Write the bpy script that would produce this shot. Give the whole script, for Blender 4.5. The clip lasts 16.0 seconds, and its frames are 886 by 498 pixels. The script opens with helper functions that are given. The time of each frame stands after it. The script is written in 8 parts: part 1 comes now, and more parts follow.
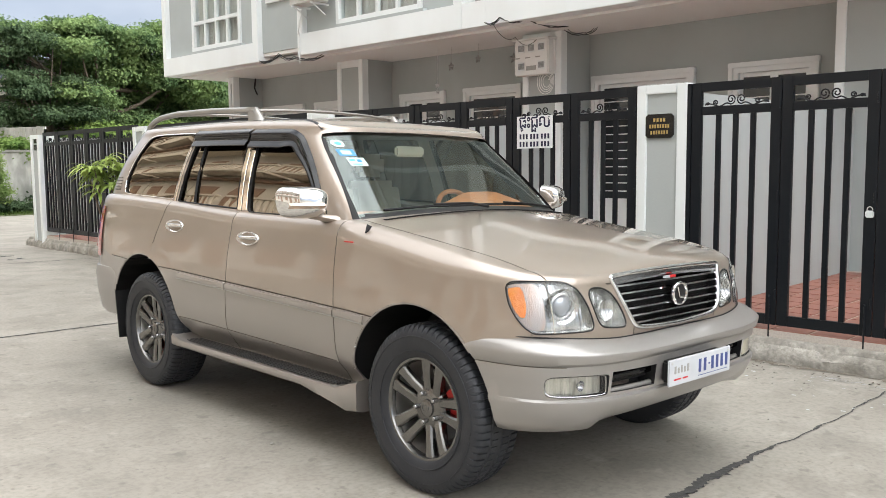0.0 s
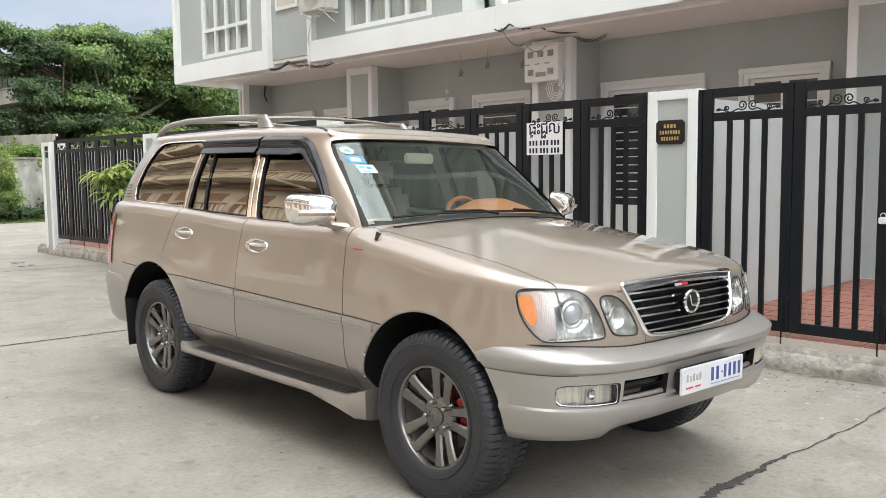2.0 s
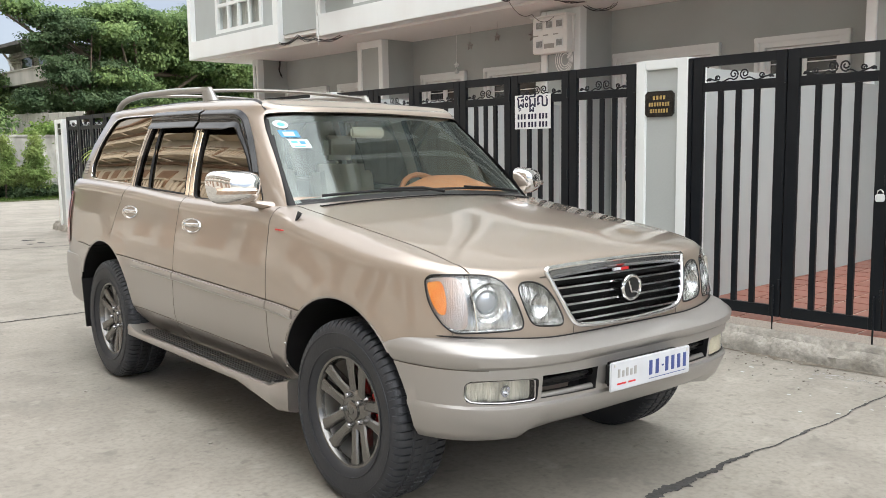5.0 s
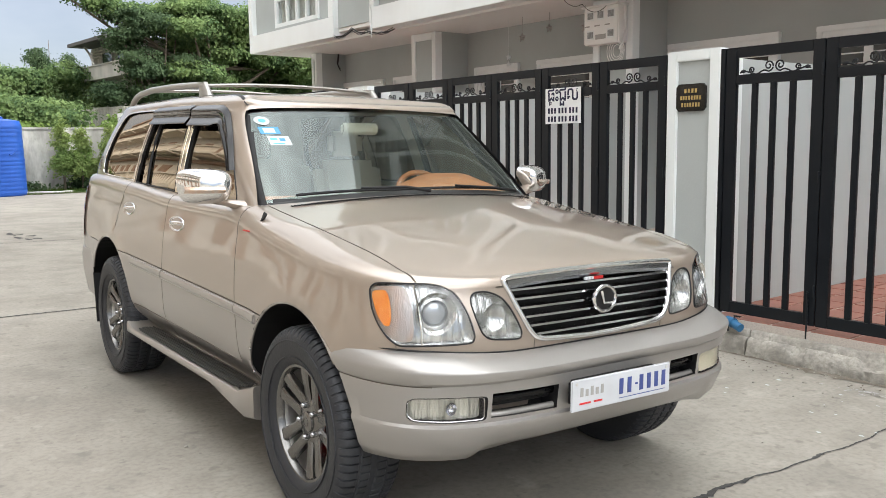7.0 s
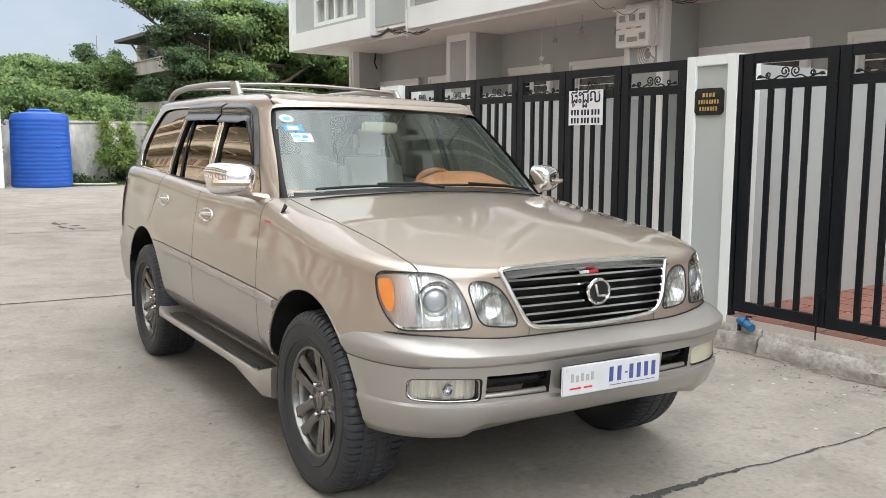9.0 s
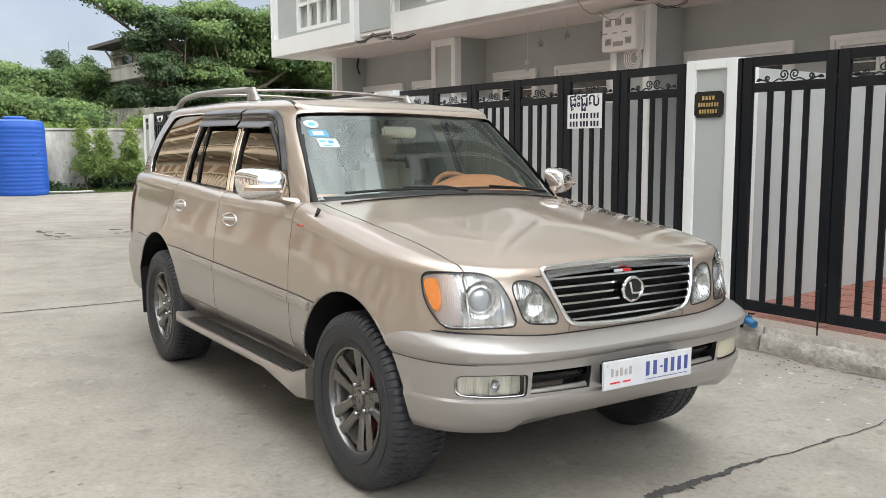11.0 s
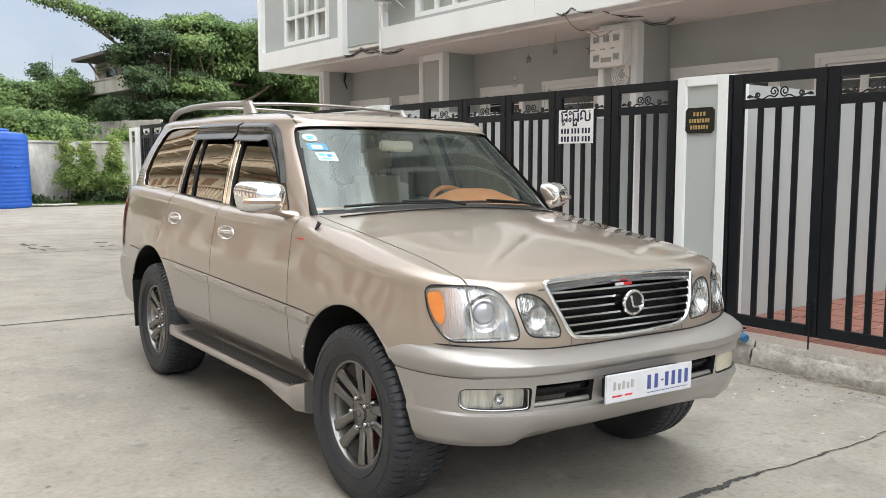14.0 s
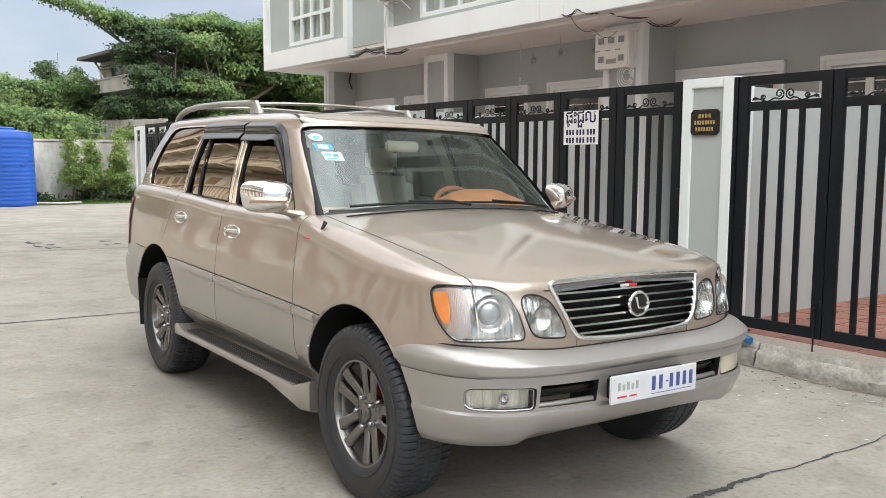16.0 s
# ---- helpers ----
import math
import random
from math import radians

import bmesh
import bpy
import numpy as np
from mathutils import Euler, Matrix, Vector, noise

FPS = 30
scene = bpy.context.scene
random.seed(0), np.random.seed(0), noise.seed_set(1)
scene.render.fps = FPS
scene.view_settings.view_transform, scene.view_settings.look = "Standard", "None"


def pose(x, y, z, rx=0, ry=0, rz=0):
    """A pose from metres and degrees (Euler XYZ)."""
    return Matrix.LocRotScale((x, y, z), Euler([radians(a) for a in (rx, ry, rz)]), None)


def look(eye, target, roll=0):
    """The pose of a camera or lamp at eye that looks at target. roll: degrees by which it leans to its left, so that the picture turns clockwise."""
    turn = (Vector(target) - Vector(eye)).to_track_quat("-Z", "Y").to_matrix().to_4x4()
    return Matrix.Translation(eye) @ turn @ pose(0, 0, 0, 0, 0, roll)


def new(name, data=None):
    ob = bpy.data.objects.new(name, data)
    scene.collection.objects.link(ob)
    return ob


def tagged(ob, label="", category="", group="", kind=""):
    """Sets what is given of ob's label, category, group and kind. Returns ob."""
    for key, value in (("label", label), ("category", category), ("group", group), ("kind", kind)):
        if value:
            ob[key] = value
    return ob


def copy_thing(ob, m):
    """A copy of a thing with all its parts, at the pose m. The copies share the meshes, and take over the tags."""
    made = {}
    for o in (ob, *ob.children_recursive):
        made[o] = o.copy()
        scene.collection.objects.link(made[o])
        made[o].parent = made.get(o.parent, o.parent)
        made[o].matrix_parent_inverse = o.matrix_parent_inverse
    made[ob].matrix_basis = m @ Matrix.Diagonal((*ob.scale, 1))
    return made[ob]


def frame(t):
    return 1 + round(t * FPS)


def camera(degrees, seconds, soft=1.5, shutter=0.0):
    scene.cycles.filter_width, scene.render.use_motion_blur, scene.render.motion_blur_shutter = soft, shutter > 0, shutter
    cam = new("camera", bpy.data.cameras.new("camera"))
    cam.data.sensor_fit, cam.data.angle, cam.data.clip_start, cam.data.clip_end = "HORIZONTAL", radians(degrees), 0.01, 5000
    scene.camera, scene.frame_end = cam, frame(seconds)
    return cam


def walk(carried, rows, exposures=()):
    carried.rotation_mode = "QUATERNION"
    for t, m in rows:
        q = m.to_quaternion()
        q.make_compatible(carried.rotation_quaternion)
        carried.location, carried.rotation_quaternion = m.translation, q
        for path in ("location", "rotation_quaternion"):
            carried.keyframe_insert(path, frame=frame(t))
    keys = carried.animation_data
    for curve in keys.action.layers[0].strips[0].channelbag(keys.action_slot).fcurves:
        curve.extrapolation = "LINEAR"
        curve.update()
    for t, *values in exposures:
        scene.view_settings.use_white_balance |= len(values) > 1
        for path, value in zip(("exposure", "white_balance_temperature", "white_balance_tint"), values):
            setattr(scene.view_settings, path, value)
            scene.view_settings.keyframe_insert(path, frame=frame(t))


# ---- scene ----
cam = camera(54.8, 16.0, soft=0.55)
PATH = [
    (0, (0.105, 0.157, 1.528), (1.526, 1.551, 1.333), -0.5),
    (0.5, (0.105, 0.152, 1.527), (1.519, 1.554, 1.338), -0.5),
    (1, (0.107, 0.152, 1.529), (1.516, 1.559, 1.345), -0.5),
    (1.5, (0.116, 0.167, 1.53), (1.524, 1.575, 1.348), -0.6),
    (2, (0.12, 0.174, 1.531), (1.526, 1.584, 1.351), -0.6),
    (2.5, (0.15, 0.129, 1.527), (1.542, 1.554, 1.345), -0.6),
    (3, (0.192, 0.086, 1.521), (1.579, 1.515, 1.336), -0.6),
    (3.5, (0.267, 0.093, 1.515), (1.652, 1.521, 1.31), -0.8),
    (4, (0.437, 0.12, 1.509), (1.812, 1.556, 1.292), -0.8),
    (6.5, (1.093, -0.135, 1.535), (2.33, 1.416, 1.286), -0.8),
    (7, (1.234, -0.106, 1.537), (2.431, 1.476, 1.288), -0.7),
    (7.5, (1.284, -0.106, 1.541), (2.443, 1.504, 1.289), -0.5),
    (8, (1.293, -0.185, 1.544), (2.423, 1.446, 1.293), -0.4),
    (8.5, (1.248, -0.294, 1.543), (2.375, 1.339, 1.294), 0.0),
    (9, (1.208, -0.373, 1.538), (2.334, 1.26, 1.287), 0.2),
    (11.5, (0.876, -0.268, 1.536), (2.074, 1.316, 1.302), -0.3),
    (12, (0.863, -0.256, 1.535), (2.078, 1.317, 1.311), -0.2),
    (12.5, (0.857, -0.252, 1.534), (2.08, 1.316, 1.317), -0.1),
    (13, (0.853, -0.252, 1.534), (2.077, 1.316, 1.324), 0.1),
    (13.5, (0.846, -0.25, 1.533), (2.065, 1.322, 1.325), 0.1),
    (14, (0.848, -0.249, 1.534), (2.06, 1.328, 1.326), 0.0),
    (14.5, (0.846, -0.249, 1.533), (2.054, 1.331, 1.322), -0.0),
    (15, (0.843, -0.242, 1.533), (2.045, 1.342, 1.318), 0.0),
    (15.5, (0.839, -0.244, 1.532), (2.039, 1.342, 1.321), 0.2),
    (16, (0.833, -0.251, 1.534), (2.039, 1.331, 1.327), 0.3),
]
walk(cam, [(t, look(eye, target, roll)) for t, eye, target, roll in PATH], exposures=[(0.0, 1.07, 6500, 7.6), (6.5, 1.00, 6500, 7.6), (9.0, 0.94, 6500, 7.6), (16.0, 0.98, 6500, 7.6)])

# ---- world, sun, exposure ----
world = bpy.data.worlds.new("sky")
scene.world = world
world.use_nodes = True
wn = world.node_tree.nodes
sky = wn.new("ShaderNodeTexSky")
sky.sky_type = 'NISHITA'
sky.sun_disc = False
sky.sun_elevation = radians(30.5)
sky.sun_rotation = radians(147)
sky.air_density, sky.dust_density, sky.ozone_density = 1.0, 0.3, 3.0
wl = world.node_tree.links
# thin bright cloud over most of the sky, with blue left between
co = wn.new("ShaderNodeTexCoord")
mp = wn.new("ShaderNodeMapping")
mp.inputs["Scale"].default_value = (1.0, 1.0, 2.2)
cl = wn.new("ShaderNodeTexNoise")
cl.inputs["Scale"].default_value, cl.inputs["Detail"].default_value, cl.inputs["Roughness"].default_value = 1.7, 6.0, 0.55
rg = wn.new("ShaderNodeMapRange")
rg.inputs["From Min"].default_value, rg.inputs["From Max"].default_value = 0.30, 0.62
rg.inputs["To Min"].default_value, rg.inputs["To Max"].default_value = 0.10, 1.0
mx = wn.new("ShaderNodeMix")
mx.data_type = 'RGBA'
# cloud is brighter overhead than at the horizon, as under any covered sky
sx = wn.new("ShaderNodeSeparateXYZ")
wl.new(co.outputs["Generated"], sx.inputs[0])
up = wn.new("ShaderNodeMapRange")
up.inputs["From Min"].default_value, up.inputs["From Max"].default_value = 0.0, 1.0
up.inputs["To Min"].default_value, up.inputs["To Max"].default_value = 0.75, 1.75
wl.new(sx.outputs["Z"], up.inputs["Value"])
gr = wn.new("ShaderNodeVectorMath")
gr.operation = 'SCALE'
gr.inputs[0].default_value = (18.6, 18.6, 18.9)
# thin cloud glows towards the sun
dt = wn.new("ShaderNodeVectorMath")
dt.operation = 'DOT_PRODUCT'
dt.inputs[1].default_value = (0.45, -0.70, 0.49)
wl.new(co.outputs["Generated"], dt.inputs[0])
au = wn.new("ShaderNodeMapRange")
au.inputs["From Min"].default_value, au.inputs["From Max"].default_value = -0.2, 1.0
au.inputs["To Min"].default_value, au.inputs["To Max"].default_value = 0.78, 2.3
wl.new(dt.outputs["Value"], au.inputs["Value"])
bt = wn.new("ShaderNodeMath")
bt.operation = 'MULTIPLY'
wl.new(up.outputs[0], bt.inputs[0])
wl.new(au.outputs[0], bt.inputs[1])
wl.new(bt.outputs[0], gr.inputs["Scale"])
wl.new(gr.outputs[0], mx.inputs["B"])
wl.new(co.outputs["Generated"], mp.inputs["Vector"])
wl.new(mp.outputs[0], cl.inputs["Vector"])
wl.new(cl.outputs["Fac"], rg.inputs["Value"])
# the low sky stays clear and blue
lo = wn.new("ShaderNodeMapRange")
lo.inputs["From Min"].default_value, lo.inputs["From Max"].default_value = 0.20, 0.40
lo.inputs["To Min"].default_value, lo.inputs["To Max"].default_value = 0.32, 1.0
wl.new(sx.outputs["Z"], lo.inputs["Value"])
cf = wn.new("ShaderNodeMath")
cf.operation = 'MULTIPLY'
wl.new(rg.outputs[0], cf.inputs[0])
wl.new(lo.outputs[0], cf.inputs[1])
wl.new(cf.outputs[0], mx.inputs["Factor"])
# haze takes some of the green out of the clear sky
hz = wn.new("ShaderNodeVectorMath")
hz.operation = 'MULTIPLY'
hz.inputs[1].default_value = (0.86, 0.76, 0.82)
wl.new(sky.outputs[0], hz.inputs[0])
wl.new(hz.outputs[0], mx.inputs["A"])
wl.new(mx.outputs["Result"], wn["Background"].inputs[0])
wn["Background"].inputs[1].default_value = 0.057
sun = new("sun", bpy.data.lights.new("sun", 'SUN'))
sun.data.energy, sun.data.angle, sun.data.color = 2.4, radians(14), (1.0, 0.965, 0.925)
sun.matrix_world = look((0, 0, 0), (-0.45, 0.70, -0.49))

# ---- materials ----


def material(name, color, rough=0.6, metal=0.0, vary=0.0, scale=6.0, grain=0.0, grain_scale=120.0, bump=0.0,
             bump_scale=60.0, tint=None, coat=0.0, each=0.0, blot=0.0, blot_scale=3.0, streak=(1, 1, 1), rough_vary=0.0, speck=0.0, speck_scale=14.0):
    """A principled material with large stains, fine grain and relief, in object metres."""
    m = bpy.data.materials.new(name)
    m.use_nodes = True
    nt = m.node_tree
    b = nt.nodes["Principled BSDF"]
    b.inputs["Base Color"].default_value = (*color, 1)
    b.inputs["Roughness"].default_value = rough
    b.inputs["Metallic"].default_value = metal
    b.inputs["Coat Weight"].default_value = coat
    b.inputs["Coat Roughness"].default_value = 0.04
    co = nt.nodes.new("ShaderNodeTexCoord")
    mp = nt.nodes.new("ShaderNodeMapping")
    mp.inputs["Scale"].default_value = streak
    nt.links.new(co.outputs["Object"], mp.inputs["Vector"])

    def tex(s, detail=5.0):
        n = nt.nodes.new("ShaderNodeTexNoise")
        n.inputs["Scale"].default_value, n.inputs["Detail"].default_value = s, detail
        nt.links.new(mp.outputs[0], n.inputs["Vector"])
        return n
    last = None

    def mix(fac, colour, base):
        mx = nt.nodes.new("ShaderNodeMix")
        mx.data_type = 'RGBA'
        nt.links.new(fac, mx.inputs["Factor"])
        if base is None:
            mx.inputs["A"].default_value = (*color, 1)
        else:
            nt.links.new(base, mx.inputs["A"])
        mx.inputs["B"].default_value = (*colour, 1)
        return mx.outputs["Result"]

    def ramp(src, lo, hi, top):
        r = nt.nodes.new("ShaderNodeMapRange")
        r.inputs["From Min"].default_value, r.inputs["From Max"].default_value = lo, hi
        r.inputs["To Max"].default_value = top
        nt.links.new(src, r.inputs["Value"])
        return r.outputs[0]
    if vary:
        last = mix(ramp(tex(scale).outputs["Fac"], 0.38, 0.72, vary), tint or tuple(c * 0.45 for c in color), last)
    if blot:
        last = mix(ramp(tex(blot_scale, 8.0).outputs["Fac"], 0.46, 0.66, blot), tuple(c * 0.5 for c in color), last)
    if speck:
        for s, lo in ((speck_scale, 0.62), (speck_scale * 2.7, 0.64)):
            last = mix(ramp(tex(s, 6.0).outputs["Fac"], lo, lo + 0.07, speck), tuple(c * 0.5 for c in color), last)
        last = mix(ramp(tex(speck_scale * 0.6, 7.0).outputs["Fac"], 0.60, 0.70, speck * 0.6), tuple(min(1, c * 1.25) for c in color), last)
    if grain:
        last = mix(ramp(tex(grain_scale, 3.0).outputs["Fac"], 0.42, 0.68, grain), tuple(c * 0.4 for c in color), last)
    if each:
        oi = nt.nodes.new("ShaderNodeObjectInfo")
        last = mix(ramp(oi.outputs["Random"], 0, 1, each), tuple(c * 0.55 for c in color), last)
    if last is not None:
        nt.links.new(last, b.inputs["Base Color"])
    if rough_vary:
        r = ramp(tex(scale * 2).outputs["Fac"], 0.3, 0.7, 1)
        a = nt.nodes.new("ShaderNodeMath")
        a.operation = 'MULTIPLY_ADD'
        nt.links.new(r, a.inputs[0])
        a.inputs[1].default_value, a.inputs[2].default_value = rough_vary, rough
        nt.links.new(a.outputs[0], b.inputs["Roughness"])
    if bump:
        bp = nt.nodes.new("ShaderNodeBump")
        bp.inputs["Strength"].default_value, bp.inputs["Distance"].default_value = bump, 0.01
        nt.links.new(tex(bump_scale).outputs["Fac"], bp.inputs["Height"])
        nt.links.new(bp.outputs[0], b.inputs["Normal"])
    return m


def glass_material(name, tint=(1, 1, 1), clear=0.5, rough=0.0, ior=1.6):
    """A thin pane: a mirror-like coat by Fresnel over a tinted see-through sheet."""
    m = bpy.data.materials.new(name)
    m.use_nodes = True
    nt = m.node_tree
    nt.nodes.remove(nt.nodes["Principled BSDF"])
    out = nt.nodes["Material Output"]
    tr = nt.nodes.new("ShaderNodeBsdfTransparent")
    tr.inputs[0].default_value = (*[c * clear for c in tint], 1)
    gl = nt.nodes.new("ShaderNodeBsdfGlossy")
    gl.inputs["Roughness"].default_value = rough
    # the same gloss from either side: r0 + (1 - r0) * facing ** 5
    lw = nt.nodes.new("ShaderNodeLayerWeight")
    lw.inputs["Blend"].default_value = 0.5
    pw = nt.nodes.new("ShaderNodeMath")
    pw.operation = 'POWER'
    pw.inputs[1].default_value = 5.0
    nt.links.new(lw.outputs["Facing"], pw.inputs[0])
    r0 = ((ior - 1) / (ior + 1)) ** 2
    fr = nt.nodes.new("ShaderNodeMath")
    fr.operation = 'MULTIPLY_ADD'
    fr.inputs[1].default_value, fr.inputs[2].default_value = 1 - r0, r0
    nt.links.new(pw.outputs[0], fr.inputs[0])
    mx = nt.nodes.new("ShaderNodeMixShader")
    nt.links.new(fr.outputs[0], mx.inputs[0])
    nt.links.new(tr.outputs[0], mx.inputs[1])
    nt.links.new(gl.outputs[0], mx.inputs[2])
    nt.links.new(mx.outputs[0], out.inputs[0])
    return m


M_CONCRETE = material("concrete_paving", (0.318, 0.293, 0.253), 0.85, vary=0.75, scale=0.6, blot=0.45, blot_scale=2.3, grain=0.3, grain_scale=34, speck=0.55, speck_scale=9.0,
                      bump=0.18, bump_scale=60, tint=(0.20, 0.181, 0.153))
M_KERB = material("kerb_concrete", (0.43, 0.405, 0.36), 0.9, vary=1.0, scale=4.5, grain=0.4, grain_scale=40, blot=0.75, blot_scale=11, speck=0.7, speck_scale=14, bump=1.0,
                  bump_scale=22, tint=(0.19, 0.172, 0.14))
M_CRACK = material("crack_dark", (0.06, 0.058, 0.055), 0.95, vary=0.5, scale=30, bump=0.8, bump_scale=50)
M_SMEAR = material("cement_smear", (0.44, 0.435, 0.43), 0.9, vary=1.0, scale=26, tint=(0.285, 0.262, 0.226), blot=0.7, blot_scale=45, grain=0.4, grain_scale=90)
M_DIRT = material("kerb_dirt", (0.15, 0.128, 0.10), 0.95, vary=0.7, scale=9, tint=(0.26, 0.235, 0.195), bump=0.9, bump_scale=60)
M_BLACK_STEEL = material("black_painted_steel", (0.0065, 0.0085, 0.0115), 0.42, vary=0.3, scale=5, tint=(0.014, 0.017, 0.021),
                         bump=0.05, bump_scale=200)
M_BLACK_STEEL.node_tree.nodes["Principled BSDF"].inputs["Specular IOR Level"].default_value = 0.3
M_WHITE_PAINT = material("white_wall_paint", (0.81, 0.845, 0.84), 0.7, vary=0.22, scale=1.7, tint=(0.64, 0.62, 0.59),
                         bump=0.15, bump_scale=80, streak=(1, 1, 0.35))
M_GREY_PAINT = material("grey_wall_paint", (0.41, 0.446, 0.438), 0.75, vary=0.3, scale=1.2, bump=0.15, bump_scale=80,
                        tint=(0.31, 0.322, 0.315))
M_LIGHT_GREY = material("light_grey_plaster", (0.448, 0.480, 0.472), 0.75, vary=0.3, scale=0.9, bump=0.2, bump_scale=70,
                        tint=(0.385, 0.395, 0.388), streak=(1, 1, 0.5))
M_SOFFIT = material("cream_soffit_paint", (0.80, 0.80, 0.77), 0.8, vary=0.2, scale=1.0, tint=(0.66, 0.65, 0.61))
M_TILE = material("terracotta_tile", (0.36, 0.15, 0.11), 0.45, vary=0.3, scale=7, grain=0.15, each=0.35)
M_GROUT = material("tile_grout", (0.52, 0.47, 0.42), 0.9, grain=0.3)
M_WHITE_FRAME = material("white_window_frame", (0.76, 0.79, 0.785), 0.35, vary=0.08, scale=4)
M_DARK_PANE = material("dark_window_pane", (0.02, 0.024, 0.026), 0.05, vary=0.2, scale=2)
M_CURTAIN = material("pale_curtain", (0.62, 0.6, 0.56), 0.9, vary=0.2, scale=3)
M_CABLE = material("black_cable", (0.012, 0.012, 0.012), 0.5)
M_GREY_PLASTIC = material("grey_plastic", (0.55, 0.54, 0.51), 0.5, vary=0.25, scale=8, tint=(0.38, 0.36, 0.33))
M_PAPER = material("white_sign_sheet", (0.82, 0.82, 0.82), 0.5, vary=0.05, scale=9)
M_INK = material("blue_black_ink", (0.015, 0.015, 0.05), 0.6)
M_PLAQUE = material("black_plaque", (0.015, 0.013, 0.011), 0.25)
M_GOLD = material("gold_lettering", (0.62, 0.45, 0.18), 0.35, metal=0.6)
M_BLUE = material("blue_plastic_tank", (0.012, 0.095, 0.46), 0.4, vary=0.25, scale=1.5, tint=(0.01, 0.04, 0.26), rough_vary=0.2)
M_OLD_WALL = material("weathered_boundary_wall", (0.54, 0.53, 0.49), 0.9, vary=0.9, scale=1.4, blot=0.95, blot_scale=2.2, grain=0.3, grain_scale=9, speck=0.6, speck_scale=2.4,
                      tint=(0.14, 0.135, 0.12), bump=0.4, bump_scale=20, streak=(1, 1, 0.45))
M_BARK = material("bark", (0.14, 0.11, 0.085), 0.9, vary=0.5, scale=9, bump=0.8, bump_scale=22, streak=(1, 1, 0.3))


def leaf_material(name, color, other, gloss=0.8):
    m = bpy.data.materials.new(name)
    m.use_nodes = True
    nt = m.node_tree
    b = nt.nodes["Principled BSDF"]
    g = nt.nodes.new("ShaderNodeNewGeometry")
    mx = nt.nodes.new("ShaderNodeMix")
    mx.data_type = 'RGBA'
    mx.inputs["A"].default_value, mx.inputs["B"].default_value = (*color, 1), (*other, 1)
    # leaves differ singly, and more from spray to spray
    co = nt.nodes.new("ShaderNodeTexCoord")
    ns = nt.nodes.new("ShaderNodeTexNoise")
    ns.inputs["Scale"].default_value, ns.inputs["Detail"].default_value = 1.1, 3.0
    nt.links.new(co.outputs["Object"], ns.inputs["Vector"])
    rp = nt.nodes.new("ShaderNodeMapRange")
    rp.inputs["From Min"].default_value, rp.inputs["From Max"].default_value = 0.40, 0.60
    nt.links.new(ns.outputs["Fac"], rp.inputs["Value"])
    av = nt.nodes.new("ShaderNodeMix")
    av.inputs["Factor"].default_value = 0.75
    nt.links.new(g.outputs["Random Per Island"], av.inputs["A"])
    nt.links.new(rp.outputs[0], av.inputs["B"])
    nt.links.new(av.outputs["Result"], mx.inputs["Factor"])
    nt.links.new(mx.outputs["Result"], b.inputs["Base Color"])
    b.inputs["Roughness"].default_value = gloss
    b.inputs["Specular IOR Level"].default_value = 0.15
    tl = nt.nodes.new("ShaderNodeBsdfTranslucent")
    nt.links.new(mx.outputs["Result"], tl.inputs[0])
    ms = nt.nodes.new("ShaderNodeMixShader")
    ms.inputs[0].default_value = 0.42
    nt.links.new(b.outputs[0], ms.inputs[1])
    nt.links.new(tl.outputs[0], ms.inputs[2])
    nt.links.new(ms.outputs[0], nt.nodes["Material Output"].inputs[0])
    return m


M_LEAF = leaf_material("tree_leaf", (0.066, 0.118, 0.052), (0.205, 0.285, 0.11))
M_LEAF_DARK = leaf_material("dark_leaf", (0.045, 0.078, 0.040), (0.105, 0.155, 0.078))
M_LEAF_LIGHT = leaf_material("bright_leaf", (0.085, 0.155, 0.038), (0.22, 0.30, 0.09))
M_CONIFER = leaf_material("conifer_leaf", (0.16, 0.245, 0.075), (0.33, 0.40, 0.15))
M_GRASS = leaf_material("grass_blade", (0.05, 0.1, 0.02), (0.11, 0.16, 0.04))

# ---- helpers for meshes ----


def mesh_of(bm, name, mats, smooth=False, angle=40):
    me = bpy.data.meshes.new(name)
    bm.to_mesh(me)
    bm.free()
    for m in (mats if isinstance(mats, (list, tuple)) else [mats]):
        me.materials.append(m)
    if smooth:
        for p in me.polygons:
            p.use_smooth = True
        me.set_sharp_from_angle(angle=radians(angle))
    return me


def part(name, bm, mat, parent=None, label="", smooth=False, angle=40, kind=""):
    ob = new(name, mesh_of(bm, name, mat, smooth, angle))
    if parent is not None:
        ob.parent = parent
    return tagged(ob, label=label, kind=kind)


def empty(name, m, **tags):
    ob = new(name)
    ob.empty_display_size = 0.1
    ob.matrix_world = m
    return tagged(ob, **tags)


def box(bm, x0, x1, y0, y1, z0, z1, mi=0, bevel=0.0):
    """Adds a box; bevel rounds its edges."""
    vs = [bm.verts.new((x, y, z)) for z in (z0, z1) for y in (y0, y1) for x in (x0, x1)]
    fs = [bm.faces.new([vs[i] for i in q]) for q in ((0, 2, 3, 1), (4, 5, 7, 6), (0, 1, 5, 4), (1, 3, 7, 5), (3, 2, 6, 7), (2, 0, 4, 6))]
    for f in fs:
        f.material_index = mi
    if bevel:
        es = list({e for f in fs for e in f.edges})
        bmesh.ops.bevel(bm, geom=es, offset=bevel, segments=2, affect='EDGES', material=-1)
    return fs


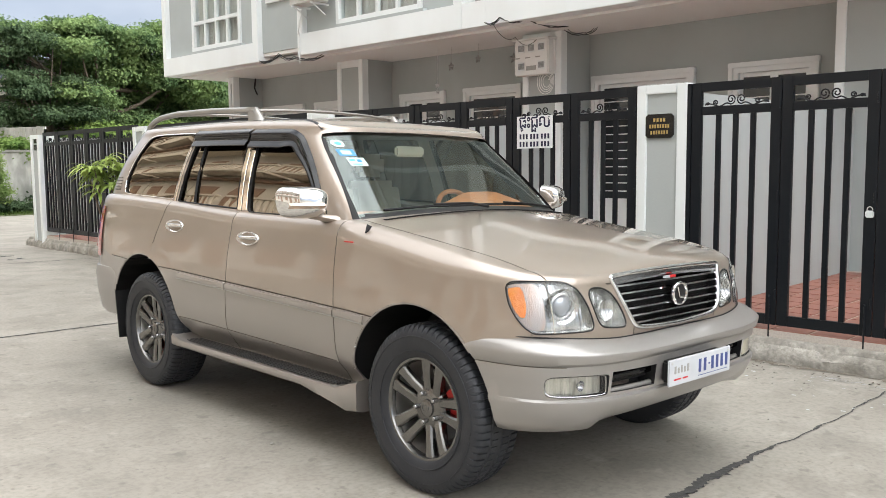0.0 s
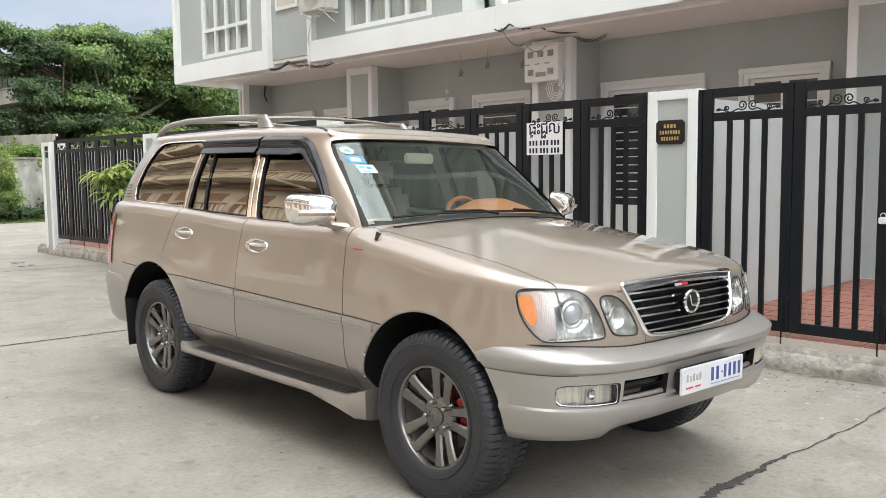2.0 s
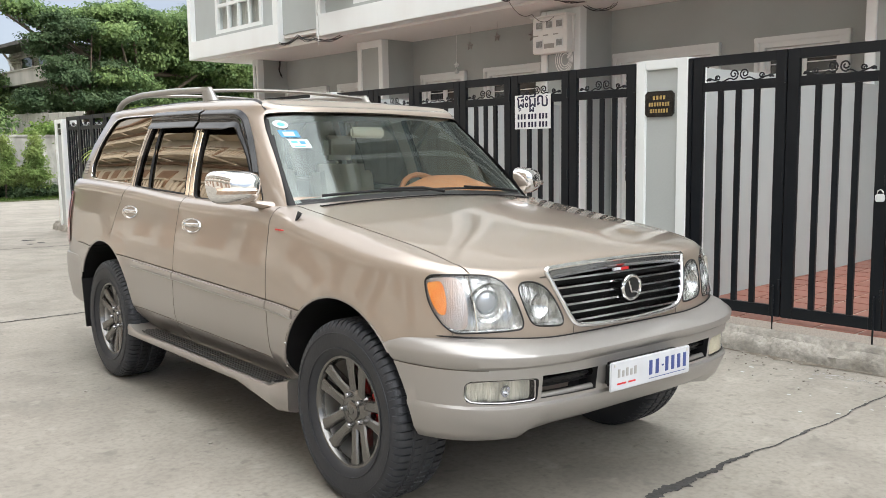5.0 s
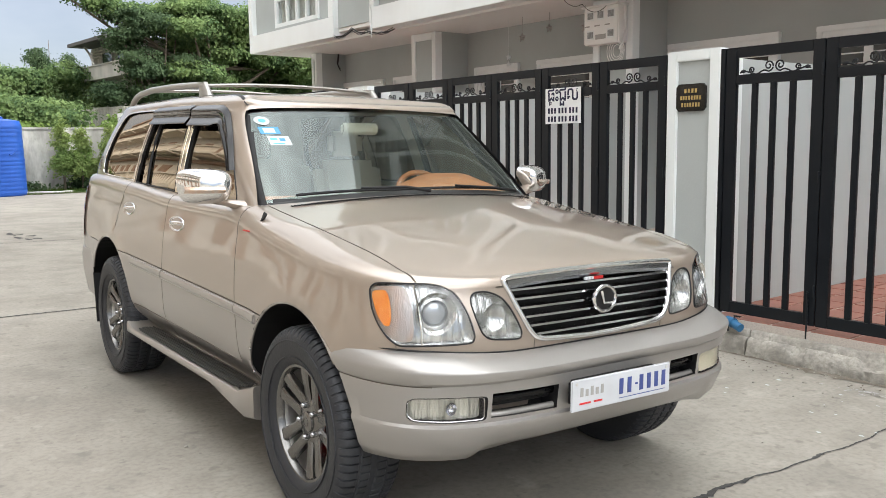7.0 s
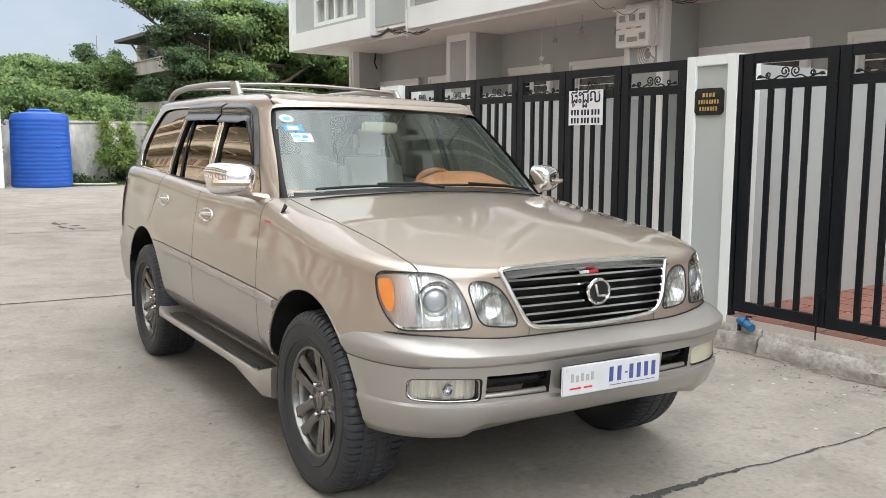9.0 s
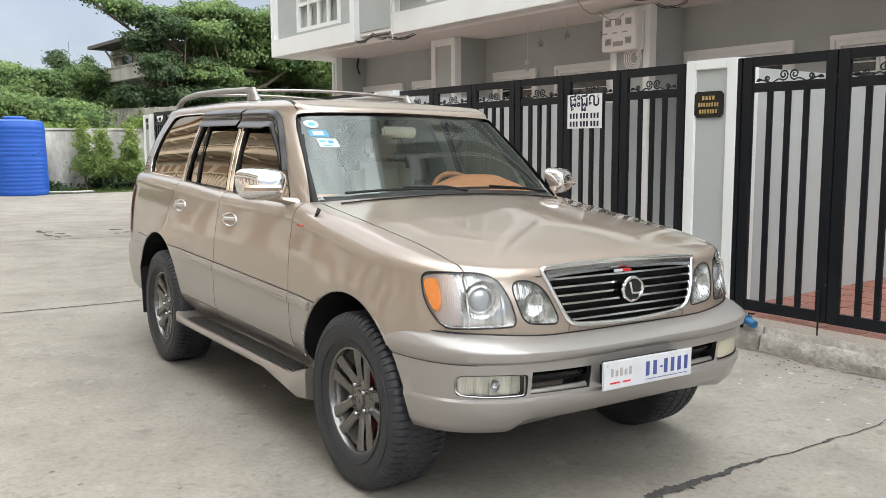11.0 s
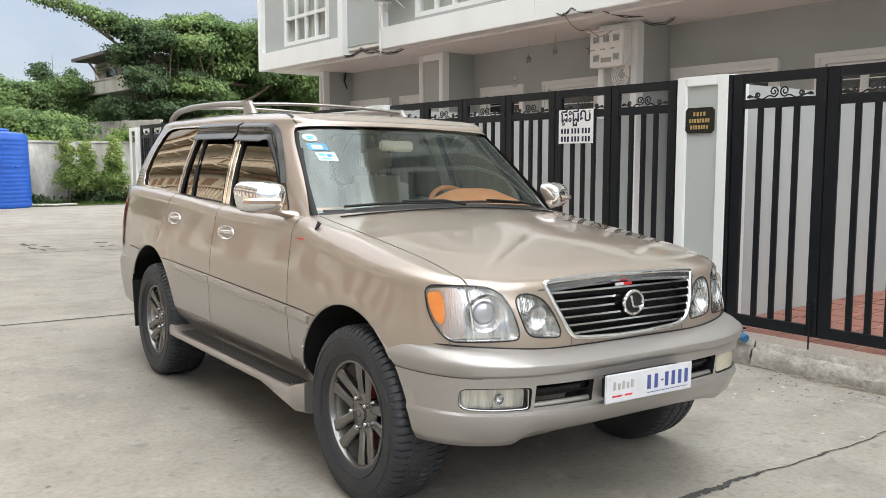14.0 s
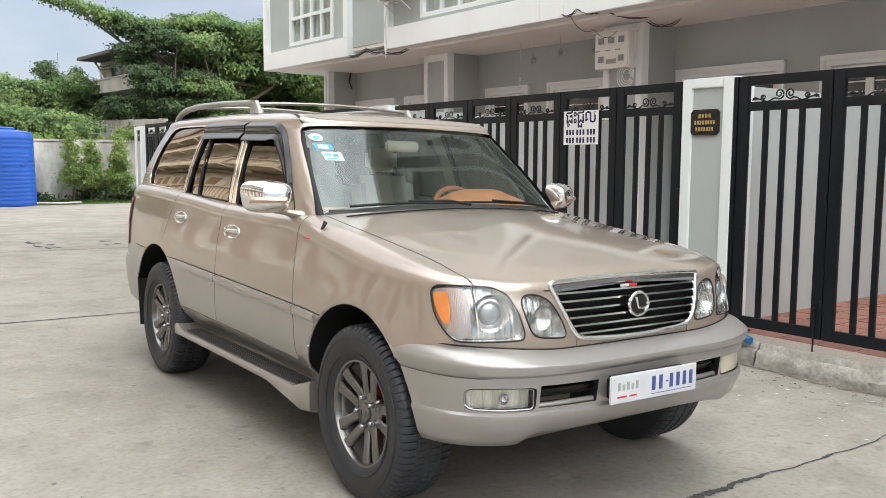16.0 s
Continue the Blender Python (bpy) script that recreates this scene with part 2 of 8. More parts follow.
def boxes(*specs, bevel=0.0):
    bm = bmesh.new()
    for s in specs:
        box(bm, *s, bevel=bevel)
    return bm


def tube(bm, pts, r, n=8, closed=False, mi=0, r_end=None):
    """Sweeps a round section along the points."""
    pts = [Vector(p) for p in pts]
    rings = []
    for i, p in enumerate(pts):
        a = pts[i - 1] if (i or closed) else p
        b = pts[(i + 1) % len(pts)] if (i < len(pts) - 1 or closed) else p
        d = (b - a).normalized()
        u = d.orthogonal().normalized() if abs(d.z) > 0.95 else d.cross(Vector((0, 0, 1))).normalized()
        w = d.cross(u)
        rr = r if r_end is None else r + (r_end - r) * i / max(1, len(pts) - 1)
        rings.append([bm.verts.new(p + rr * (math.cos(2 * math.pi * k / n) * u + math.sin(2 * math.pi * k / n) * w)) for k in range(n)])
    m = len(rings)
    for i in range(m if closed else m - 1):
        for k in range(n):
            f = bm.faces.new((rings[i][k], rings[i][(k + 1) % n], rings[(i + 1) % m][(k + 1) % n], rings[(i + 1) % m][k]))
            f.material_index = mi
    if not closed:
        for ring in (rings[0][::-1], rings[-1]):
            bm.faces.new(ring).material_index = mi


def lathe(bm, prof, n=32, axis='z', centre=(0, 0, 0), mi=0, closed=False):
    """Turns a profile of (radius, height) round an axis."""
    c = Vector(centre)
    rings = []
    for r, h in prof:
        ring = []
        for k in range(n):
            a = 2 * math.pi * k / n
            p = Vector((r * math.cos(a), r * math.sin(a), h))
            if axis == 'x':
                p = Vector((h, r * math.cos(a), r * math.sin(a)))
            ring.append(bm.verts.new(c + p))
        rings.append(ring)
    m = len(rings)
    for i in range(m if closed else m - 1):
        for k in range(n):
            bm.faces.new((rings[i][k], rings[i][(k + 1) % n], rings[(i + 1) % m][(k + 1) % n], rings[(i + 1) % m][k])).material_index = mi


def interp(x, xs, ys):
    """Smooth curve through a few stations that never overshoots them."""
    if x <= xs[0]:
        return ys[0]
    if x >= xs[-1]:
        return ys[-1]
    i = 0
    while x > xs[i + 1]:
        i += 1

    def slope(j):
        if j <= 0 or j >= len(xs) - 1:
            j = min(max(j, 0), len(xs) - 2)
            return (ys[j + 1] - ys[j]) / (xs[j + 1] - xs[j])
        p, q = (ys[j] - ys[j - 1]) / (xs[j] - xs[j - 1]), (ys[j + 1] - ys[j]) / (xs[j + 1] - xs[j])
        return 0.0 if p * q <= 0 else 2 * p * q / (p + q)
    h = xs[i + 1] - xs[i]
    t = (x - xs[i]) / h
    return ((1 + 2 * t) * (1 - t) ** 2 * ys[i] + t * (1 - t) ** 2 * h * slope(i)
            + t * t * (3 - 2 * t) * ys[i + 1] + t * t * (t - 1) * h * slope(i + 1))


def smoothstep(t):
    t = min(1.0, max(0.0, t))
    return t * t * (3 - 2 * t)

# ---- ground ----


def ground_z(x):
    """The paving falls gently towards the kerb."""
    return -0.0175 * (min(max(x, -3.0), 6.8) - 2.8)


def build_ground():
    bm = bmesh.new()
    xs = [-900, -200, -60, -20, -8, -3, -1, 1, 2.8, 4, 5, 6, 6.8, 9, 14, 25, 60, 200, 900]
    ys = [-900, -200, -60, -20, -8, -2, 0, 2, 4, 8, 14, 22, 32, 60, 200, 900]
    grid = [[bm.verts.new((x, y, ground_z(x))) for x in xs] for y in ys]
    for j in range(len(ys) - 1):
        for i in range(len(xs) - 1):
            bm.faces.new((grid[j][i], grid[j][i + 1], grid[j + 1][i + 1], grid[j + 1][i]))
    tagged(part("ground", bm, M_CONCRETE), "pale weathered concrete paving with stains", "paving", kind="structure")


build_ground()


def ragged_strip(name, x0, x1, y_of, width_of, label, seed, step=0.008):
    """An open crack that wanders along x, laid a little above the paving."""
    rnd = random.Random(seed)
    bm = bmesh.new()
    prev = None
    x = x0
    while x <= x1:
        y, w = y_of(x), width_of(x)
        e = lambda k: 0.45 * noise.noise(Vector((x * 11.0, k, 1.0))) + 0.55 * noise.noise(Vector((x * 37.0, k, 4.0))) + 0.16 * noise.noise(Vector((x * 95.0, k, 6.0)))
        a = y - w * (0.5 + e(seed))
        b = y + w * (0.5 + e(seed + 4))
        row = [bm.verts.new((x, a, ground_z(x) + 0.004)), bm.verts.new((x, b, ground_z(x) + 0.004))]
        if prev:
            bm.faces.new((prev[0], row[0], row[1], prev[1]))
        prev = row
        x += step * rnd.uniform(0.6, 1.4)
    tagged(part(name, bm, M_CRACK), label, "crack", kind="structure")


def wander(x, k):
    return 0.035 * math.sin(3.1 * x + k) + 0.018 * math.sin(9.7 * x + 2 * k) + 0.012 * math.sin(23 * x)


ragged_strip("paving_crack", 2.4, 6.75, lambda x: 2.075 - 0.025 * (x - 4) + 0.42 * wander(x, 0.6),
             lambda x: 0.009 + 0.050 * smoothstep((4.9 - x) / 1.1) + (0.014 + 0.022 * smoothstep((5.0 - x) / 0.8)) * smoothstep((noise.noise(Vector((x * 5.3, 2.0, 7.0))) - 0.12) / 0.25), "dark broken crack along a concrete paving joint", 3)
ragged_strip("paving_joint", -7.0, 6.75, lambda x: 8.40 + 0.2 * wander(x, 2), lambda x: 0.028, "thin dark joint between concrete paving slabs", 4, 0.06)
ragged_strip("paving_joint", -7.0, 6.75, lambda x: 15.2 + 0.2 * wander(x, 1), lambda x: 0.03, "thin dark joint between concrete paving slabs", 5, 0.06)


def mud_flecks():
    """Thin dried mud marks: (x, y, half width, half depth)."""
    rnd = random.Random(6)
    bm = bmesh.new()
    for x, y, a, b in ((4.281, 16.88, 0.06, 0.28), (4.28, 16.62, 0.05, 0.2), (4.42, 16.7, 0.07, 0.12), (4.27, 16.0, 0.07, 0.25), (4.30, 15.65, 0.06, 0.14),
                       (4.494, 16.27, 0.11, 0.13), (4.529, 15.77, 0.10, 0.14), (5.57, 16.69, 0.12, 0.18), (5.365, 15.86, 0.08, 0.14), (5.62, 16.0, 0.08, 0.12)):
        for k in range(4):
            cx, cy, r = x + a * rnd.uniform(-0.6, 0.6), y + b * rnd.uniform(-0.6, 0.6), rnd.uniform(0.35, 0.75)
            bm.faces.new([bm.verts.new((cx + r * a * rnd.uniform(.6, 1.2) * math.cos(6.283 * i / 9), cy + r * b * rnd.uniform(.6, 1.2) * math.sin(6.283 * i / 9), ground_z(cx) + 0.004 + 0.0004 * k)) for i in range(9)])
    tagged(part("mud_flecks", bm, M_CRACK), "small dark marks of dried mud on the paving", "mud", kind="stuff")


mud_flecks()

# a thin pale cement smear on the paving by the kerb, broken into small flakes
def cement_smear():
    rnd = random.Random(44)
    bm = bmesh.new()
    for k in range(230):
        y = rnd.choice((1.45, 1.7, 1.95, 2.2, 2.5)) + rnd.gauss(0, 0.13)
        x = 6.58 - abs(rnd.gauss(0, 0.06)) - 0.05 * math.sin(3 * y)
        r = 0.003 + 0.012 * rnd.random() ** 2.5
        n = 7
        bm.faces.new([bm.verts.new((x + r * rnd.uniform(.4, 1.2) * math.cos(6.283 * i / n), y + 2.2 * r * rnd.uniform(.4, 1.2) * math.sin(6.283 * i / n), ground_z(x) + 0.003 + 0.0001 * (k % 9))) for i in range(n)])
    tagged(part("cement_smear", bm, M_SMEAR), "thin pale flaked cement smear on the paving", "stain", kind="stuff")


cement_smear()


def pebbles():
    rnd = random.Random(11)
    bm = bmesh.new()
    for k in range(140):
        x, y = rnd.uniform(0.6, 6.3), rnd.uniform(1.2, 7.5)
        if k > 70:
            x, y = rnd.uniform(6.0, 6.72), rnd.uniform(1.5, 4.2)
        r = rnd.uniform(0.003, 0.011)
        m = Matrix.Translation((x, y, ground_z(x) + r * 0.4)) @ Matrix.Diagonal((r * rnd.uniform(0.8, 1.6), r, r * 0.6, 1))
        bmesh.ops.create_icosphere(bm, subdivisions=1, radius=1, matrix=m)
    tagged(part("pebbles", bm, M_KERB), "scattered grit and small pebbles on paving", "grit", kind="stuff")


pebbles()


def kerb_dirt():
    """Dark dirt gathered in the uneven gap at the kerb's foot."""
    rnd = random.Random(17)
    bm = bmesh.new()
    prev = None
    y = -6.0
    while y < 18.5:
        a = 6.735 - 0.07 * rnd.random() ** 3 - 0.03 * math.sin(1.7 * y) ** 2
        row = [bm.verts.new((a, y, ground_z(a) + 0.004)), bm.verts.new((6.80, y, ground_z(6.80) + 0.006))]
        if prev:
            bm.faces.new((prev[0], prev[1], row[1], row[0]))
        prev = row
        y += 0.05 * rnd.uniform(0.5, 1.5)
    tagged(part("kerb_dirt", bm, M_DIRT), "dark dirt gathered along the foot of the kerb", "dirt", kind="structure")


kerb_dirt()

YARD = 0.180


def build_kerb():
    rnd = random.Random(5)
    y = -8.5
    while y < 18.9:
        n, length = 180, min(6.0, 19.0 - y)
        bm = bmesh.new()
        rows = []
        for i in range(n + 1):
            yy = y + (length - 0.015) * i / n
            rough = 1.0 if yy < 7 else 0.35
            j = lambda s: rough * rnd.uniform(-s, s)
            w = 0.014 * noise.noise(Vector((0, yy * 2.1, 3))) + 0.016 * noise.noise(Vector((0, yy * 7.3, 8))) + 0.010 * noise.noise(Vector((0, yy * 19.0, 5)))
            w *= rough
            chip = -0.03 * rough * smoothstep((noise.noise(Vector((4, yy * 3.7, 1))) - 0.22) / 0.2)
            rows.append([bm.verts.new(p) for p in ((6.755 + j(.012) + w, yy, -0.12), (6.760 + j(.012) + w, yy, -0.045 + j(.010)), (6.768 + j(.010) + w, yy, 0.000 + j(.010)), (6.780 + j(.006) + w - 0.6 * chip, yy, 0.044 + j(.005) + chip), (6.803 + j(.004) + w * 0.5, yy, 0.066 + j(.005) + 0.8 * chip),
                                                   (6.812 + j(.004), yy, 0.060 + j(.004)), (6.820 + j(.003), yy, 0.098 + j(.006)), (6.834 + j(.003), yy, 0.112 + j(.004)), (6.852, yy, 0.118 + j(.003)), (6.94, yy, 0.118), (6.94, yy, -0.12))])
        for a, b in zip(rows, rows[1:]):
            for k in range(10):
                bm.faces.new((a[k], a[k + 1], b[k + 1], b[k]))
        bm.faces.new(rows[0])
        bm.faces.new(rows[-1][::-1])
        bmesh.ops.recalc_face_normals(bm, faces=bm.faces)
        tagged(part("kerb", bm, M_KERB, smooth=True, angle=50), "rough worn concrete kerb below the gates", "kerb", group="kerb stones", kind="structure")
        y += 6.0


build_kerb()
tagged(part("yard_floor", boxes((6.846, 12.2, -42.0, 18.4, 0.05, YARD - 0.006)), M_GROUT), "mortar bed under the terracotta yard tiles", "floor", kind="structure")

# ---- gates and pillars ----
GX0, GX1 = 6.86, 6.90


def scroll(bm, y, z, s, flip, turns=1.45):
    """A curled iron scroll in the gate's plane: it rises from below and winds inwards."""
    pts = []
    for i in range(26):
        a = -1.57 + 6.283 * turns * i / 25
        r = s * (1 - 0.78 * i / 25)
        pts.append((6.88, y + flip * r * math.cos(a), z + r * math.sin(a)))
    tube(bm, pts, 0.006, 6)


def gate_leaf(y0, y1, bottom, top, group):
    """A leaf of the gate between y0 and y1: frame, rails, bars, ornament."""
    g = tagged(empty("gate_leaf", pose(6.88, (y0 + y1) / 2, bottom)), "black painted steel gate leaf with vertical bars and scrolls", "gate", group)
    inv = g.matrix_world.inverted()
    st, h = 0.085, top - bottom
    zr, zo = top - 0.27, top - 0.075

    def add(name, bm, **k):
        bm.transform(inv)
        return part(name, bm, M_BLACK_STEEL, g, **k)
    add("stile", boxes((GX0, GX1, y0, y0 + st, bottom, top), bevel=0.003))
    add("stile", boxes((GX0, GX1, y1 - st, y1, bottom, top), bevel=0.003))
    add("top_rail", boxes((GX0 + .002, GX1 - .002, y0 + st, y1 - st, zo, top), bevel=0.003))
    add("middle_rail", boxes((GX0 + .002, GX1 - .002, y0 + st, y1 - st, zr, zr + 0.07), bevel=0.003))
    add("bottom_rail", boxes((GX0 + .002, GX1 - .002, y0 + st, y1 - st, bottom, bottom + 0.085), bevel=0.003))
    w = y1 - y0 - 2 * st
    for k in range(1, 4):
        yc = y0 + st + w * k / 4
        add("bar", boxes((GX0 + .006, GX1 - .006, yc - 0.021, yc + 0.021, bottom + 0.085, zr), bevel=0.002))
    bm = bmesh.new()
    yc, zc = (y0 + y1) / 2, zr + 0.105
    for f in (-1, 1):
        scroll(bm, yc + f * 0.045, zr + 0.122, 0.040, -f)
        scroll(bm, yc + f * w * 0.30, zr + 0.100, 0.024, f)
        tube(bm, [(6.88, yc + f * (0.045 + (w * 0.30 - 0.045) * i / 11), zr + 0.080 + 0.012 * math.sin(6.28 * i / 11)) for i in range(12)], 0.006, 6)
        tube(bm, [(6.88, yc + f * w * (0.30 + 0.16 * i / 7), zr + 0.076 + 0.016 * math.sin(2.6 * i / 7)) for i in range(8)], 0.006, 6)
        bmesh.ops.create_icosphere(bm, subdivisions=1, radius=0.014, matrix=Matrix.Translation((6.88, yc + f * w * 0.42, zr + 0.094)) @ Matrix.Diagonal((0.5, 1.8, 1, 1)))
    add("scrollwork", bm, smooth=True, label="curled wrought-iron scrolls")
    bm = bmesh.new()
    tube(bm, [(6.848, y0 + 0.048, 0.119), (6.848, y0 + 0.048, bottom + 0.24)], 0.007, 8)
    tube(bm, [(6.848, y0 + 0.048, bottom + 0.24), (6.82, y0 + 0.048, bottom + 0.24)], 0.007, 8)
    add("drop_bolt", bm)
    if y0 < 9:
        for z in (top - 0.2, bottom + 1.05, bottom + 0.25):
            bm = bmesh.new()
            tube(bm, [(GX0 - 0.006, y0 + 0.006, z - 0.04), (GX0 - 0.006, y0 + 0.006, z + 0.04)], 0.010, 8)
            add("hinge", bm)
    return g


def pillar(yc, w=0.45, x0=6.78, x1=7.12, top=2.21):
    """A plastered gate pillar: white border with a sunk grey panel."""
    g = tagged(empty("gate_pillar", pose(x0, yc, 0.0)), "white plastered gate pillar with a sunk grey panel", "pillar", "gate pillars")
    inv = g.matrix_world.inverted()
    y0, y1, b = yc - w / 2, yc + w / 2, 0.095

    def add(name, bm, mat, label=""):
        bm.transform(inv)
        part(name, bm, mat, g, label)
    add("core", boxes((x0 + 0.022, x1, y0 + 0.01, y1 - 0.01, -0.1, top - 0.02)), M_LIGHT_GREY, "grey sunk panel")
    bm = bmesh.new()
    for s in ((x0, x1 - 0.01, y0, y0 + b, -0.1, top), (x0, x1 - 0.01, y1 - b, y1, -0.1, top), (x0, x0 + 0.06, y0 + b, y1 - b, top - 0.08, top)):
        box(bm, *s, bevel=0.006)
    box(bm, x0 + .002, x1, y0 + .002, y1 - .002, top - 0.03, top - 0.002, bevel=0.004)
    add("border", bm, M_WHITE_PAINT)
    return g


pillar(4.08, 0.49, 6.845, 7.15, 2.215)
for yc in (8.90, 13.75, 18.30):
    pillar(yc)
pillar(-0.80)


def gate_run(edges, bottom, top, group):
    for a, b in zip(edges, edges[1:]):
        gate_leaf(a + 0.004, b - 0.004, bottom, top, group)


gate_run([-0.56, 0.10, 0.83, 1.56, 2.29, 3.02, 3.797], 0.215, 2.20, "folding gate of the near house")
gate_run([4.34 + 0.72 * k for k in range(7)], 0.215, 2.20, "folding gate of the middle house")
gate_run([9.13 + 0.735 * k for k in range(7)], 0.24, 2.22, "folding gate of the third house")
gate_run([13.98 + 0.68 * k for k in range(7)], 0.26, 2.25, "folding gate of the far house")


tagged(part("gate_post", boxes((6.850, 6.90, 3.798, 3.8345, 0.10, 2.20), bevel=0.003), M_BLACK_STEEL), "narrow black steel post beside the white pillar", "gate post")


def gate_lock():
    g = tagged(empty("gate_lock", pose(6.85, 2.33, 1.14)), "small white padlock on the black gate", "lock")
    part("body", boxes((-0.03, 0.012, -0.028, 0.028, -0.026, 0.026), bevel=0.008), M_WHITE_FRAME, g)
    bm = bmesh.new()
    tube(bm, [(-0.008, 0.02 * math.cos(a), 0.03 + 0.025 * math.sin(a)) for a in np.linspace(0, math.pi, 9)], 0.004, 6)
    part("shackle", bm, M_GREY_PLASTIC, g)


gate_lock()


def letter(ch, size, y, z):
    """One printed character of the built-in font as a flat mesh that faces -x, its left foot at (y, z)."""
    cu = bpy.data.curves.new("letter", 'FONT')
    cu.body, cu.size, cu.offset = ch, size, 0.0022
    ob = bpy.data.objects.new("letter", cu)
    scene.collection.objects.link(ob)
    me = bpy.data.meshes.new_from_object(ob.evaluated_get(bpy.context.evaluated_depsgraph_get()))
    bm = bmesh.new()
    bm.from_mesh(me)
    bpy.data.objects.remove(ob)
    bpy.data.meshes.remove(me)
    bpy.data.curves.remove(cu)
    for v in bm.verts:
        v.co = (-0.0045, y - v.co.x, z + v.co.y)
    return bm


def sign_sheet():
    """The rental sign tied to the gate: a line of script and two lines of bars."""
    g = tagged(empty("rental_sign", pose(6.846, 5.485, 1.845)), "white printed sheet with dark script tied to the gate", "sign")
    part("sheet", boxes((-0.003, 0.003, -0.222, 0.222, -0.157, 0.162)), M_PAPER, g)
    rnd = random.Random(2)
    for ch, y, z, size in (("\u1795", 0.200, 0.048, 0.175), ("\u1791", 0.178, 0.003, 0.07), ("\u17c7", 0.105, 0.048, 0.175), ("\u1787", 0.052, 0.048, 0.175), ("\u17bd", -0.045, 0.048, 0.175), ("\u179b", -0.045, 0.048, 0.175)):
        part("letter", letter(ch, size, y, z), M_INK, g)
    for z in (-0.04, -0.115):
        for yc in (0.135, 0.0, -0.135):
            for k in (-1, 0, 1):
                y = yc + 0.040 * k
                part("line_bar", boxes((-0.006, -0.003, y - 0.0105, y + 0.0105, z - 0.025, z + 0.025)), M_INK, g)


sign_sheet()


def plaque():
    g = tagged(empty("house_plaque", pose(6.864, 4.10, 1.855)), "black octagonal plaque with gold lines on the pillar", "plaque")
    bm = bmesh.new()
    out = [(-0.137, -0.08), (-0.112, -0.105), (0.112, -0.105), (0.137, -0.08), (0.137, 0.08), (0.112, 0.105), (-0.112, 0.105), (-0.137, 0.08)]
    a = [bm.verts.new((-0.014, y, z)) for y, z in out]
    b = [bm.verts.new((0.003, y, z)) for y, z in out]
    bm.faces.new(a[::-1])
    bm.faces.new(b)
    for i in range(8):
        bm.faces.new((a[i], a[(i + 1) % 8], b[(i + 1) % 8], b[i]))
    bmesh.ops.recalc_face_normals(bm, faces=bm.faces)
    part("plate", bm, M_PLAQUE, g)
    for z, w, n in ((0.052, 0.13, 4), (-0.002, 0.205, 8), (-0.056, 0.18, 7)):
        for k in range(n):
            y = -w / 2 + w * (k + 0.5) / n
            part("line_bar", boxes((-0.0165, -0.014, y - w / n * 0.30, y + w / n * 0.30, z - 0.016, z + 0.016)), M_GOLD, g)


plaque()
for z in (1.90, 2.04):
    tagged(part("number_plaque", boxes((6.788, 6.8035, 18.20, 18.34, z, z + 0.115), bevel=0.002), M_PLAQUE), "small dark plaque on the far pillar", "plaque", group="pillar plaques")

# ---- the terrace of houses ----
BX, PX, UX = 11.96, 11.16, 10.15
SOFFIT = 3.62
PIERS = [(-1.45, -0.65), (3.42, 4.20), (8.37, 9.15), (13.18, 13.97), (17.82, 18.05)]


def wall_with_holes(name, x0, x1, y0, y1, z0, z1, holes, mat, label):
    """A wall across y with openings (ya, yb, za, zb)."""
    bm = bmesh.new()
    ys = sorted({y0, y1, *[h[0] for h in holes], *[h[1] for h in holes]})
    zs = sorted({z0, z1, *[h[2] for h in holes], *[h[3] for h in holes]})
    for a, b in zip(ys, ys[1:]):
        for c, d in zip(zs, zs[1:]):
            if not any(h[0] <= a and b <= h[1] and h[2] <= c and d <= h[3] for h in holes):
                box(bm, x0, x1, a, b, c, d)
    bmesh.ops.remove_doubles(bm, verts=bm.verts, dist=1e-5)
    dup = {}
    for f in bm.faces:
        dup.setdefault(tuple(round(v, 4) for v in f.calc_center_median()), []).append(f)
    bmesh.ops.delete(bm, geom=[f for fs in dup.values() if len(fs) > 1 for f in fs], context='FACES')
    return tagged(part(name, bm, mat), label, "wall", kind="structure")


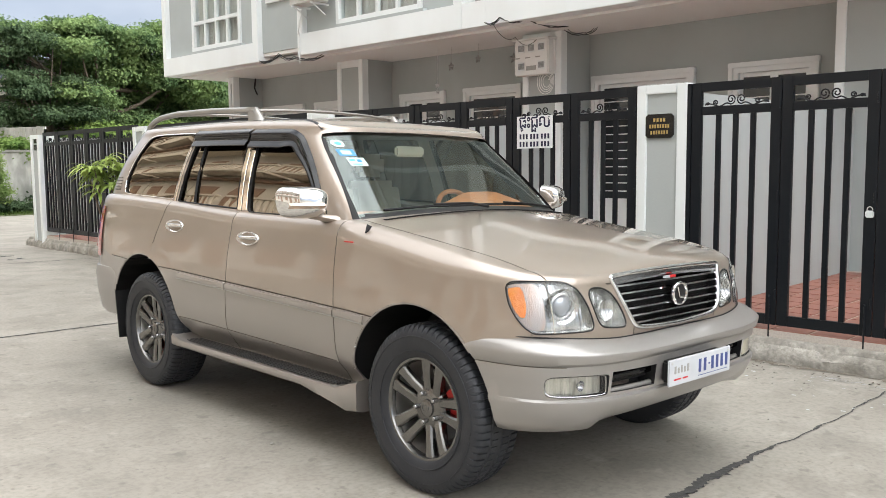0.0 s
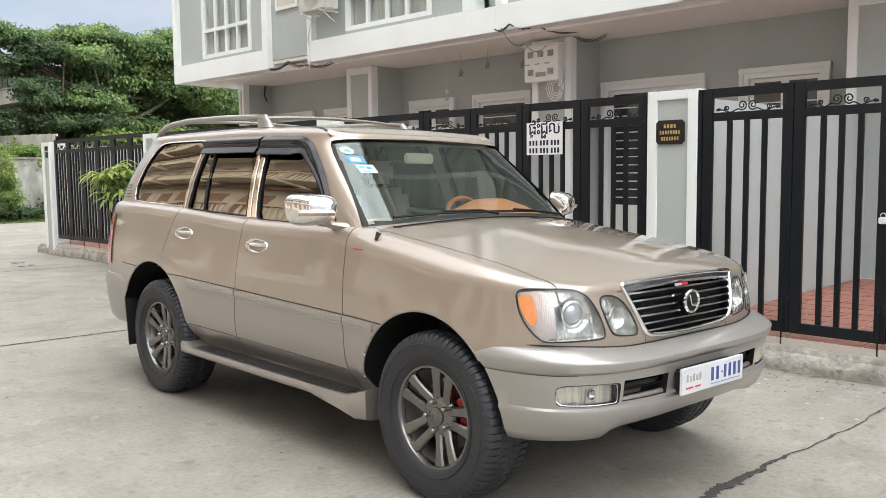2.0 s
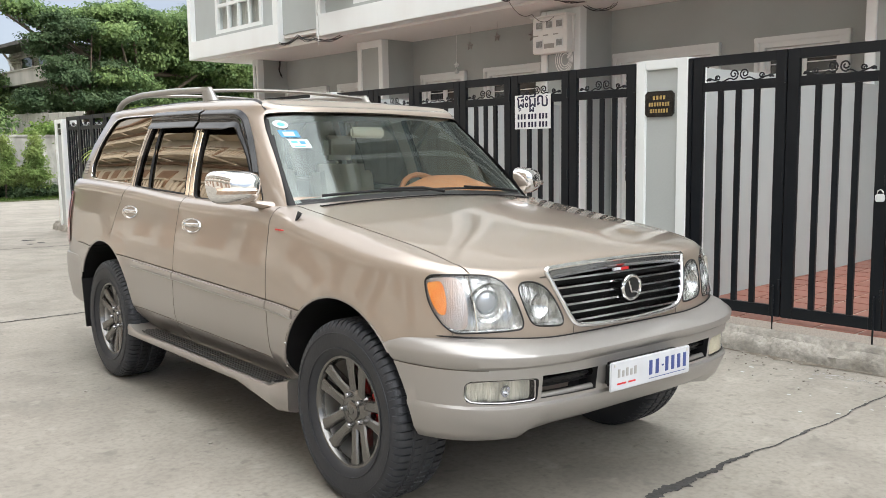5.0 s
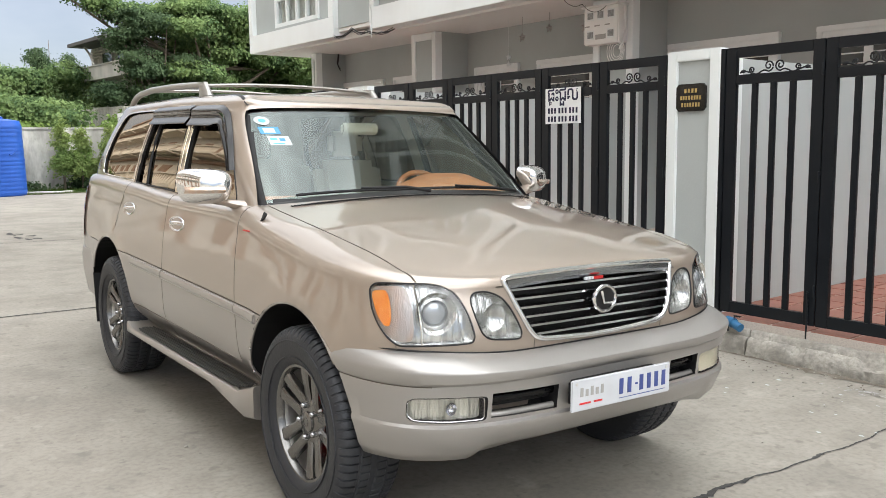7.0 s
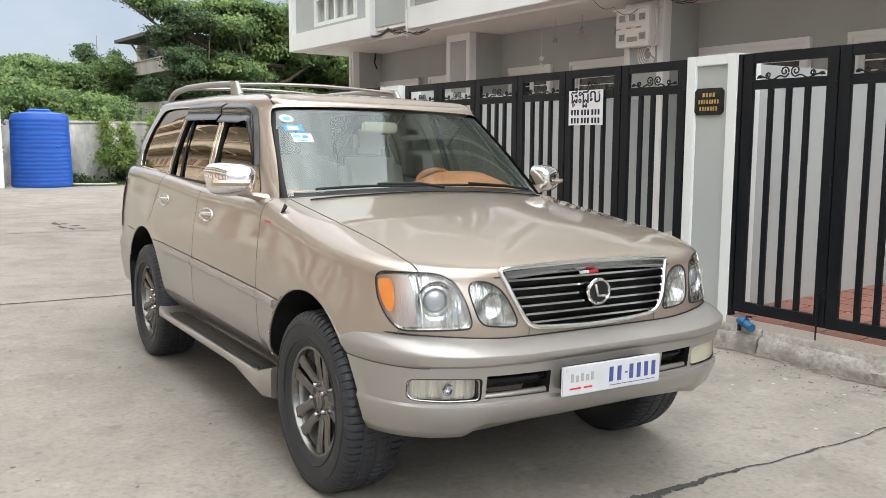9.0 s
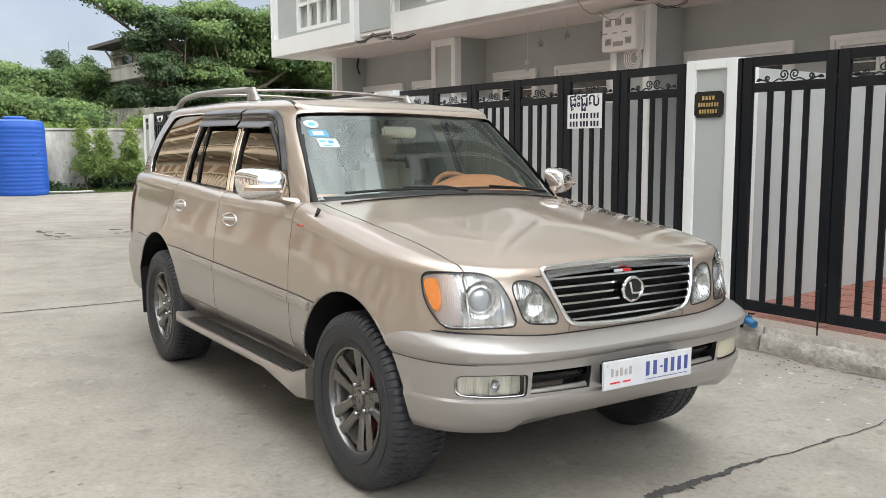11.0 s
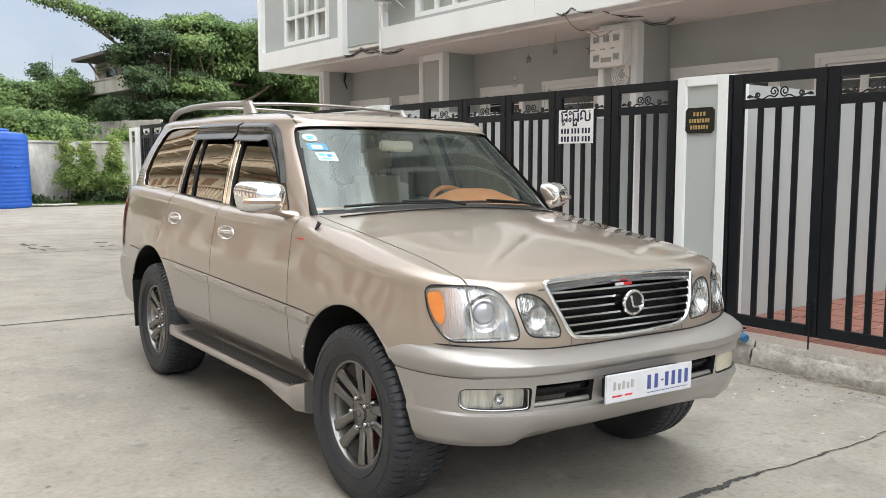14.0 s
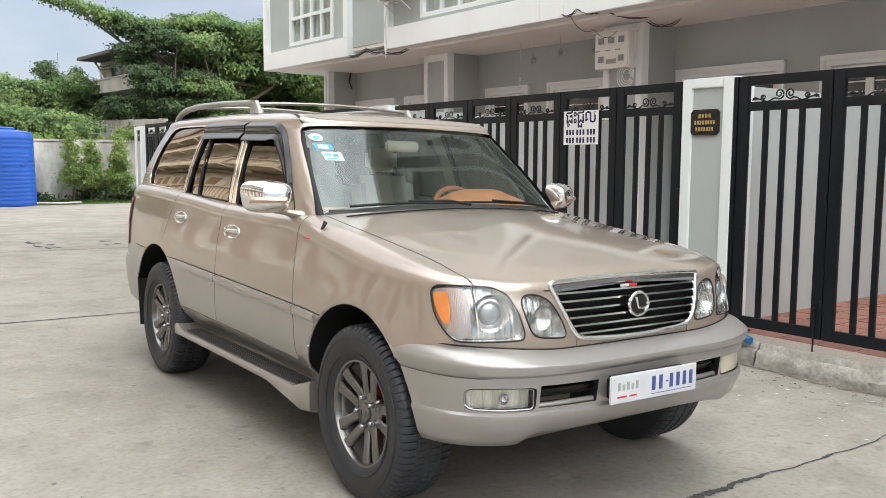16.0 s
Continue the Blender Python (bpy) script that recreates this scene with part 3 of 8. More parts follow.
def opening(name, y0, y1, z0, z1, x, panes, bars, label, door=False):
    """A white framed window or door set in the wall at x, that looks towards -x."""
    g = tagged(empty(name, pose(x, (y0 + y1) / 2, z0)), label, "door" if door else "window", kind="structure")
    inv = g.matrix_world.inverted()

    def add(n, bm, mat, lab=""):
        bm.transform(inv)
        part(n, bm, mat, g, lab)
    f = 0.11
    bm = bmesh.new()
    for s in ((x - 0.05, x + 0.1, y0, y0 + f, z0, z1), (x - 0.05, x + 0.1, y1 - f, y1, z0, z1), (x - 0.052, x + 0.1, y0, y1, z1 - f, z1)):
        box(bm, *s, bevel=0.008)
    for s in ((x - 0.075, x, y0 - 0.03, y0 + 0.04, z0, z1 + 0.03), (x - 0.075, x, y1 - 0.04, y1 + 0.03, z0, z1 + 0.03), (x - 0.078, x, y0 - 0.034, y1 + 0.034, z1 - 0.04, z1 + 0.035)):
        box(bm, *s, bevel=0.008)
    if not door:
        box(bm, x - 0.08, x + 0.1, y0 - 0.03, y1 + 0.03, z0 - 0.05, z0 + 0.03, bevel=0.008)
    add("frame", bm, M_WHITE_FRAME)
    a, b = y0 + f, y1 - f
    n = panes
    for k in range(n):
        p0, p1 = a + (b - a) * k / n, a + (b - a) * (k + 1) / n
        low = z0 + (0.85 if door else 0.03)
        bm = bmesh.new()
        for s in ((x + 0.01, x + 0.05, p0 + 0.001, p0 + 0.055, z0 + 0.002, z1 - f - 0.002), (x + 0.01, x + 0.05, p1 - 0.055, p1 - 0.001, z0 + 0.002, z1 - f - 0.002),
                  (x + 0.013, x + 0.047, p0 + 0.003, p1 - 0.003, z1 - f - 0.06, z1 - f - 0.003), (x + 0.013, x + 0.047, p0 + 0.003, p1 - 0.003, low - 0.06, low)):
            box(bm, *s)
        if door:
            box(bm, x + 0.02, x + 0.045, p0, p1, z0, low - 0.05)
        add("sash", bm, M_WHITE_FRAME)
        add("pane", boxes((x + 0.03, x + 0.036, p0 + 0.05, p1 - 0.05, low, z1 - f - 0.05)), M_DARK_PANE)
        if bars:
            bm = bmesh.new()
            z = low + 0.12
            while z < z1 - f - 0.1:
                box(bm, x + 0.012, x + 0.022, p0 + 0.05, p1 - 0.05, z - 0.008, z + 0.008)
                z += 0.13
            add("grille_bars", bm, M_WHITE_FRAME)


def build_terrace():
    holes = []
    fronts = [(-0.4, 3.2), (4.2, 8.37), (9.15, 13.18), (13.97, 17.82)]
    doors = [(1.75, 3.2), (6.51, 8.28), (9.81, 11.14), (16.15, 17.80)]
    wins = [(0.1, 1.2), (4.70, 5.92), (11.69, 12.88), (14.65, 15.69)]
    holes = [(a, b, 0.12, 2.91) for a, b in doors] + [(a, b, 1.0, 2.91) for a, b in wins]
    wall_with_holes("wall_ground_floor", BX, BX + 0.2, -42.0, 18.05, -0.2, SOFFIT, holes, M_GREY_PAINT, "grey painted recessed ground-floor wall of the terrace")
    for i, (a, b) in enumerate(doors):
        opening(f"door_{i + 1}", a, b, 0.12, 2.91, BX, 2 if b - a > 1.5 else 1, True, "white framed glazed double door with bars, closed", True)
    for i, (a, b) in enumerate(wins):
        opening(f"window_{i + 1}", a, b, 1.0, 2.91, BX, 2, True, "white framed window with security bars")
    # a dark room behind the panes
    tagged(part("wall_back", boxes((BX + 2.0, BX + 2.1, -42.0, 18.05, -0.2, 12.3)), M_GREY_PAINT), "plain wall inside the houses", "wall", kind="structure")
    for a, b in PIERS:
        bm = boxes((PX + 0.03, BX, a + 0.012, b - 0.012, -0.1, SOFFIT))
        tagged(part("pier", bm, M_GREY_PAINT), "grey party wall between two porches", "pier", group="porch piers", kind="structure")
        w = 0.12 if b - a > 0.4 else 0.08
        bm = bmesh.new()
        for s in ((PX, PX + 0.16, a, a + w, YARD, SOFFIT - 0.002), (PX, PX + 0.16, b - w, b, YARD, SOFFIT - 0.002), (PX + 0.003, PX + 0.05, a + w, b - w, SOFFIT - 0.14, SOFFIT - 0.004)):
            box(bm, *s, bevel=0.006)
        tagged(part("pier_trim", bm, M_WHITE_PAINT), "white painted border round the porch pier", "trim", group="pier trims", kind="structure")
    # yard party walls
    for y in (-0.80, 4.05, 8.90, 13.75, 18.30):
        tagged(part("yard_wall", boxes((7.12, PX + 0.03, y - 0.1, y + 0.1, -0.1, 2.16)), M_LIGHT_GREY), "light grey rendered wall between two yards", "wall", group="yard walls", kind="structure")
    tagged(part("ceiling", boxes((UX + 0.30, BX + 0.1, -42.0, 18.9, SOFFIT, SOFFIT + 0.12)), M_SOFFIT), "cream painted soffit under the upper storey", "ceiling", kind="structure")


build_terrace()


def upper_house(y0, y1):
    """One upper front: a white band and frame, a grey wall, a wide window, an air conditioner bay."""
    z0, z1, zt = 3.66, 4.06, 6.9
    x = UX
    bm = bmesh.new()
    box(bm, x, x + 0.32, y0, y1, z0, z1, bevel=0.008)
    box(bm, x, x + 0.32, y0, y0 + 0.20, z1, zt, bevel=0.008)
    box(bm, x, x + 0.32, y1 - 0.16, y1, z1, zt, bevel=0.008)
    box(bm, x, x + 0.32, y0, y1, zt, zt + 0.4, bevel=0.008)
    tagged(part("facade_frame", bm, M_WHITE_PAINT), "white painted projecting frame round the upper front", "facade frame", group="upper fronts", kind="structure")


def upper_storey():
    x = UX
    # projecting fronts: (y0, y1, window y0, window y1)
    fronts = [(15.25, 19.20, 16.00, 17.98), (9.55, 13.90, 10.55, 12.80), (4.75, 9.05, 5.6, 7.9), (-0.2, 4.3, 0.8, 3.1), (-5.0, -0.7, -4.1, -1.9)]
    for i, (y0, y1, a, b) in enumerate(fronts):
        upper_house(y0, y1)
        zt = 6.0
        wall_with_holes("wall_upper", x + 0.12, x + 0.30, y0 + 0.2, y1 - 0.16, 4.06, 6.9, [(a, b, 4.12, zt)], M_GREY_PAINT, "grey painted upper wall set back in a white frame")
        upper_window(f"window_{i + 5}", a, b, 4.12, zt, x + 0.12)
        tagged(part("window_ledge", boxes((x + 0.02, x + 0.13, a - 0.1, b + 0.1, 4.062, 4.115), bevel=0.004), M_GREY_PAINT), "narrow grey ledge below the upper window", "ledge", group="window ledges", kind="structure")
    # the set-back strips between the fronts
    for y0, y1 in ((13.90, 15.25), (9.05, 9.55), (4.30, 4.75), (-0.7, -0.2)):
        wide = y1 - y0 > 1
        xr = x + 0.12 if wide else x + 0.42
        tagged(part("wall_recess", boxes((xr, x + 0.62, y0, y1, 3.84 if wide else 3.74, 12.3 if not wide else 7.3)), M_GREY_PAINT), "grey painted set-back wall between the upper fronts", "wall", group="recesses", kind="structure")
        if not wide:
            tagged(part("facade_band", boxes((x + 0.004, x + 0.42, y0, y1, 3.664, 4.05)), M_WHITE_PAINT), "white band linking two upper fronts", "band", group="bands", kind="structure")
        else:
            tagged(part("facade_soffit", boxes((x + 0.14, x + 0.43, y0, y1, 3.77, 3.836)), M_SOFFIT), "pale soffit strip under the recess", "soffit", kind="structure")
            w = tagged(part("window_small", boxes((x + 0.07, x + 0.12, y0 + 0.40, y0 + 1.15, 4.80, 5.7), bevel=0.005), M_WHITE_FRAME), "small white framed window in the recess", "window", kind="structure")
            part("pane", boxes((x + 0.062, x + 0.07, y0 + 0.48, y0 + 1.07, 4.88, 5.62)), M_CURTAIN, w)
    tagged(part("wall_end", boxes((x + 0.3, 25.0, 18.95, 19.19, 3.66, 12.3)), M_WHITE_PAINT), "white painted end wall of the terrace", "wall", kind="structure")
    tagged(part("wall_top_storey", boxes((x + 0.34, x + 0.5, -42.0, 18.95, 7.3, 12.3)), M_GREY_PAINT), "grey painted top storey wall", "wall", kind="structure")
    for k, (y0, y1, a, b) in enumerate(fronts):
        for z in (8.0,):
            upper_window(f"window_{k + 10}", a, b, z, z + 2.3, x + 0.30)
        bm = bmesh.new()
        for s in ((x + 0.18, x + 0.34, y0, y0 + 0.2, 7.3, 12.3), (x + 0.18, x + 0.34, y1 - 0.16, y1, 7.3, 12.3), (x + 0.182, x + 0.34, y0, y1, 11.2, 11.6)):
            box(bm, *s, bevel=0.008)
        tagged(part("facade_frame", bm, M_WHITE_PAINT), "white painted frame round the top storey", "facade frame", group="upper fronts", kind="structure")
    tagged(part("roof", boxes((x - 0.1, 25.2, -42.0, 19.35, 12.3, 12.55)), M_WHITE_PAINT), "flat roof slab of the terrace", "roof", kind="structure")


def upper_window(name, y0, y1, z0, z1, x):
    g = tagged(empty(name, pose(x, (y0 + y1) / 2, z0)), "white framed upper window with pale curtains drawn", "window", kind="structure")
    inv = g.matrix_world.inverted()

    def add(n, bm, mat, lab=""):
        bm.transform(inv)
        return part(n, bm, mat, g, lab)
    f = 0.09
    bm = bmesh.new()
    for s in ((x - 0.05, x + 0.1, y0, y0 + f, z0, z1), (x - 0.05, x + 0.1, y1 - f, y1, z0, z1), (x - 0.052, x + 0.1, y0 + f, y1 - f, z1 - f, z1), (x - 0.052, x + 0.1, y0 + f, y1 - f, z0, z0 + f)):
        box(bm, *s, bevel=0.006)
    add("frame", bm, M_WHITE_FRAME)
    zt = z0 + 0.62
    bm = bmesh.new()
    box(bm, x - 0.03, x + 0.05, y0 + f, y1 - f, zt - 0.035, zt + 0.035)
    for k in (1, 2, 3):
        y = y0 + f + (y1 - y0 - 2 * f) * k / 4
        box(bm, x - 0.032, x + 0.05, y - 0.03, y + 0.03, z0 + f, z1 - f)
    add("glazing_bars", bm, M_WHITE_FRAME)
    bm = bmesh.new()
    bm.faces.new([bm.verts.new((x + 0.02, y, z)) for y, z in ((y0 + f, z0 + f), (y0 + f, z1 - f), (y1 - f, z1 - f), (y1 - f, z0 + f))])
    bm.normal_update()
    if next(iter(bm.faces)).normal.x > 0:
        bmesh.ops.reverse_faces(bm, faces=bm.faces)
    p = add("pane", bm, M_CLEAR)
    p.visible_shadow = False
    bm = bmesh.new()
    n = 60
    rows = []
    for i in range(n + 1):
        y = y0 + f + (y1 - y0 - 2 * f) * i / n
        xx = x + 0.10 + 0.025 * math.sin(i * 1.9) + 0.01 * math.sin(i * 0.7)
        rows.append((bm.verts.new((xx, y, z0 + 0.02)), bm.verts.new((xx, y, z1 - 0.02))))
    for a, b in zip(rows, rows[1:]):
        bm.faces.new((a[0], a[1], b[1], b[0]))
    add("curtain", bm, M_CURTAIN)


M_CLEAR = glass_material("clear_pane", (0.9, 0.95, 0.95), 0.85)
upper_storey()

# ---- the car ----
CAR = pose(3.760, 2.925, -0.0168, 0, 1.0, -1.9)


def paint(name, color, flake, rough):
    """Metallic lacquer: fine flakes under a clear coat."""
    m = material(name, color, rough, metal=0.5, coat=1.0, vary=0.05, scale=2.0)
    m.node_tree.nodes["Principled BSDF"].inputs["Coat IOR"].default_value = 1.68
    m.node_tree.nodes["Principled BSDF"].inputs["Coat Roughness"].default_value = 0.03
    nt = m.node_tree
    b = nt.nodes["Principled BSDF"]
    v = nt.nodes.new("ShaderNodeTexNoise")
    v.inputs["Scale"].default_value, v.inputs["Detail"].default_value = 900, 2
    co = nt.nodes.new("ShaderNodeTexCoord")
    nt.links.new(co.outputs["Object"], v.inputs["Vector"])
    bp = nt.nodes.new("ShaderNodeBump")
    bp.inputs["Strength"].default_value, bp.inputs["Distance"].default_value = flake, 0.001
    nt.links.new(v.outputs["Fac"], bp.inputs["Height"])
    nt.links.new(bp.outputs[0], b.inputs["Normal"])
    # the panels are never quite flat
    v = nt.nodes.new("ShaderNodeTexNoise")
    v.inputs["Scale"].default_value, v.inputs["Detail"].default_value = 6.0, 2
    nt.links.new(co.outputs["Object"], v.inputs["Vector"])
    bp = nt.nodes.new("ShaderNodeBump")
    bp.inputs["Strength"].default_value, bp.inputs["Distance"].default_value = 0.05, 0.002
    nt.links.new(v.outputs["Fac"], bp.inputs["Height"])
    nt.links.new(bp.outputs[0], b.inputs["Coat Normal"])
    return m


M_PAINT = paint("champagne_lacquer", (0.36, 0.298, 0.246), 0.12, 0.36)
M_PAINT_LOW = paint("silver_beige_lacquer", (0.318, 0.290, 0.267), 0.12, 0.36)
M_PAINT_BUMP = paint("silver_lacquer", (0.335, 0.318, 0.300), 0.12, 0.36)
M_PAINT_BUMP.node_tree.nodes["Principled BSDF"].inputs["Coat Weight"].default_value = 0.55
M_GAP = material("panel_gap", (0.13, 0.110, 0.090), 0.6)
M_PLASTIC = material("black_plastic", (0.012, 0.012, 0.013), 0.5, vary=0.3, scale=12, tint=(0.024, 0.023, 0.022))
M_PLASTIC.node_tree.nodes["Principled BSDF"].inputs["Specular IOR Level"].default_value = 0.3
M_GLOSS_BLACK = material("smoked_visor", (0.004, 0.004, 0.005), 0.03)
M_GLOSS_BLACK.node_tree.nodes["Principled BSDF"].inputs["Specular IOR Level"].default_value = 0.3
M_GRIP = material("grip_rubber", (0.016, 0.016, 0.017), 0.55, vary=0.4, scale=14, tint=(0.03, 0.029, 0.028))
# the gold tone puts the cream houses' reflection into the trim's colour
M_TRIM = material("bright_pillar_trim", (0.80, 0.68, 0.55), 0.10, metal=0.9, bump=0.1, bump_scale=9)
M_CHROME = material("chrome", (0.82, 0.82, 0.82), 0.06, metal=1.0)
M_DARK_CHROME = material("grille_slat", (0.72, 0.72, 0.74), 0.12, metal=1.0)
M_BROW = material("brushed_chrome", (0.42, 0.42, 0.43), 0.2, metal=1.0)
M_RUBBER = material("tyre_rubber", (0.019, 0.021, 0.026), 0.55, vary=0.5, scale=8, tint=(0.036, 0.037, 0.040), bump=0.2, bump_scale=70)
M_RIM = material("gunmetal_alloy", (0.205, 0.200, 0.192), 0.22, metal=0.9, vary=0.25, scale=9)
M_RIM_LIP = material("machined_alloy", (0.52, 0.5, 0.47), 0.28, metal=0.9)
M_DISC = material("brake_disc", (0.3, 0.29, 0.28), 0.35, metal=0.9)
M_CALIPER = material("red_caliper", (0.5, 0.012, 0.012), 0.35)
M_SILVER = material("silver_rail", (0.36, 0.35, 0.33), 0.33, metal=0.7)
M_AMBER = material("amber_lens", (0.78, 0.19, 0.018), 0.12, coat=1.0, vary=0.7, scale=18, tint=(0.95, 0.44, 0.13), bump=0.3, bump_scale=45)
M_AMBER_PALE = material("pale_amber_reflector", (0.60, 0.53, 0.47), 0.12, metal=0.7, coat=1.0, vary=0.8, scale=9, tint=(0.62, 0.38, 0.24), bump=0.25, bump_scale=60, streak=(3, 3, 0.2))
M_RED_LENS = material("red_lens", (0.45, 0.012, 0.012), 0.12, coat=1.0)
M_REFLECTOR = material("lamp_reflector", (0.86, 0.86, 0.83), 0.08, metal=0.92, vary=0.8, scale=16, tint=(0.22, 0.22, 0.20), bump=0.8, bump_scale=24, streak=(3, 1, 0.4))
M_LENS = glass_material("lamp_lens", (0.97, 0.98, 1.0), 0.93)
M_FOG_LENS = material("fog_lens", (0.88, 0.86, 0.74), 0.12, metal=0.6, coat=1.0, vary=0.8, scale=14, tint=(0.36, 0.35, 0.30), bump=0.8, bump_scale=30, streak=(4, 1, 0.3))
M_FOG_PALE = material("pale_yellow_fog_lens", (0.74, 0.67, 0.48), 0.25, coat=0.6, vary=0.4, scale=10, tint=(0.58, 0.52, 0.36))
M_PROJECTOR = material("projector_glass", (0.42, 0.44, 0.45), 0.05, metal=0.5, coat=1.0)
M_WINDSCREEN = glass_material("windscreen_glass", (0.82, 0.92, 0.88), 0.93, ior=2.08)
M_WINDSCREEN.node_tree.nodes["Glossy BSDF"].inputs[0].default_value = (0.77, 0.86, 0.84, 1)
M_TINT = glass_material("tinted_glass", (0.75, 0.68, 0.58), 0.10, ior=3.0)
M_TINT.node_tree.nodes["Glossy BSDF"].inputs[0].default_value = (0.95, 0.82, 0.66, 1)
M_LEATHER = material("brown_leather", (0.56, 0.20, 0.08), 0.5, vary=0.3, scale=12, bump=0.2, bump_scale=150)
M_SEAT = material("beige_seat", (0.50, 0.44, 0.36), 0.65, vary=0.2, scale=8)
M_CABIN = material("grey_cabin_trim", (0.36, 0.35, 0.33), 0.7, vary=0.2, scale=6)
M_PLATE = material("number_plate_white", (0.56, 0.575, 0.60), 0.35, vary=0.4, scale=14, tint=(0.46, 0.47, 0.49))
M_PLATE_INK = material("number_plate_blue", (0.05, 0.075, 0.24), 0.4)
M_RED_MARK = material("red_mark", (0.6, 0.03, 0.03), 0.4)
M_STICKER_BLUE = material("sticker_blue", (0.05, 0.25, 0.46), 0.5)
M_STICKER_PALE = material("sticker_pale", (0.50, 0.61, 0.62), 0.5, vary=0.3, scale=60)

car = tagged(empty("car", CAR), "champagne gold sport utility car parked on the paving, clean and shiny", "car")

NF, NS, NR = 30, 64, 16


def lower_width(y, z):
    w = interp(z, [0.30, 0.42, 0.47, 0.54, 0.62, 0.80, 0.95, 1.10, 1.25, 1.40], [0.83, 0.85, 0.905, 0.945, 0.958, 0.966, 0.961, 0.944, 0.915, 0.885])
    w *= interp(y, [-1, 0.3, 1.4, 2.7, 3.2, 4.1], [1.0, 1.0, 0.993, 0.993, 0.988, 0.975])
    for c, r in ((0.05, 0.50), (2.95, 0.52)):
        d = abs(math.hypot(y - c, z - 0.40) - r)
        w += 0.013 * math.exp(-(d / 0.07) ** 2) * smoothstep((z - 0.35) / 0.2)
    return w


def front_line(z):
    return interp(z, [0.4, 0.76, 0.82, 1.04, 1.10], [-0.74, -0.745, -0.748, -0.692, -0.672])


NOSE = 4.0  # how square the nose is in plan


def front_y(x, z):
    """The front skin: how far forward the body stands at (x, z)."""
    ys, n, w = 0.05, NOSE, lower_width(-0.3, z)
    t = max(0.0, 1 - min(1.0, abs(x) / w) ** n) ** (1 / n)
    return ys - (ys - front_line(z)) * t


def half_outline(k, wf, yF, ys, nF, yR, ye, nR):
    """Sample k of the plan outline, from the front's middle along the side to the rear's middle (x > 0)."""
    if k <= NF:
        a = math.pi / 2 * k / NF
        a = math.pi / 2 * (0.35 * k / NF + 0.65 * smoothstep(k / NF)) if 0 < k < NF else a
        y = ys - (ys - yF) * math.cos(a) ** (2 / nF)
        return wf(y) * math.sin(a) ** (2 / nF), y
    if k <= NF + NS:
        y = ys + (ye - ys) * (k - NF) / NS
        return wf(y), y
    a = math.pi / 2 * (k - NF - NS) / NR
    y = ye + (yR - ye) * math.sin(a) ** (2 / nR)
    return wf(y) * max(0.0, math.cos(a)) ** (2 / nR), y


NK = NF + NS + NR


def shoulder(y):
    """Height of the body's shoulder: the wing's top, then the belt line."""
    if y < 0.63:
        s = max(0.0, (y + 0.75) / 1.38)
        return 1.043 + 0.205 * (s + 0.12 * s * (1 - s))
    return interp(y, [0.63, 1.7, 2.5, 3.4, 4.0], [1.248, 1.260, 1.30, 1.33, 1.335])


def loft(rows):
    """Verts of rows, each a half outline of (x, y, z) with x >= 0, mirrored into closed rings."""
    bm = bmesh.new()
    rings = []
    for row in rows:
        right = [bm.verts.new((-x, y, z)) for x, y, z in row]
        left = [bm.verts.new((x, y, z)) for x, y, z in row[1:-1]]
        rings.append(right + left[::-1])
    n = len(rings[0])
    for a, b in zip(rings, rings[1:]):
        for i in range(n):
            bm.faces.new((a[i], a[(i + 1) % n], b[(i + 1) % n], b[i]))
    return bm, rings


def cap(bm, ring, height, cols=14):
    """Closes a mirrored ring with a crowned sheet; height(x, y, z of the rim, s, half width) gives z, s runs from -1 to 1 across."""
    n = len(ring)
    half = n // 2
    rows = []
    for i in range(1, half):
        a, b = ring[i].co.copy(), ring[n - i].co.copy()
        mid = []
        for c in range(1, cols):
            s = 2 * c / cols - 1
            p = a.lerp(b, c / cols)
            mid.append(bm.verts.new((p.x, p.y, height(p.x, p.y, a.z, s, abs(a.x)))))
        rows.append([ring[i]] + mid + [ring[n - i]])
    for r, q in zip(rows, rows[1:]):
        for c in range(cols):
            bm.faces.new((r[c], r[c + 1], q[c + 1], q[c]))
    for end, row in ((ring[0], rows[0]), (ring[half], rows[-1])):
        for c in range(cols):
            bm.faces.new((end, row[c], row[c + 1]))


def boolean(bm, cutters, mats):
    """Cuts the cutter meshes out of bm; their faces keep their own material index."""
    bmesh.ops.recalc_face_normals(bm, faces=bm.faces)
    base = bpy.data.objects.new("base", mesh_of(bm, "base", mats))
    scene.collection.objects.link(base)
    made = []
    for c in cutters:
        bmesh.ops.recalc_face_normals(c, faces=c.faces)
        ob = bpy.data.objects.new("cutter", mesh_of(c, "cutter", mats))
        scene.collection.objects.link(ob)
        made.append(ob)
        md = base.modifiers.new("cut", 'BOOLEAN')
        md.operation, md.solver, md.object = 'DIFFERENCE', 'EXACT', ob
    me = bpy.data.meshes.new_from_object(base.evaluated_get(bpy.context.evaluated_depsgraph_get()))
    out = bmesh.new()
    out.from_mesh(me)
    for ob in made + [base]:
        data = ob.data
        bpy.data.objects.remove(ob)
        bpy.data.meshes.remove(data)
    bpy.data.meshes.remove(me)
    return out


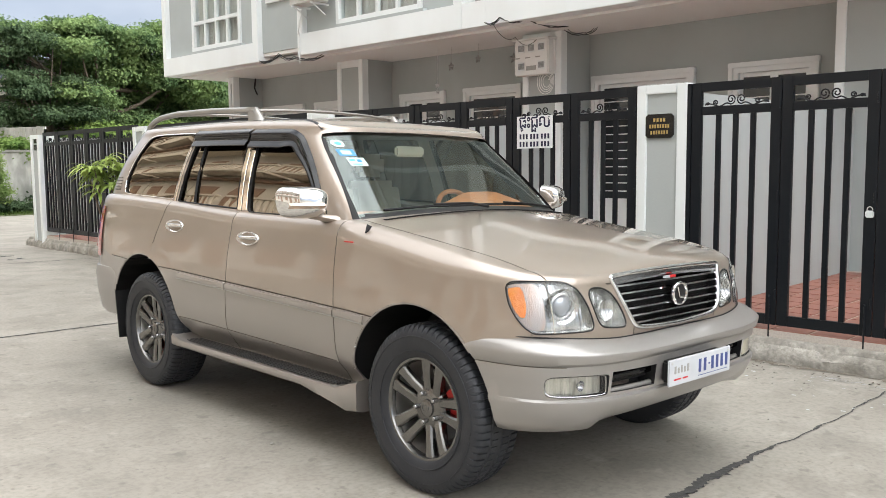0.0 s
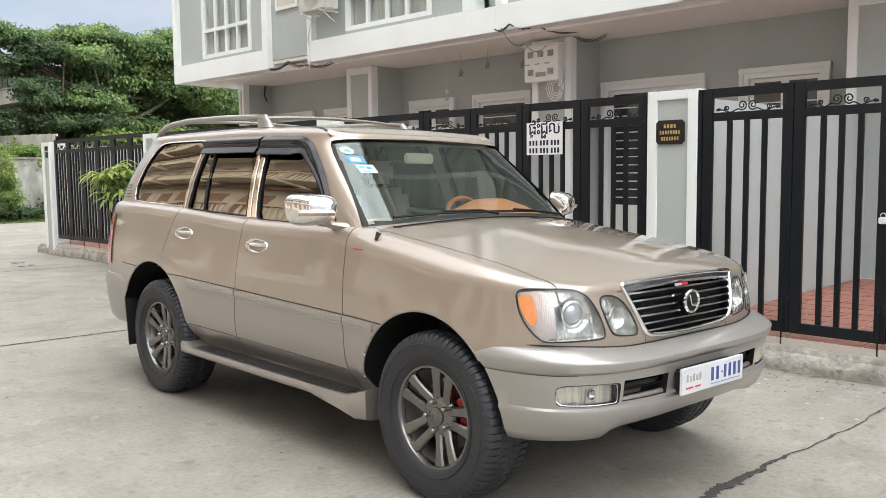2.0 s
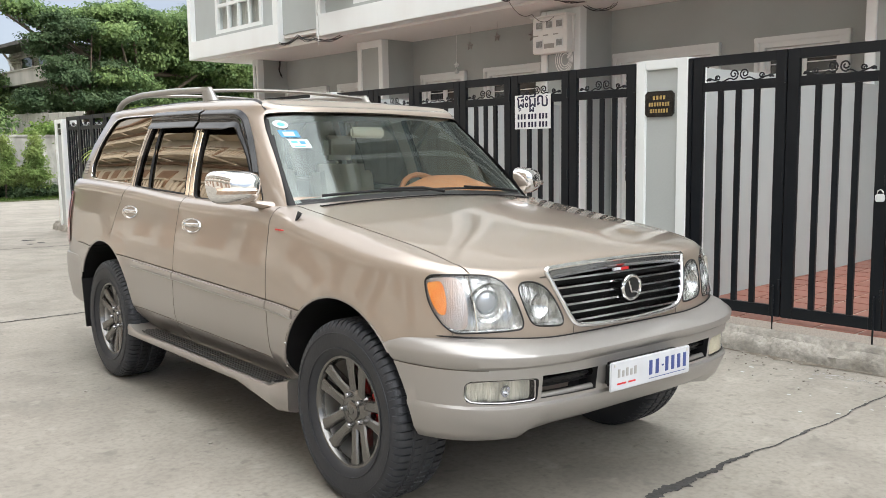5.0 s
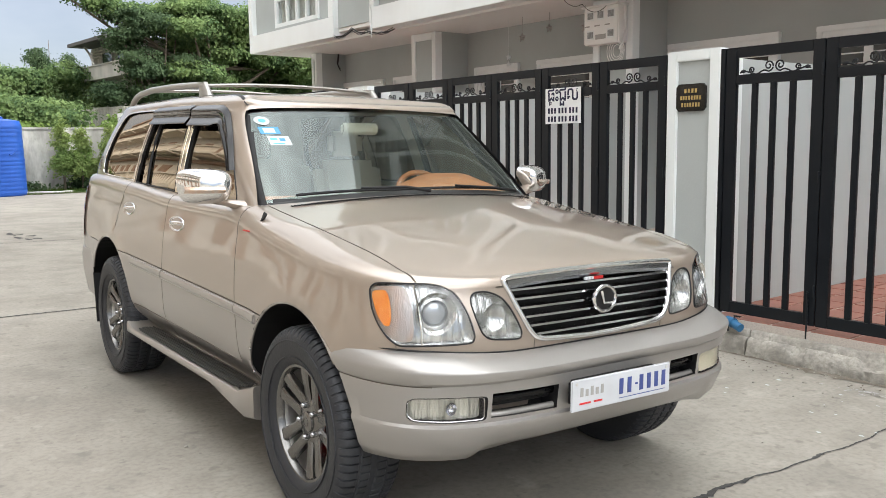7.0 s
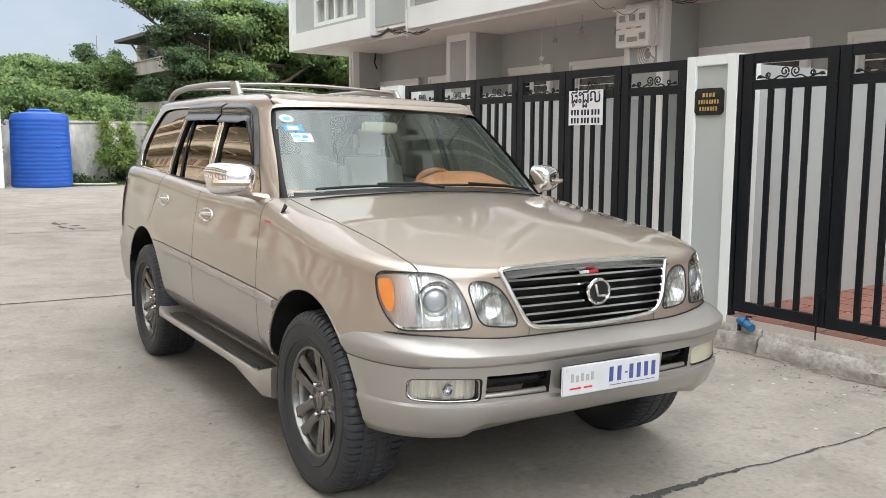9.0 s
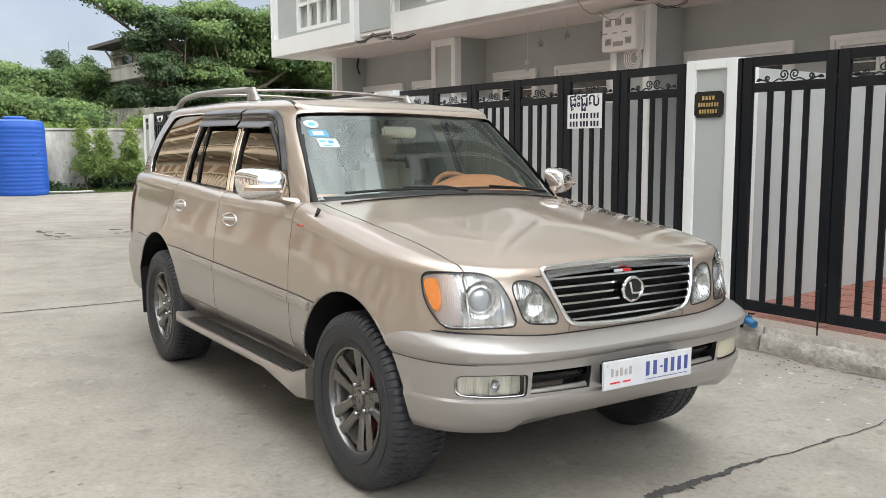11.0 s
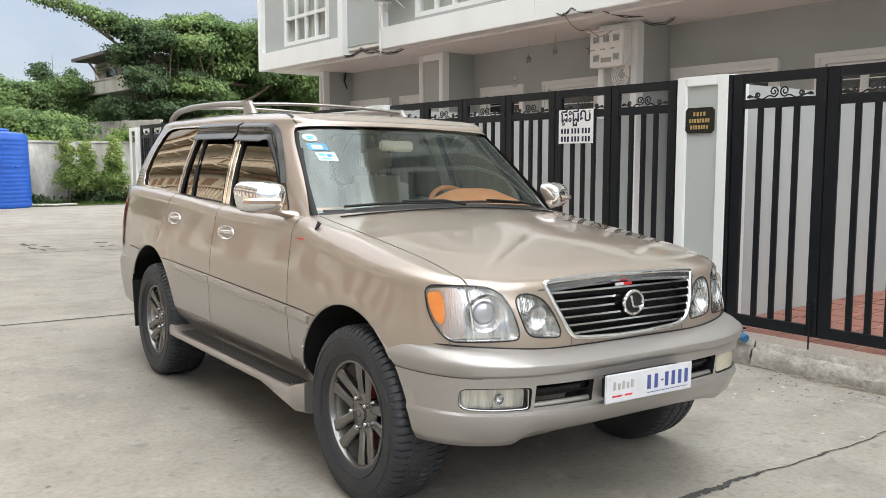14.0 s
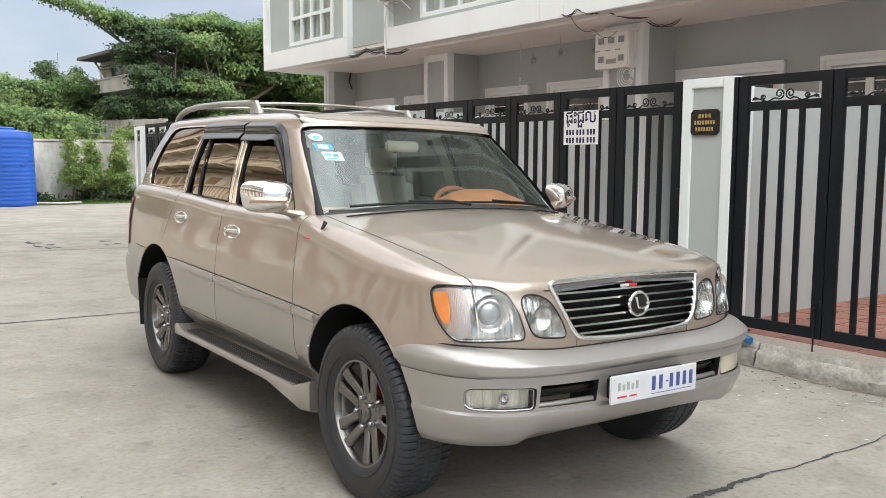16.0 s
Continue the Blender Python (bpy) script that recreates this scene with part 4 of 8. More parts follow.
def prism_y(outline, back, mi, front=-1.3):
    """A cutter with an outline in (x, z) that runs along y; back(x, z) is where it ends."""
    bm = bmesh.new()
    a = [bm.verts.new((x, front, z)) for x, z in outline]
    b = [bm.verts.new((x, back(x, z), z)) for x, z in outline]
    n = len(a)
    for i in range(n):
        bm.faces.new((a[i], a[(i + 1) % n], b[(i + 1) % n], b[i]))
    bm.faces.new(a)
    bmesh.ops.triangle_fill(bm, edges=[bm.edges.get((b[i], b[(i + 1) % n])) for i in range(n)], use_beauty=True)
    for f in bm.faces:
        f.material_index = mi
    return bm


def prism_x(outline, x0, x1, mi):
    bm = bmesh.new()
    a = [bm.verts.new((x0, y, z)) for y, z in outline]
    b = [bm.verts.new((x1, y, z)) for y, z in outline]
    n = len(a)
    for i in range(n):
        bm.faces.new((a[i], a[(i + 1) % n], b[(i + 1) % n], b[i]))
    bm.faces.new(a)
    bm.faces.new(b)
    for f in bm.faces:
        f.material_index = mi
    return bm


def rounded(outline, c=0.2):
    """Smooths a closed outline by cutting its corners twice."""
    for _ in range(2):
        out = []
        n = len(outline)
        for i in range(n):
            (ax, ay), (bx, by) = outline[i], outline[(i + 1) % n]
            out += [(ax * (1 - c) + bx * c, ay * (1 - c) + by * c), (ax * c + bx * (1 - c), ay * c + by * (1 - c))]
        outline = out
    return outline


HEADLIGHT = rounded([(0.901, 0.985), (0.898, 1.018), (0.884, 1.036), (0.85, 1.038), (0.74, 1.036), (0.70, 1.026), (0.664, 1.004), (0.645, 0.975), (0.628, 0.935), (0.617, 0.89), (0.608, 0.845), (0.617, 0.824), (0.655, 0.821), (0.80, 0.820), (0.856, 0.818), (0.880, 0.846), (0.895, 0.89), (0.902, 0.94)])
SIDELIGHT = rounded([(0.609, 0.972), (0.592, 0.997), (0.552, 1.001), (0.513, 0.992), (0.477, 0.972), (0.450, 0.938), (0.428, 0.89), (0.409, 0.842), (0.416, 0.819), (0.471, 0.821), (0.553, 0.830), (0.580, 0.855), (0.596, 0.904)])
GRILLE_HALF = [(0.0, 1.052), (0.25, 1.050), (0.44, 1.043), (0.466, 1.036), (0.449, 1.0), (0.424, 0.938), (0.389, 0.866), (0.358, 0.825), (0.31, 0.806), (0.0, 0.793)]
GRILLE = rounded(GRILLE_HALF + [(-x, z) for x, z in GRILLE_HALF[-2:0:-1]])
FOG = rounded([(0.618, 0.566), (0.618, 0.640), (0.630, 0.650), (0.75, 0.653), (0.850, 0.650), (0.868, 0.636), (0.868, 0.580), (0.852, 0.560), (0.75, 0.556), (0.63, 0.557)], 0.15)
FOG_FAR = [(0.868 + (x - 0.868) * 1.40, z) for x, z in FOG]
INTAKE_FAR = [(0.312, 0.560), (0.312, 0.652), (0.500, 0.655), (0.500, 0.563)]
INTAKE = [(0.312, 0.560), (0.312, 0.652), (0.602, 0.656), (0.602, 0.565)]


def flip_x(outline):
    return [(-x, z) for x, z in outline][::-1]


def wheel_well(side, y, r):
    bm = bmesh.new()
    x0, x1 = (0.52, 1.25) if side > 0 else (-1.25, -0.52)
    lathe(bm, [(r, x0), (r, x1)], 56, 'x', (0, y, 0.40))
    bm.verts.ensure_lookup_table()
    bm.faces.new(bm.verts[:56][::-1])
    bm.faces.new(bm.verts[56:112])
    for f in bm.faces:
        f.material_index = 2
    return bm


def lower_shell():
    rows = []
    levels = list(np.linspace(0, 1, 15))

    def base(k, z):
        yR = interp(z, [0.4, 0.9, 1.2, 1.35], [3.93, 3.97, 3.95, 3.90])
        return half_outline(k, lambda y: lower_width(y, z), front_line(z), 0.05, NOSE, yR, 3.5, 5.0)
    ref = [base(k, 0.95) for k in range(NK + 1)]

    def fillet(y):
        return (interp(y, [-0.72, -0.55, -0.3, 0.0, 0.5, 0.8, 3.4, 4.0], [0.035, 0.085, 0.12, 0.15, 0.135, 0.068, 0.06, 0.05]),
                interp(y, [-0.72, -0.55, -0.3, 0.0, 0.6, 0.9, 3.4, 4.0], [0.05, 0.06, 0.09, 0.12, 0.12, 0.10, 0.10, 0.10]))
    zb = lambda y: interp(y, [-0.9, -0.45, -0.35, 3.45, 3.6, 4.0], [0.5, 0.5, 0.335, 0.345, 0.5, 0.5])
    for v in levels:
        row = []
        for k in range(NK + 1):
            y0 = ref[k][1]
            z = zb(y0) + (shoulder(y0) - fillet(y0)[1] - zb(y0)) * v
            x, y = base(k, z)
            row.append((x, y, z))
        rows.append(row)
    top = rows[-1]
    for i in range(1, 8):
        a = math.pi / 2 * i / 7
        row = []
        for k in range(NK + 1):
            x, y, z = top[k]
            fi, fh = fillet(ref[k][1])
            p, q = top[max(0, k - 1)], top[min(NK, k + 1)]
            tx, ty = q[0] - p[0], q[1] - p[1]
            if k in (0, NK):
                tx, ty = (1, 0) if k == 0 else (-1, 0)
            ln = math.hypot(tx, ty) or 1
            nx, ny = -ty / ln, tx / ln
            d = fi * (1 - math.cos(a))
            row.append((max(0.0, x + nx * d) if 0 < k < NK else 0.0, y + ny * d, z + fh * math.sin(a)))
        rows.append(row)
    bm, rings = loft(rows)

    def hood(x, y, zr, s, xr):
        crown = 0.080 * (xr * xr - x * x)
        drop = -0.34 * smoothstep((y - 0.80) / 0.12) * smoothstep((1 - abs(s)) / 0.12) * smoothstep((3.8 - y) / 0.1)
        return zr + crown + drop
    cap(bm, rings[-1], hood, 28)
    bm.faces.new(rings[0][::-1])
    return bm


M_LINER = material("pale_headlining", (0.5, 0.47, 0.42), 0.85, vary=0.15, scale=5)
BODY_MATS = [M_PAINT, M_GAP, M_PLASTIC, M_REFLECTOR, M_PAINT_LOW, M_LINER]
BUMPER_MATS = [M_PAINT, M_GAP, M_PLASTIC, M_REFLECTOR, M_PAINT_BUMP, M_LINER]


def groove(bm, co, no, keep, w=0.0035, depth=0.010):
    """Sinks a narrow V along the plane through co in the faces for which keep(centre) holds."""
    co, no = Vector(co), Vector(no).normalized()
    for d in (-w, w, 0.0):
        faces = [f for f in bm.faces if keep(f.calc_center_median())]
        geom = faces + list({e for f in faces for e in f.edges}) + list({v for f in faces for v in f.verts})
        bmesh.ops.bisect_plane(bm, geom=geom, dist=1e-5, plane_co=co + no * d, plane_no=no)
    bm.normal_update()
    moved = []
    for v in bm.verts:
        if abs((v.co - co).dot(no)) < 2e-5 and keep(v.co):
            moved.append((v, v.normal.copy()))
    for v, n in moved:
        v.co -= n * depth
    for f in bm.faces:
        c = f.calc_center_median()
        if abs((c - co).dot(no)) < w * 0.98 and keep(c) and all(abs((v.co - co).dot(no)) < w * 1.3 + 1e-4 for v in f.verts):
            f.material_index = 1


def split_part(name, bm, pick, mats, parent, label=""):
    """Takes the faces for which pick(centre) holds out of bm into a mesh of their own."""
    sub = bm.copy()
    bmesh.ops.delete(sub, geom=[f for f in sub.faces if not pick(f.calc_center_median())], context='FACES')
    bmesh.ops.delete(bm, geom=[f for f in bm.faces if pick(f.calc_center_median())], context='FACES')
    if not sub.faces:
        sub.free()
        return None
    return part(name, sub, mats, parent, label, smooth=True, angle=32)


def build_body():
    cutters = [wheel_well(s, y, r) for s in (1, -1) for y, r in ((0.055, 0.493), (2.955, 0.528))]
    recess = lambda d: (lambda x, z: front_y(x, z) + d)
    for o in (HEADLIGHT, SIDELIGHT):
        for out in (o, flip_x(o)):
            cutters.append(prism_y(out, recess(0.055), 3))
    cutters.append(prism_y(GRILLE, recess(0.05), 2))
    bm = boolean(lower_shell(), cutters, BODY_MATS)
    side = lambda c: abs(c.x) > 0.80 and c.z > 0.3
    top = lambda c: c.y < 0.66 and c.z > 0.9 and abs(c.x) < 0.86
    # hood seams, door gaps, the edge of the front wings
    for s in (1, -1):
        groove(bm, (0.782 * s, -0.52, 0), (1, -0.018 * s, 0), lambda c: top(c) and c.x * s > 0.7 and c.y > -0.60 and c.z > 1.0)
        own = lambda c: side(c) and c.x * s > 0
        groove(bm, (0, 0.677, 0.6), (0, 1, -0.015), lambda c: own(c) and c.z < 1.26 and 0.5 < c.y < 0.85)
        groove(bm, (0, 1.81, 0.6), (0, 1, 0.09), lambda c: own(c) and 1.6 < c.y < 2.0)
        groove(bm, (0, 2.80, 1.0), (0, 1, 0.55), lambda c: own(c) and 2.5 < c.y < 2.95 and c.z > 1.0)
        groove(bm, (0, 0, 0.783), (0, -0.0270, 1), lambda c: own(c) and 0.0 < c.y < 3.5, 0.0035, 0.008)
        groove(bm, (0, 0, 0.50), (0, -0.015, 1), lambda c: own(c) and 0.70 < c.y < 2.5 and c.z < 0.6, 0.003, 0.008)
    groove(bm, (0, 0, 0.99), (0, 0.03, 1), lambda c: c.y < -0.5 and 0.5 > abs(c.x) > 0.44 and c.z > 0.9)
    for f in bm.faces:
        c = f.calc_center_median()
        if f.material_index == 0 and abs(c.x) > 0.8 and c.z < 0.783 + 0.027 * c.y and c.y > 0.0:
            f.material_index = 4
    front_gap = lambda c: 0.677 + 0.015 * (c.z - 0.6)
    mid_gap = lambda c: 1.81 - 0.09 * (c.z - 0.6)
    rear_gap = lambda c: 2.80 - 0.55 * (c.z - 1.0) if c.z > 1.0 else 2.80
    split_part("hood", bm, lambda c: c.y < 0.62 and c.z > 1.0 and abs(c.x) < 0.782 + 0.018 * (c.y + 0.52) and c.z > 1.03 + 0.0 * c.y and not (c.y < -0.6 and c.z < 1.045), BODY_MATS, car)
    for s in (-1, 1):
        ok = lambda c: c.x * s > 0.80
        split_part("front_door", bm, lambda c: ok(c) and front_gap(c) < c.y < mid_gap(c) and c.z > 0.5 + 0.015 * c.y, BODY_MATS, car)
        split_part("rear_door", bm, lambda c: ok(c) and mid_gap(c) < c.y < rear_gap(c) and c.z > 0.5 + 0.015 * c.y and math.hypot(c.y - 2.955, c.z - 0.4) > 0.530, BODY_MATS, car)
        split_part("quarter_panel", bm, lambda c: ok(c) and rear_gap(c) < c.y, BODY_MATS, car)
        split_part("front_wing", bm, lambda c: c.x * s > 0.55 and -0.6 < c.y < front_gap(c) and (abs(c.x) > 0.72), BODY_MATS, car)
    part("body", bm, BODY_MATS, car, smooth=True, angle=32)


build_body()


def outward(bm, d):
    """Turns an open sheet so that it faces along d."""
    bmesh.ops.recalc_face_normals(bm, faces=bm.faces)
    bm.normal_update()
    if sum((f.normal * f.calc_area() for f in bm.faces), Vector()).dot(Vector(d)) < 0:
        bmesh.ops.reverse_faces(bm, faces=bm.faces)


def patch(outline, off, rings=6):
    """A sheet within an outline in (x, z) that follows the front skin."""
    bm = bmesh.new()
    n = len(outline)
    cx, cz = sum(p[0] for p in outline) / n, sum(p[1] for p in outline) / n
    prev = None
    for r in range(rings):
        s = 1 - r / rings
        ring = []
        for x, z in outline:
            px, pz = cx + (x - cx) * s, cz + (z - cz) * s
            ring.append(bm.verts.new((px, front_y(px, pz) + off, pz)))
        if prev:
            for i in range(n):
                bm.faces.new((prev[i], prev[(i + 1) % n], ring[(i + 1) % n], ring[i]))
        prev = ring
    c = bm.verts.new((cx, front_y(cx, cz) + off, cz))
    for i in range(n):
        bm.faces.new((prev[i], prev[(i + 1) % n], c))
    outward(bm, (0, -1, 0))
    return bm


def rim_tube(outline, off, r, skin=None):
    bm = bmesh.new()
    skin = skin or front_y
    tube(bm, [(x, skin(x, z) + off, z) for x, z in outline], r, 14, closed=True)
    return bm


def headlight(s):
    sgn = (lambda o: o) if s > 0 else flip_x
    h = part("headlight", patch(sgn(HEADLIGHT), 0.045), M_REFLECTOR, car, "clear headlight with amber indicator", smooth=True)
    lens = part("lens", patch(sgn(HEADLIGHT), -0.003), M_LENS, h, "clear lamp lens", smooth=True)
    lens.visible_shadow = False
    part("surround", rim_tube(sgn(HEADLIGHT), 0.001, 0.0035), M_PLASTIC, h, "black seal")
    amber = rounded([(0.894, 0.985), (0.891, 1.006), (0.874, 1.011), (0.861, 1.011), (0.857, 0.990), (0.857, 0.94), (0.862, 0.905), (0.868, 0.884), (0.880, 0.886), (0.889, 0.915), (0.893, 0.95)])
    part("indicator", patch(sgn(amber), 0.012), M_AMBER, h, "amber indicator lens", smooth=True)
    pale = rounded([(0.878, 1.024), (0.802, 1.027), (0.795, 0.95), (0.803, 0.831), (0.852, 0.829), (0.876, 0.857), (0.889, 0.90), (0.895, 0.95), (0.893, 1.005)])
    part("corner_reflector", patch(sgn(pale), 0.024), M_AMBER_PALE, h, "pale amber reflector", smooth=True)
    bm = bmesh.new()
    tube(bm, [(s * (0.788 + 0.35 * (z - 0.93) ** 2), front_y(0.788, z) - 0.002, z) for z in np.linspace(0.822, 1.034, 9)], 0.004, 6)
    part("divider", bm, M_REFLECTOR, h)
    for nm, x, z, r, mat in (("projector", 0.728, 0.930, 0.042, M_PROJECTOR), ("projector_ring", 0.728, 0.930, 0.050, M_REFLECTOR)):
        bm = bmesh.new()
        m = Matrix.Translation((s * x, front_y(x, z) + 0.03, z)) @ Matrix.Rotation(radians(90), 4, 'X') @ Matrix.Rotation(radians(18 * s), 4, 'Y')
        if nm == "projector":
            bmesh.ops.create_uvsphere(bm, u_segments=24, v_segments=12, radius=r, matrix=m @ Matrix.Diagonal((1, 1, 0.5, 1)))
        else:
            lathe(bm, [(r - 0.01, 0), (r, 0.012), (r + 0.008, 0.008), (r + 0.012, -0.02), (r - 0.01, -0.02)], 32, closed=True)
            bm.transform(m)
        part(nm, bm, mat, h, smooth=True)
    bm = bmesh.new()
    lathe(bm, [(0.050, -0.022), (0.058, -0.012), (0.068, 0.002), (0.078, 0.012)], 16)
    bm.transform(Matrix.Translation((s * 0.728, front_y(0.728, 0.930) + 0.022, 0.930)) @ Matrix.Rotation(radians(90), 4, 'X') @ Matrix.Rotation(radians(18 * s), 4, 'Y'))
    part("reflector_bowl", bm, M_REFLECTOR, h, "faceted bright reflector bowl", smooth=True, angle=12)
    h2 = part("inner_lamp", patch(sgn(SIDELIGHT), 0.045), M_REFLECTOR, car, "clear high-beam lamp", smooth=True)
    lens = part("lens", patch(sgn(SIDELIGHT), -0.003), M_LENS, h2, smooth=True)
    lens.visible_shadow = False
    part("surround", rim_tube(sgn(SIDELIGHT), 0.001, 0.0035), M_PLASTIC, h2)
    bm = bmesh.new()
    lathe(bm, [(0.004, -0.02), (0.02, -0.016), (0.045, 0.0), (0.052, 0.012)], 24)
    bm.transform(Matrix.Translation((s * 0.522, front_y(0.522, 0.905) + 0.016, 0.905)) @ Matrix.Rotation(radians(90), 4, 'X'))
    part("bulb_bowl", bm, M_REFLECTOR, h2, smooth=True)


headlight(-1)
headlight(1)


def grille():
    g = part("grille", patch(GRILLE, 0.042), M_PLASTIC, car, "black grille with chrome slats and frame", smooth=True)
    part("frame", rim_tube(GRILLE, -0.006, 0.011), M_CHROME, g, "chrome frame", smooth=True)
    # broad chrome brow along the top edge
    bm = bmesh.new()
    rows = []
    for x in np.linspace(-0.447, 0.447, 31):
        zt = 1.047 - 0.016 * (x / 0.46) ** 2
        y = front_y(x, zt)
        rows.append([bm.verts.new(p) for p in ((x, y - 0.012, zt), (x, y - 0.016, zt - 0.018), (x, y - 0.008, zt - 0.032), (x, y + 0.03, zt - 0.034), (x, y + 0.03, zt))])
    for a, b in zip(rows, rows[1:]):
        for k in range(5):
            bm.faces.new((a[k], a[(k + 1) % 5], b[(k + 1) % 5], b[k]))
    bmesh.ops.recalc_face_normals(bm, faces=bm.faces)
    part("brow", bm, M_BROW, g, smooth=True)
    for i in range(6):
        z = 0.828 + 0.0335 * i
        w = interp(z, [0.80, 0.815, 0.865, 1.01], [0.30, 0.345, 0.385, 0.44])
        bm = bmesh.new()
        rows = []
        for x in np.linspace(-w, w, 29):
            y = front_y(x, z)
            rows.append([bm.verts.new(p) for p in ((x, y + 0.0, z - 0.0065), (x, y - 0.006, z - 0.003), (x, y - 0.004, z + 0.005), (x, y + 0.028, z + 0.010), (x, y + 0.028, z - 0.004))])
        for a, b in zip(rows, rows[1:]):
            for k in range(5):
                bm.faces.new((a[k], a[(k + 1) % 5], b[(k + 1) % 5], b[k]))
        bmesh.ops.recalc_face_normals(bm, faces=bm.faces)
        part("slat", bm, M_DARK_CHROME, g, smooth=True, angle=25)
    y = front_y(0, 0.93) - 0.033
    bm = bmesh.new()
    tube(bm, [(0.058 * math.cos(a), y, 0.932 + 0.05 * math.sin(a)) for a in np.linspace(0, 2 * math.pi, 40, endpoint=False)], 0.0075, 8, closed=True)
    tube(bm, [(-0.02, y - 0.002, 0.965), (-0.008, y - 0.002, 0.915), (0.038, y - 0.002, 0.912)], 0.007, 8)
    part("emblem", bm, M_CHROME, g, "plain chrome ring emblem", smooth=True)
    bm = bmesh.new()
    lathe(bm, [(0.0005, -0.003), (0.054, -0.003), (0.056, 0.0), (0.056, 0.012)], 32)
    bm.transform(Matrix.Translation((0, y + 0.004, 0.932)) @ Matrix.Rotation(radians(90), 4, 'X') @ Matrix.Diagonal((1, 0.86, -1, 1)))
    bmesh.ops.recalc_face_normals(bm, faces=bm.faces)
    part("emblem_back", bm, M_PLASTIC, g, smooth=True)
    bm = bmesh.new()
    bm2 = bmesh.new()
    for x0, x1, b in ((-0.062, -0.048, bm2), (-0.045, -0.032, bm2), (-0.029, -0.017, bm2), (-0.012, -0.001, bm), (0.002, 0.012, bm), (0.015, 0.024, bm), (0.027, 0.036, bm)):
        box(b, x0, x1, front_y(x0, 1.01) - 0.014, front_y(x0, 1.01) - 0.004, 1.004, 1.015)
    part("red_bar", bm, M_RED_MARK, g)
    part("pale_bar", bm2, M_PLATE, g)


grille()

# front bumper: (z, half width, how far forward)
BUMP_Z = [0.382, 0.40, 0.44, 0.528, 0.540, 0.549, 0.62, 0.682, 0.692, 0.705, 0.735, 0.742, 0.747, 0.768, 0.787, 0.788]
BUMP_W = [0.905, 0.940, 0.957, 0.970, 0.970, 0.965, 0.970, 0.971, 0.969, 0.976, 0.979, 0.978, 0.975, 0.960, 0.935, 0.90]
BUMP_F = [-0.70, -0.765, -0.806, -0.846, -0.845, -0.830, -0.838, -0.846, -0.846, -0.866, -0.874, -0.8725, -0.866, -0.823, -0.765, -0.72]


def bumper_y(x, z):
    n, w, f = 4.1, interp(z, BUMP_Z, BUMP_W), interp(z, BUMP_Z, BUMP_F)
    return 0.0 + f * max(0.0, 1 - min(1.0, abs(x) / w) ** n) ** (1 / n)


def bumper_rows(zs, ws, fs, n, end):
    rows = []
    for z, w, f in zip(zs, ws, fs):
        row = []
        for k in range(49):
            a = math.pi / 2 * k / 48
            row.append((w * math.sin(a) ** (2 / n), f * math.cos(a) ** (2 / n) if k < 48 else 0.0, z))
        row += [(w, end * 0.5, z), (w - 0.02, end, z), (0.0, end, z)]
        rows.append(row)
    return rows


def fog_sheet(o, off):
    """A sheet within the fog lamp's outline that follows the bumper."""
    bm = bmesh.new()
    n = len(o)
    cx, cz = sum(p[0] for p in o) / n, sum(p[1] for p in o) / n
    prev = None
    for sc in (1.0, 0.7, 0.4, 0.15):
        ring = [bm.verts.new((cx + (x - cx) * sc, bumper_y(cx + (x - cx) * sc, 0.6) + off, cz + (z - cz) * sc)) for x, z in o]
        if prev:
            for i in range(n):
                bm.faces.new((prev[i], prev[(i + 1) % n], ring[(i + 1) % n], ring[i]))
        prev = ring
    bm.faces.new(prev)
    outward(bm, (0, -1, 0))
    return bm


def bumper_top(x):
    return 0.774 + 0.030 * smoothstep((abs(x) - 0.40) / 0.50)


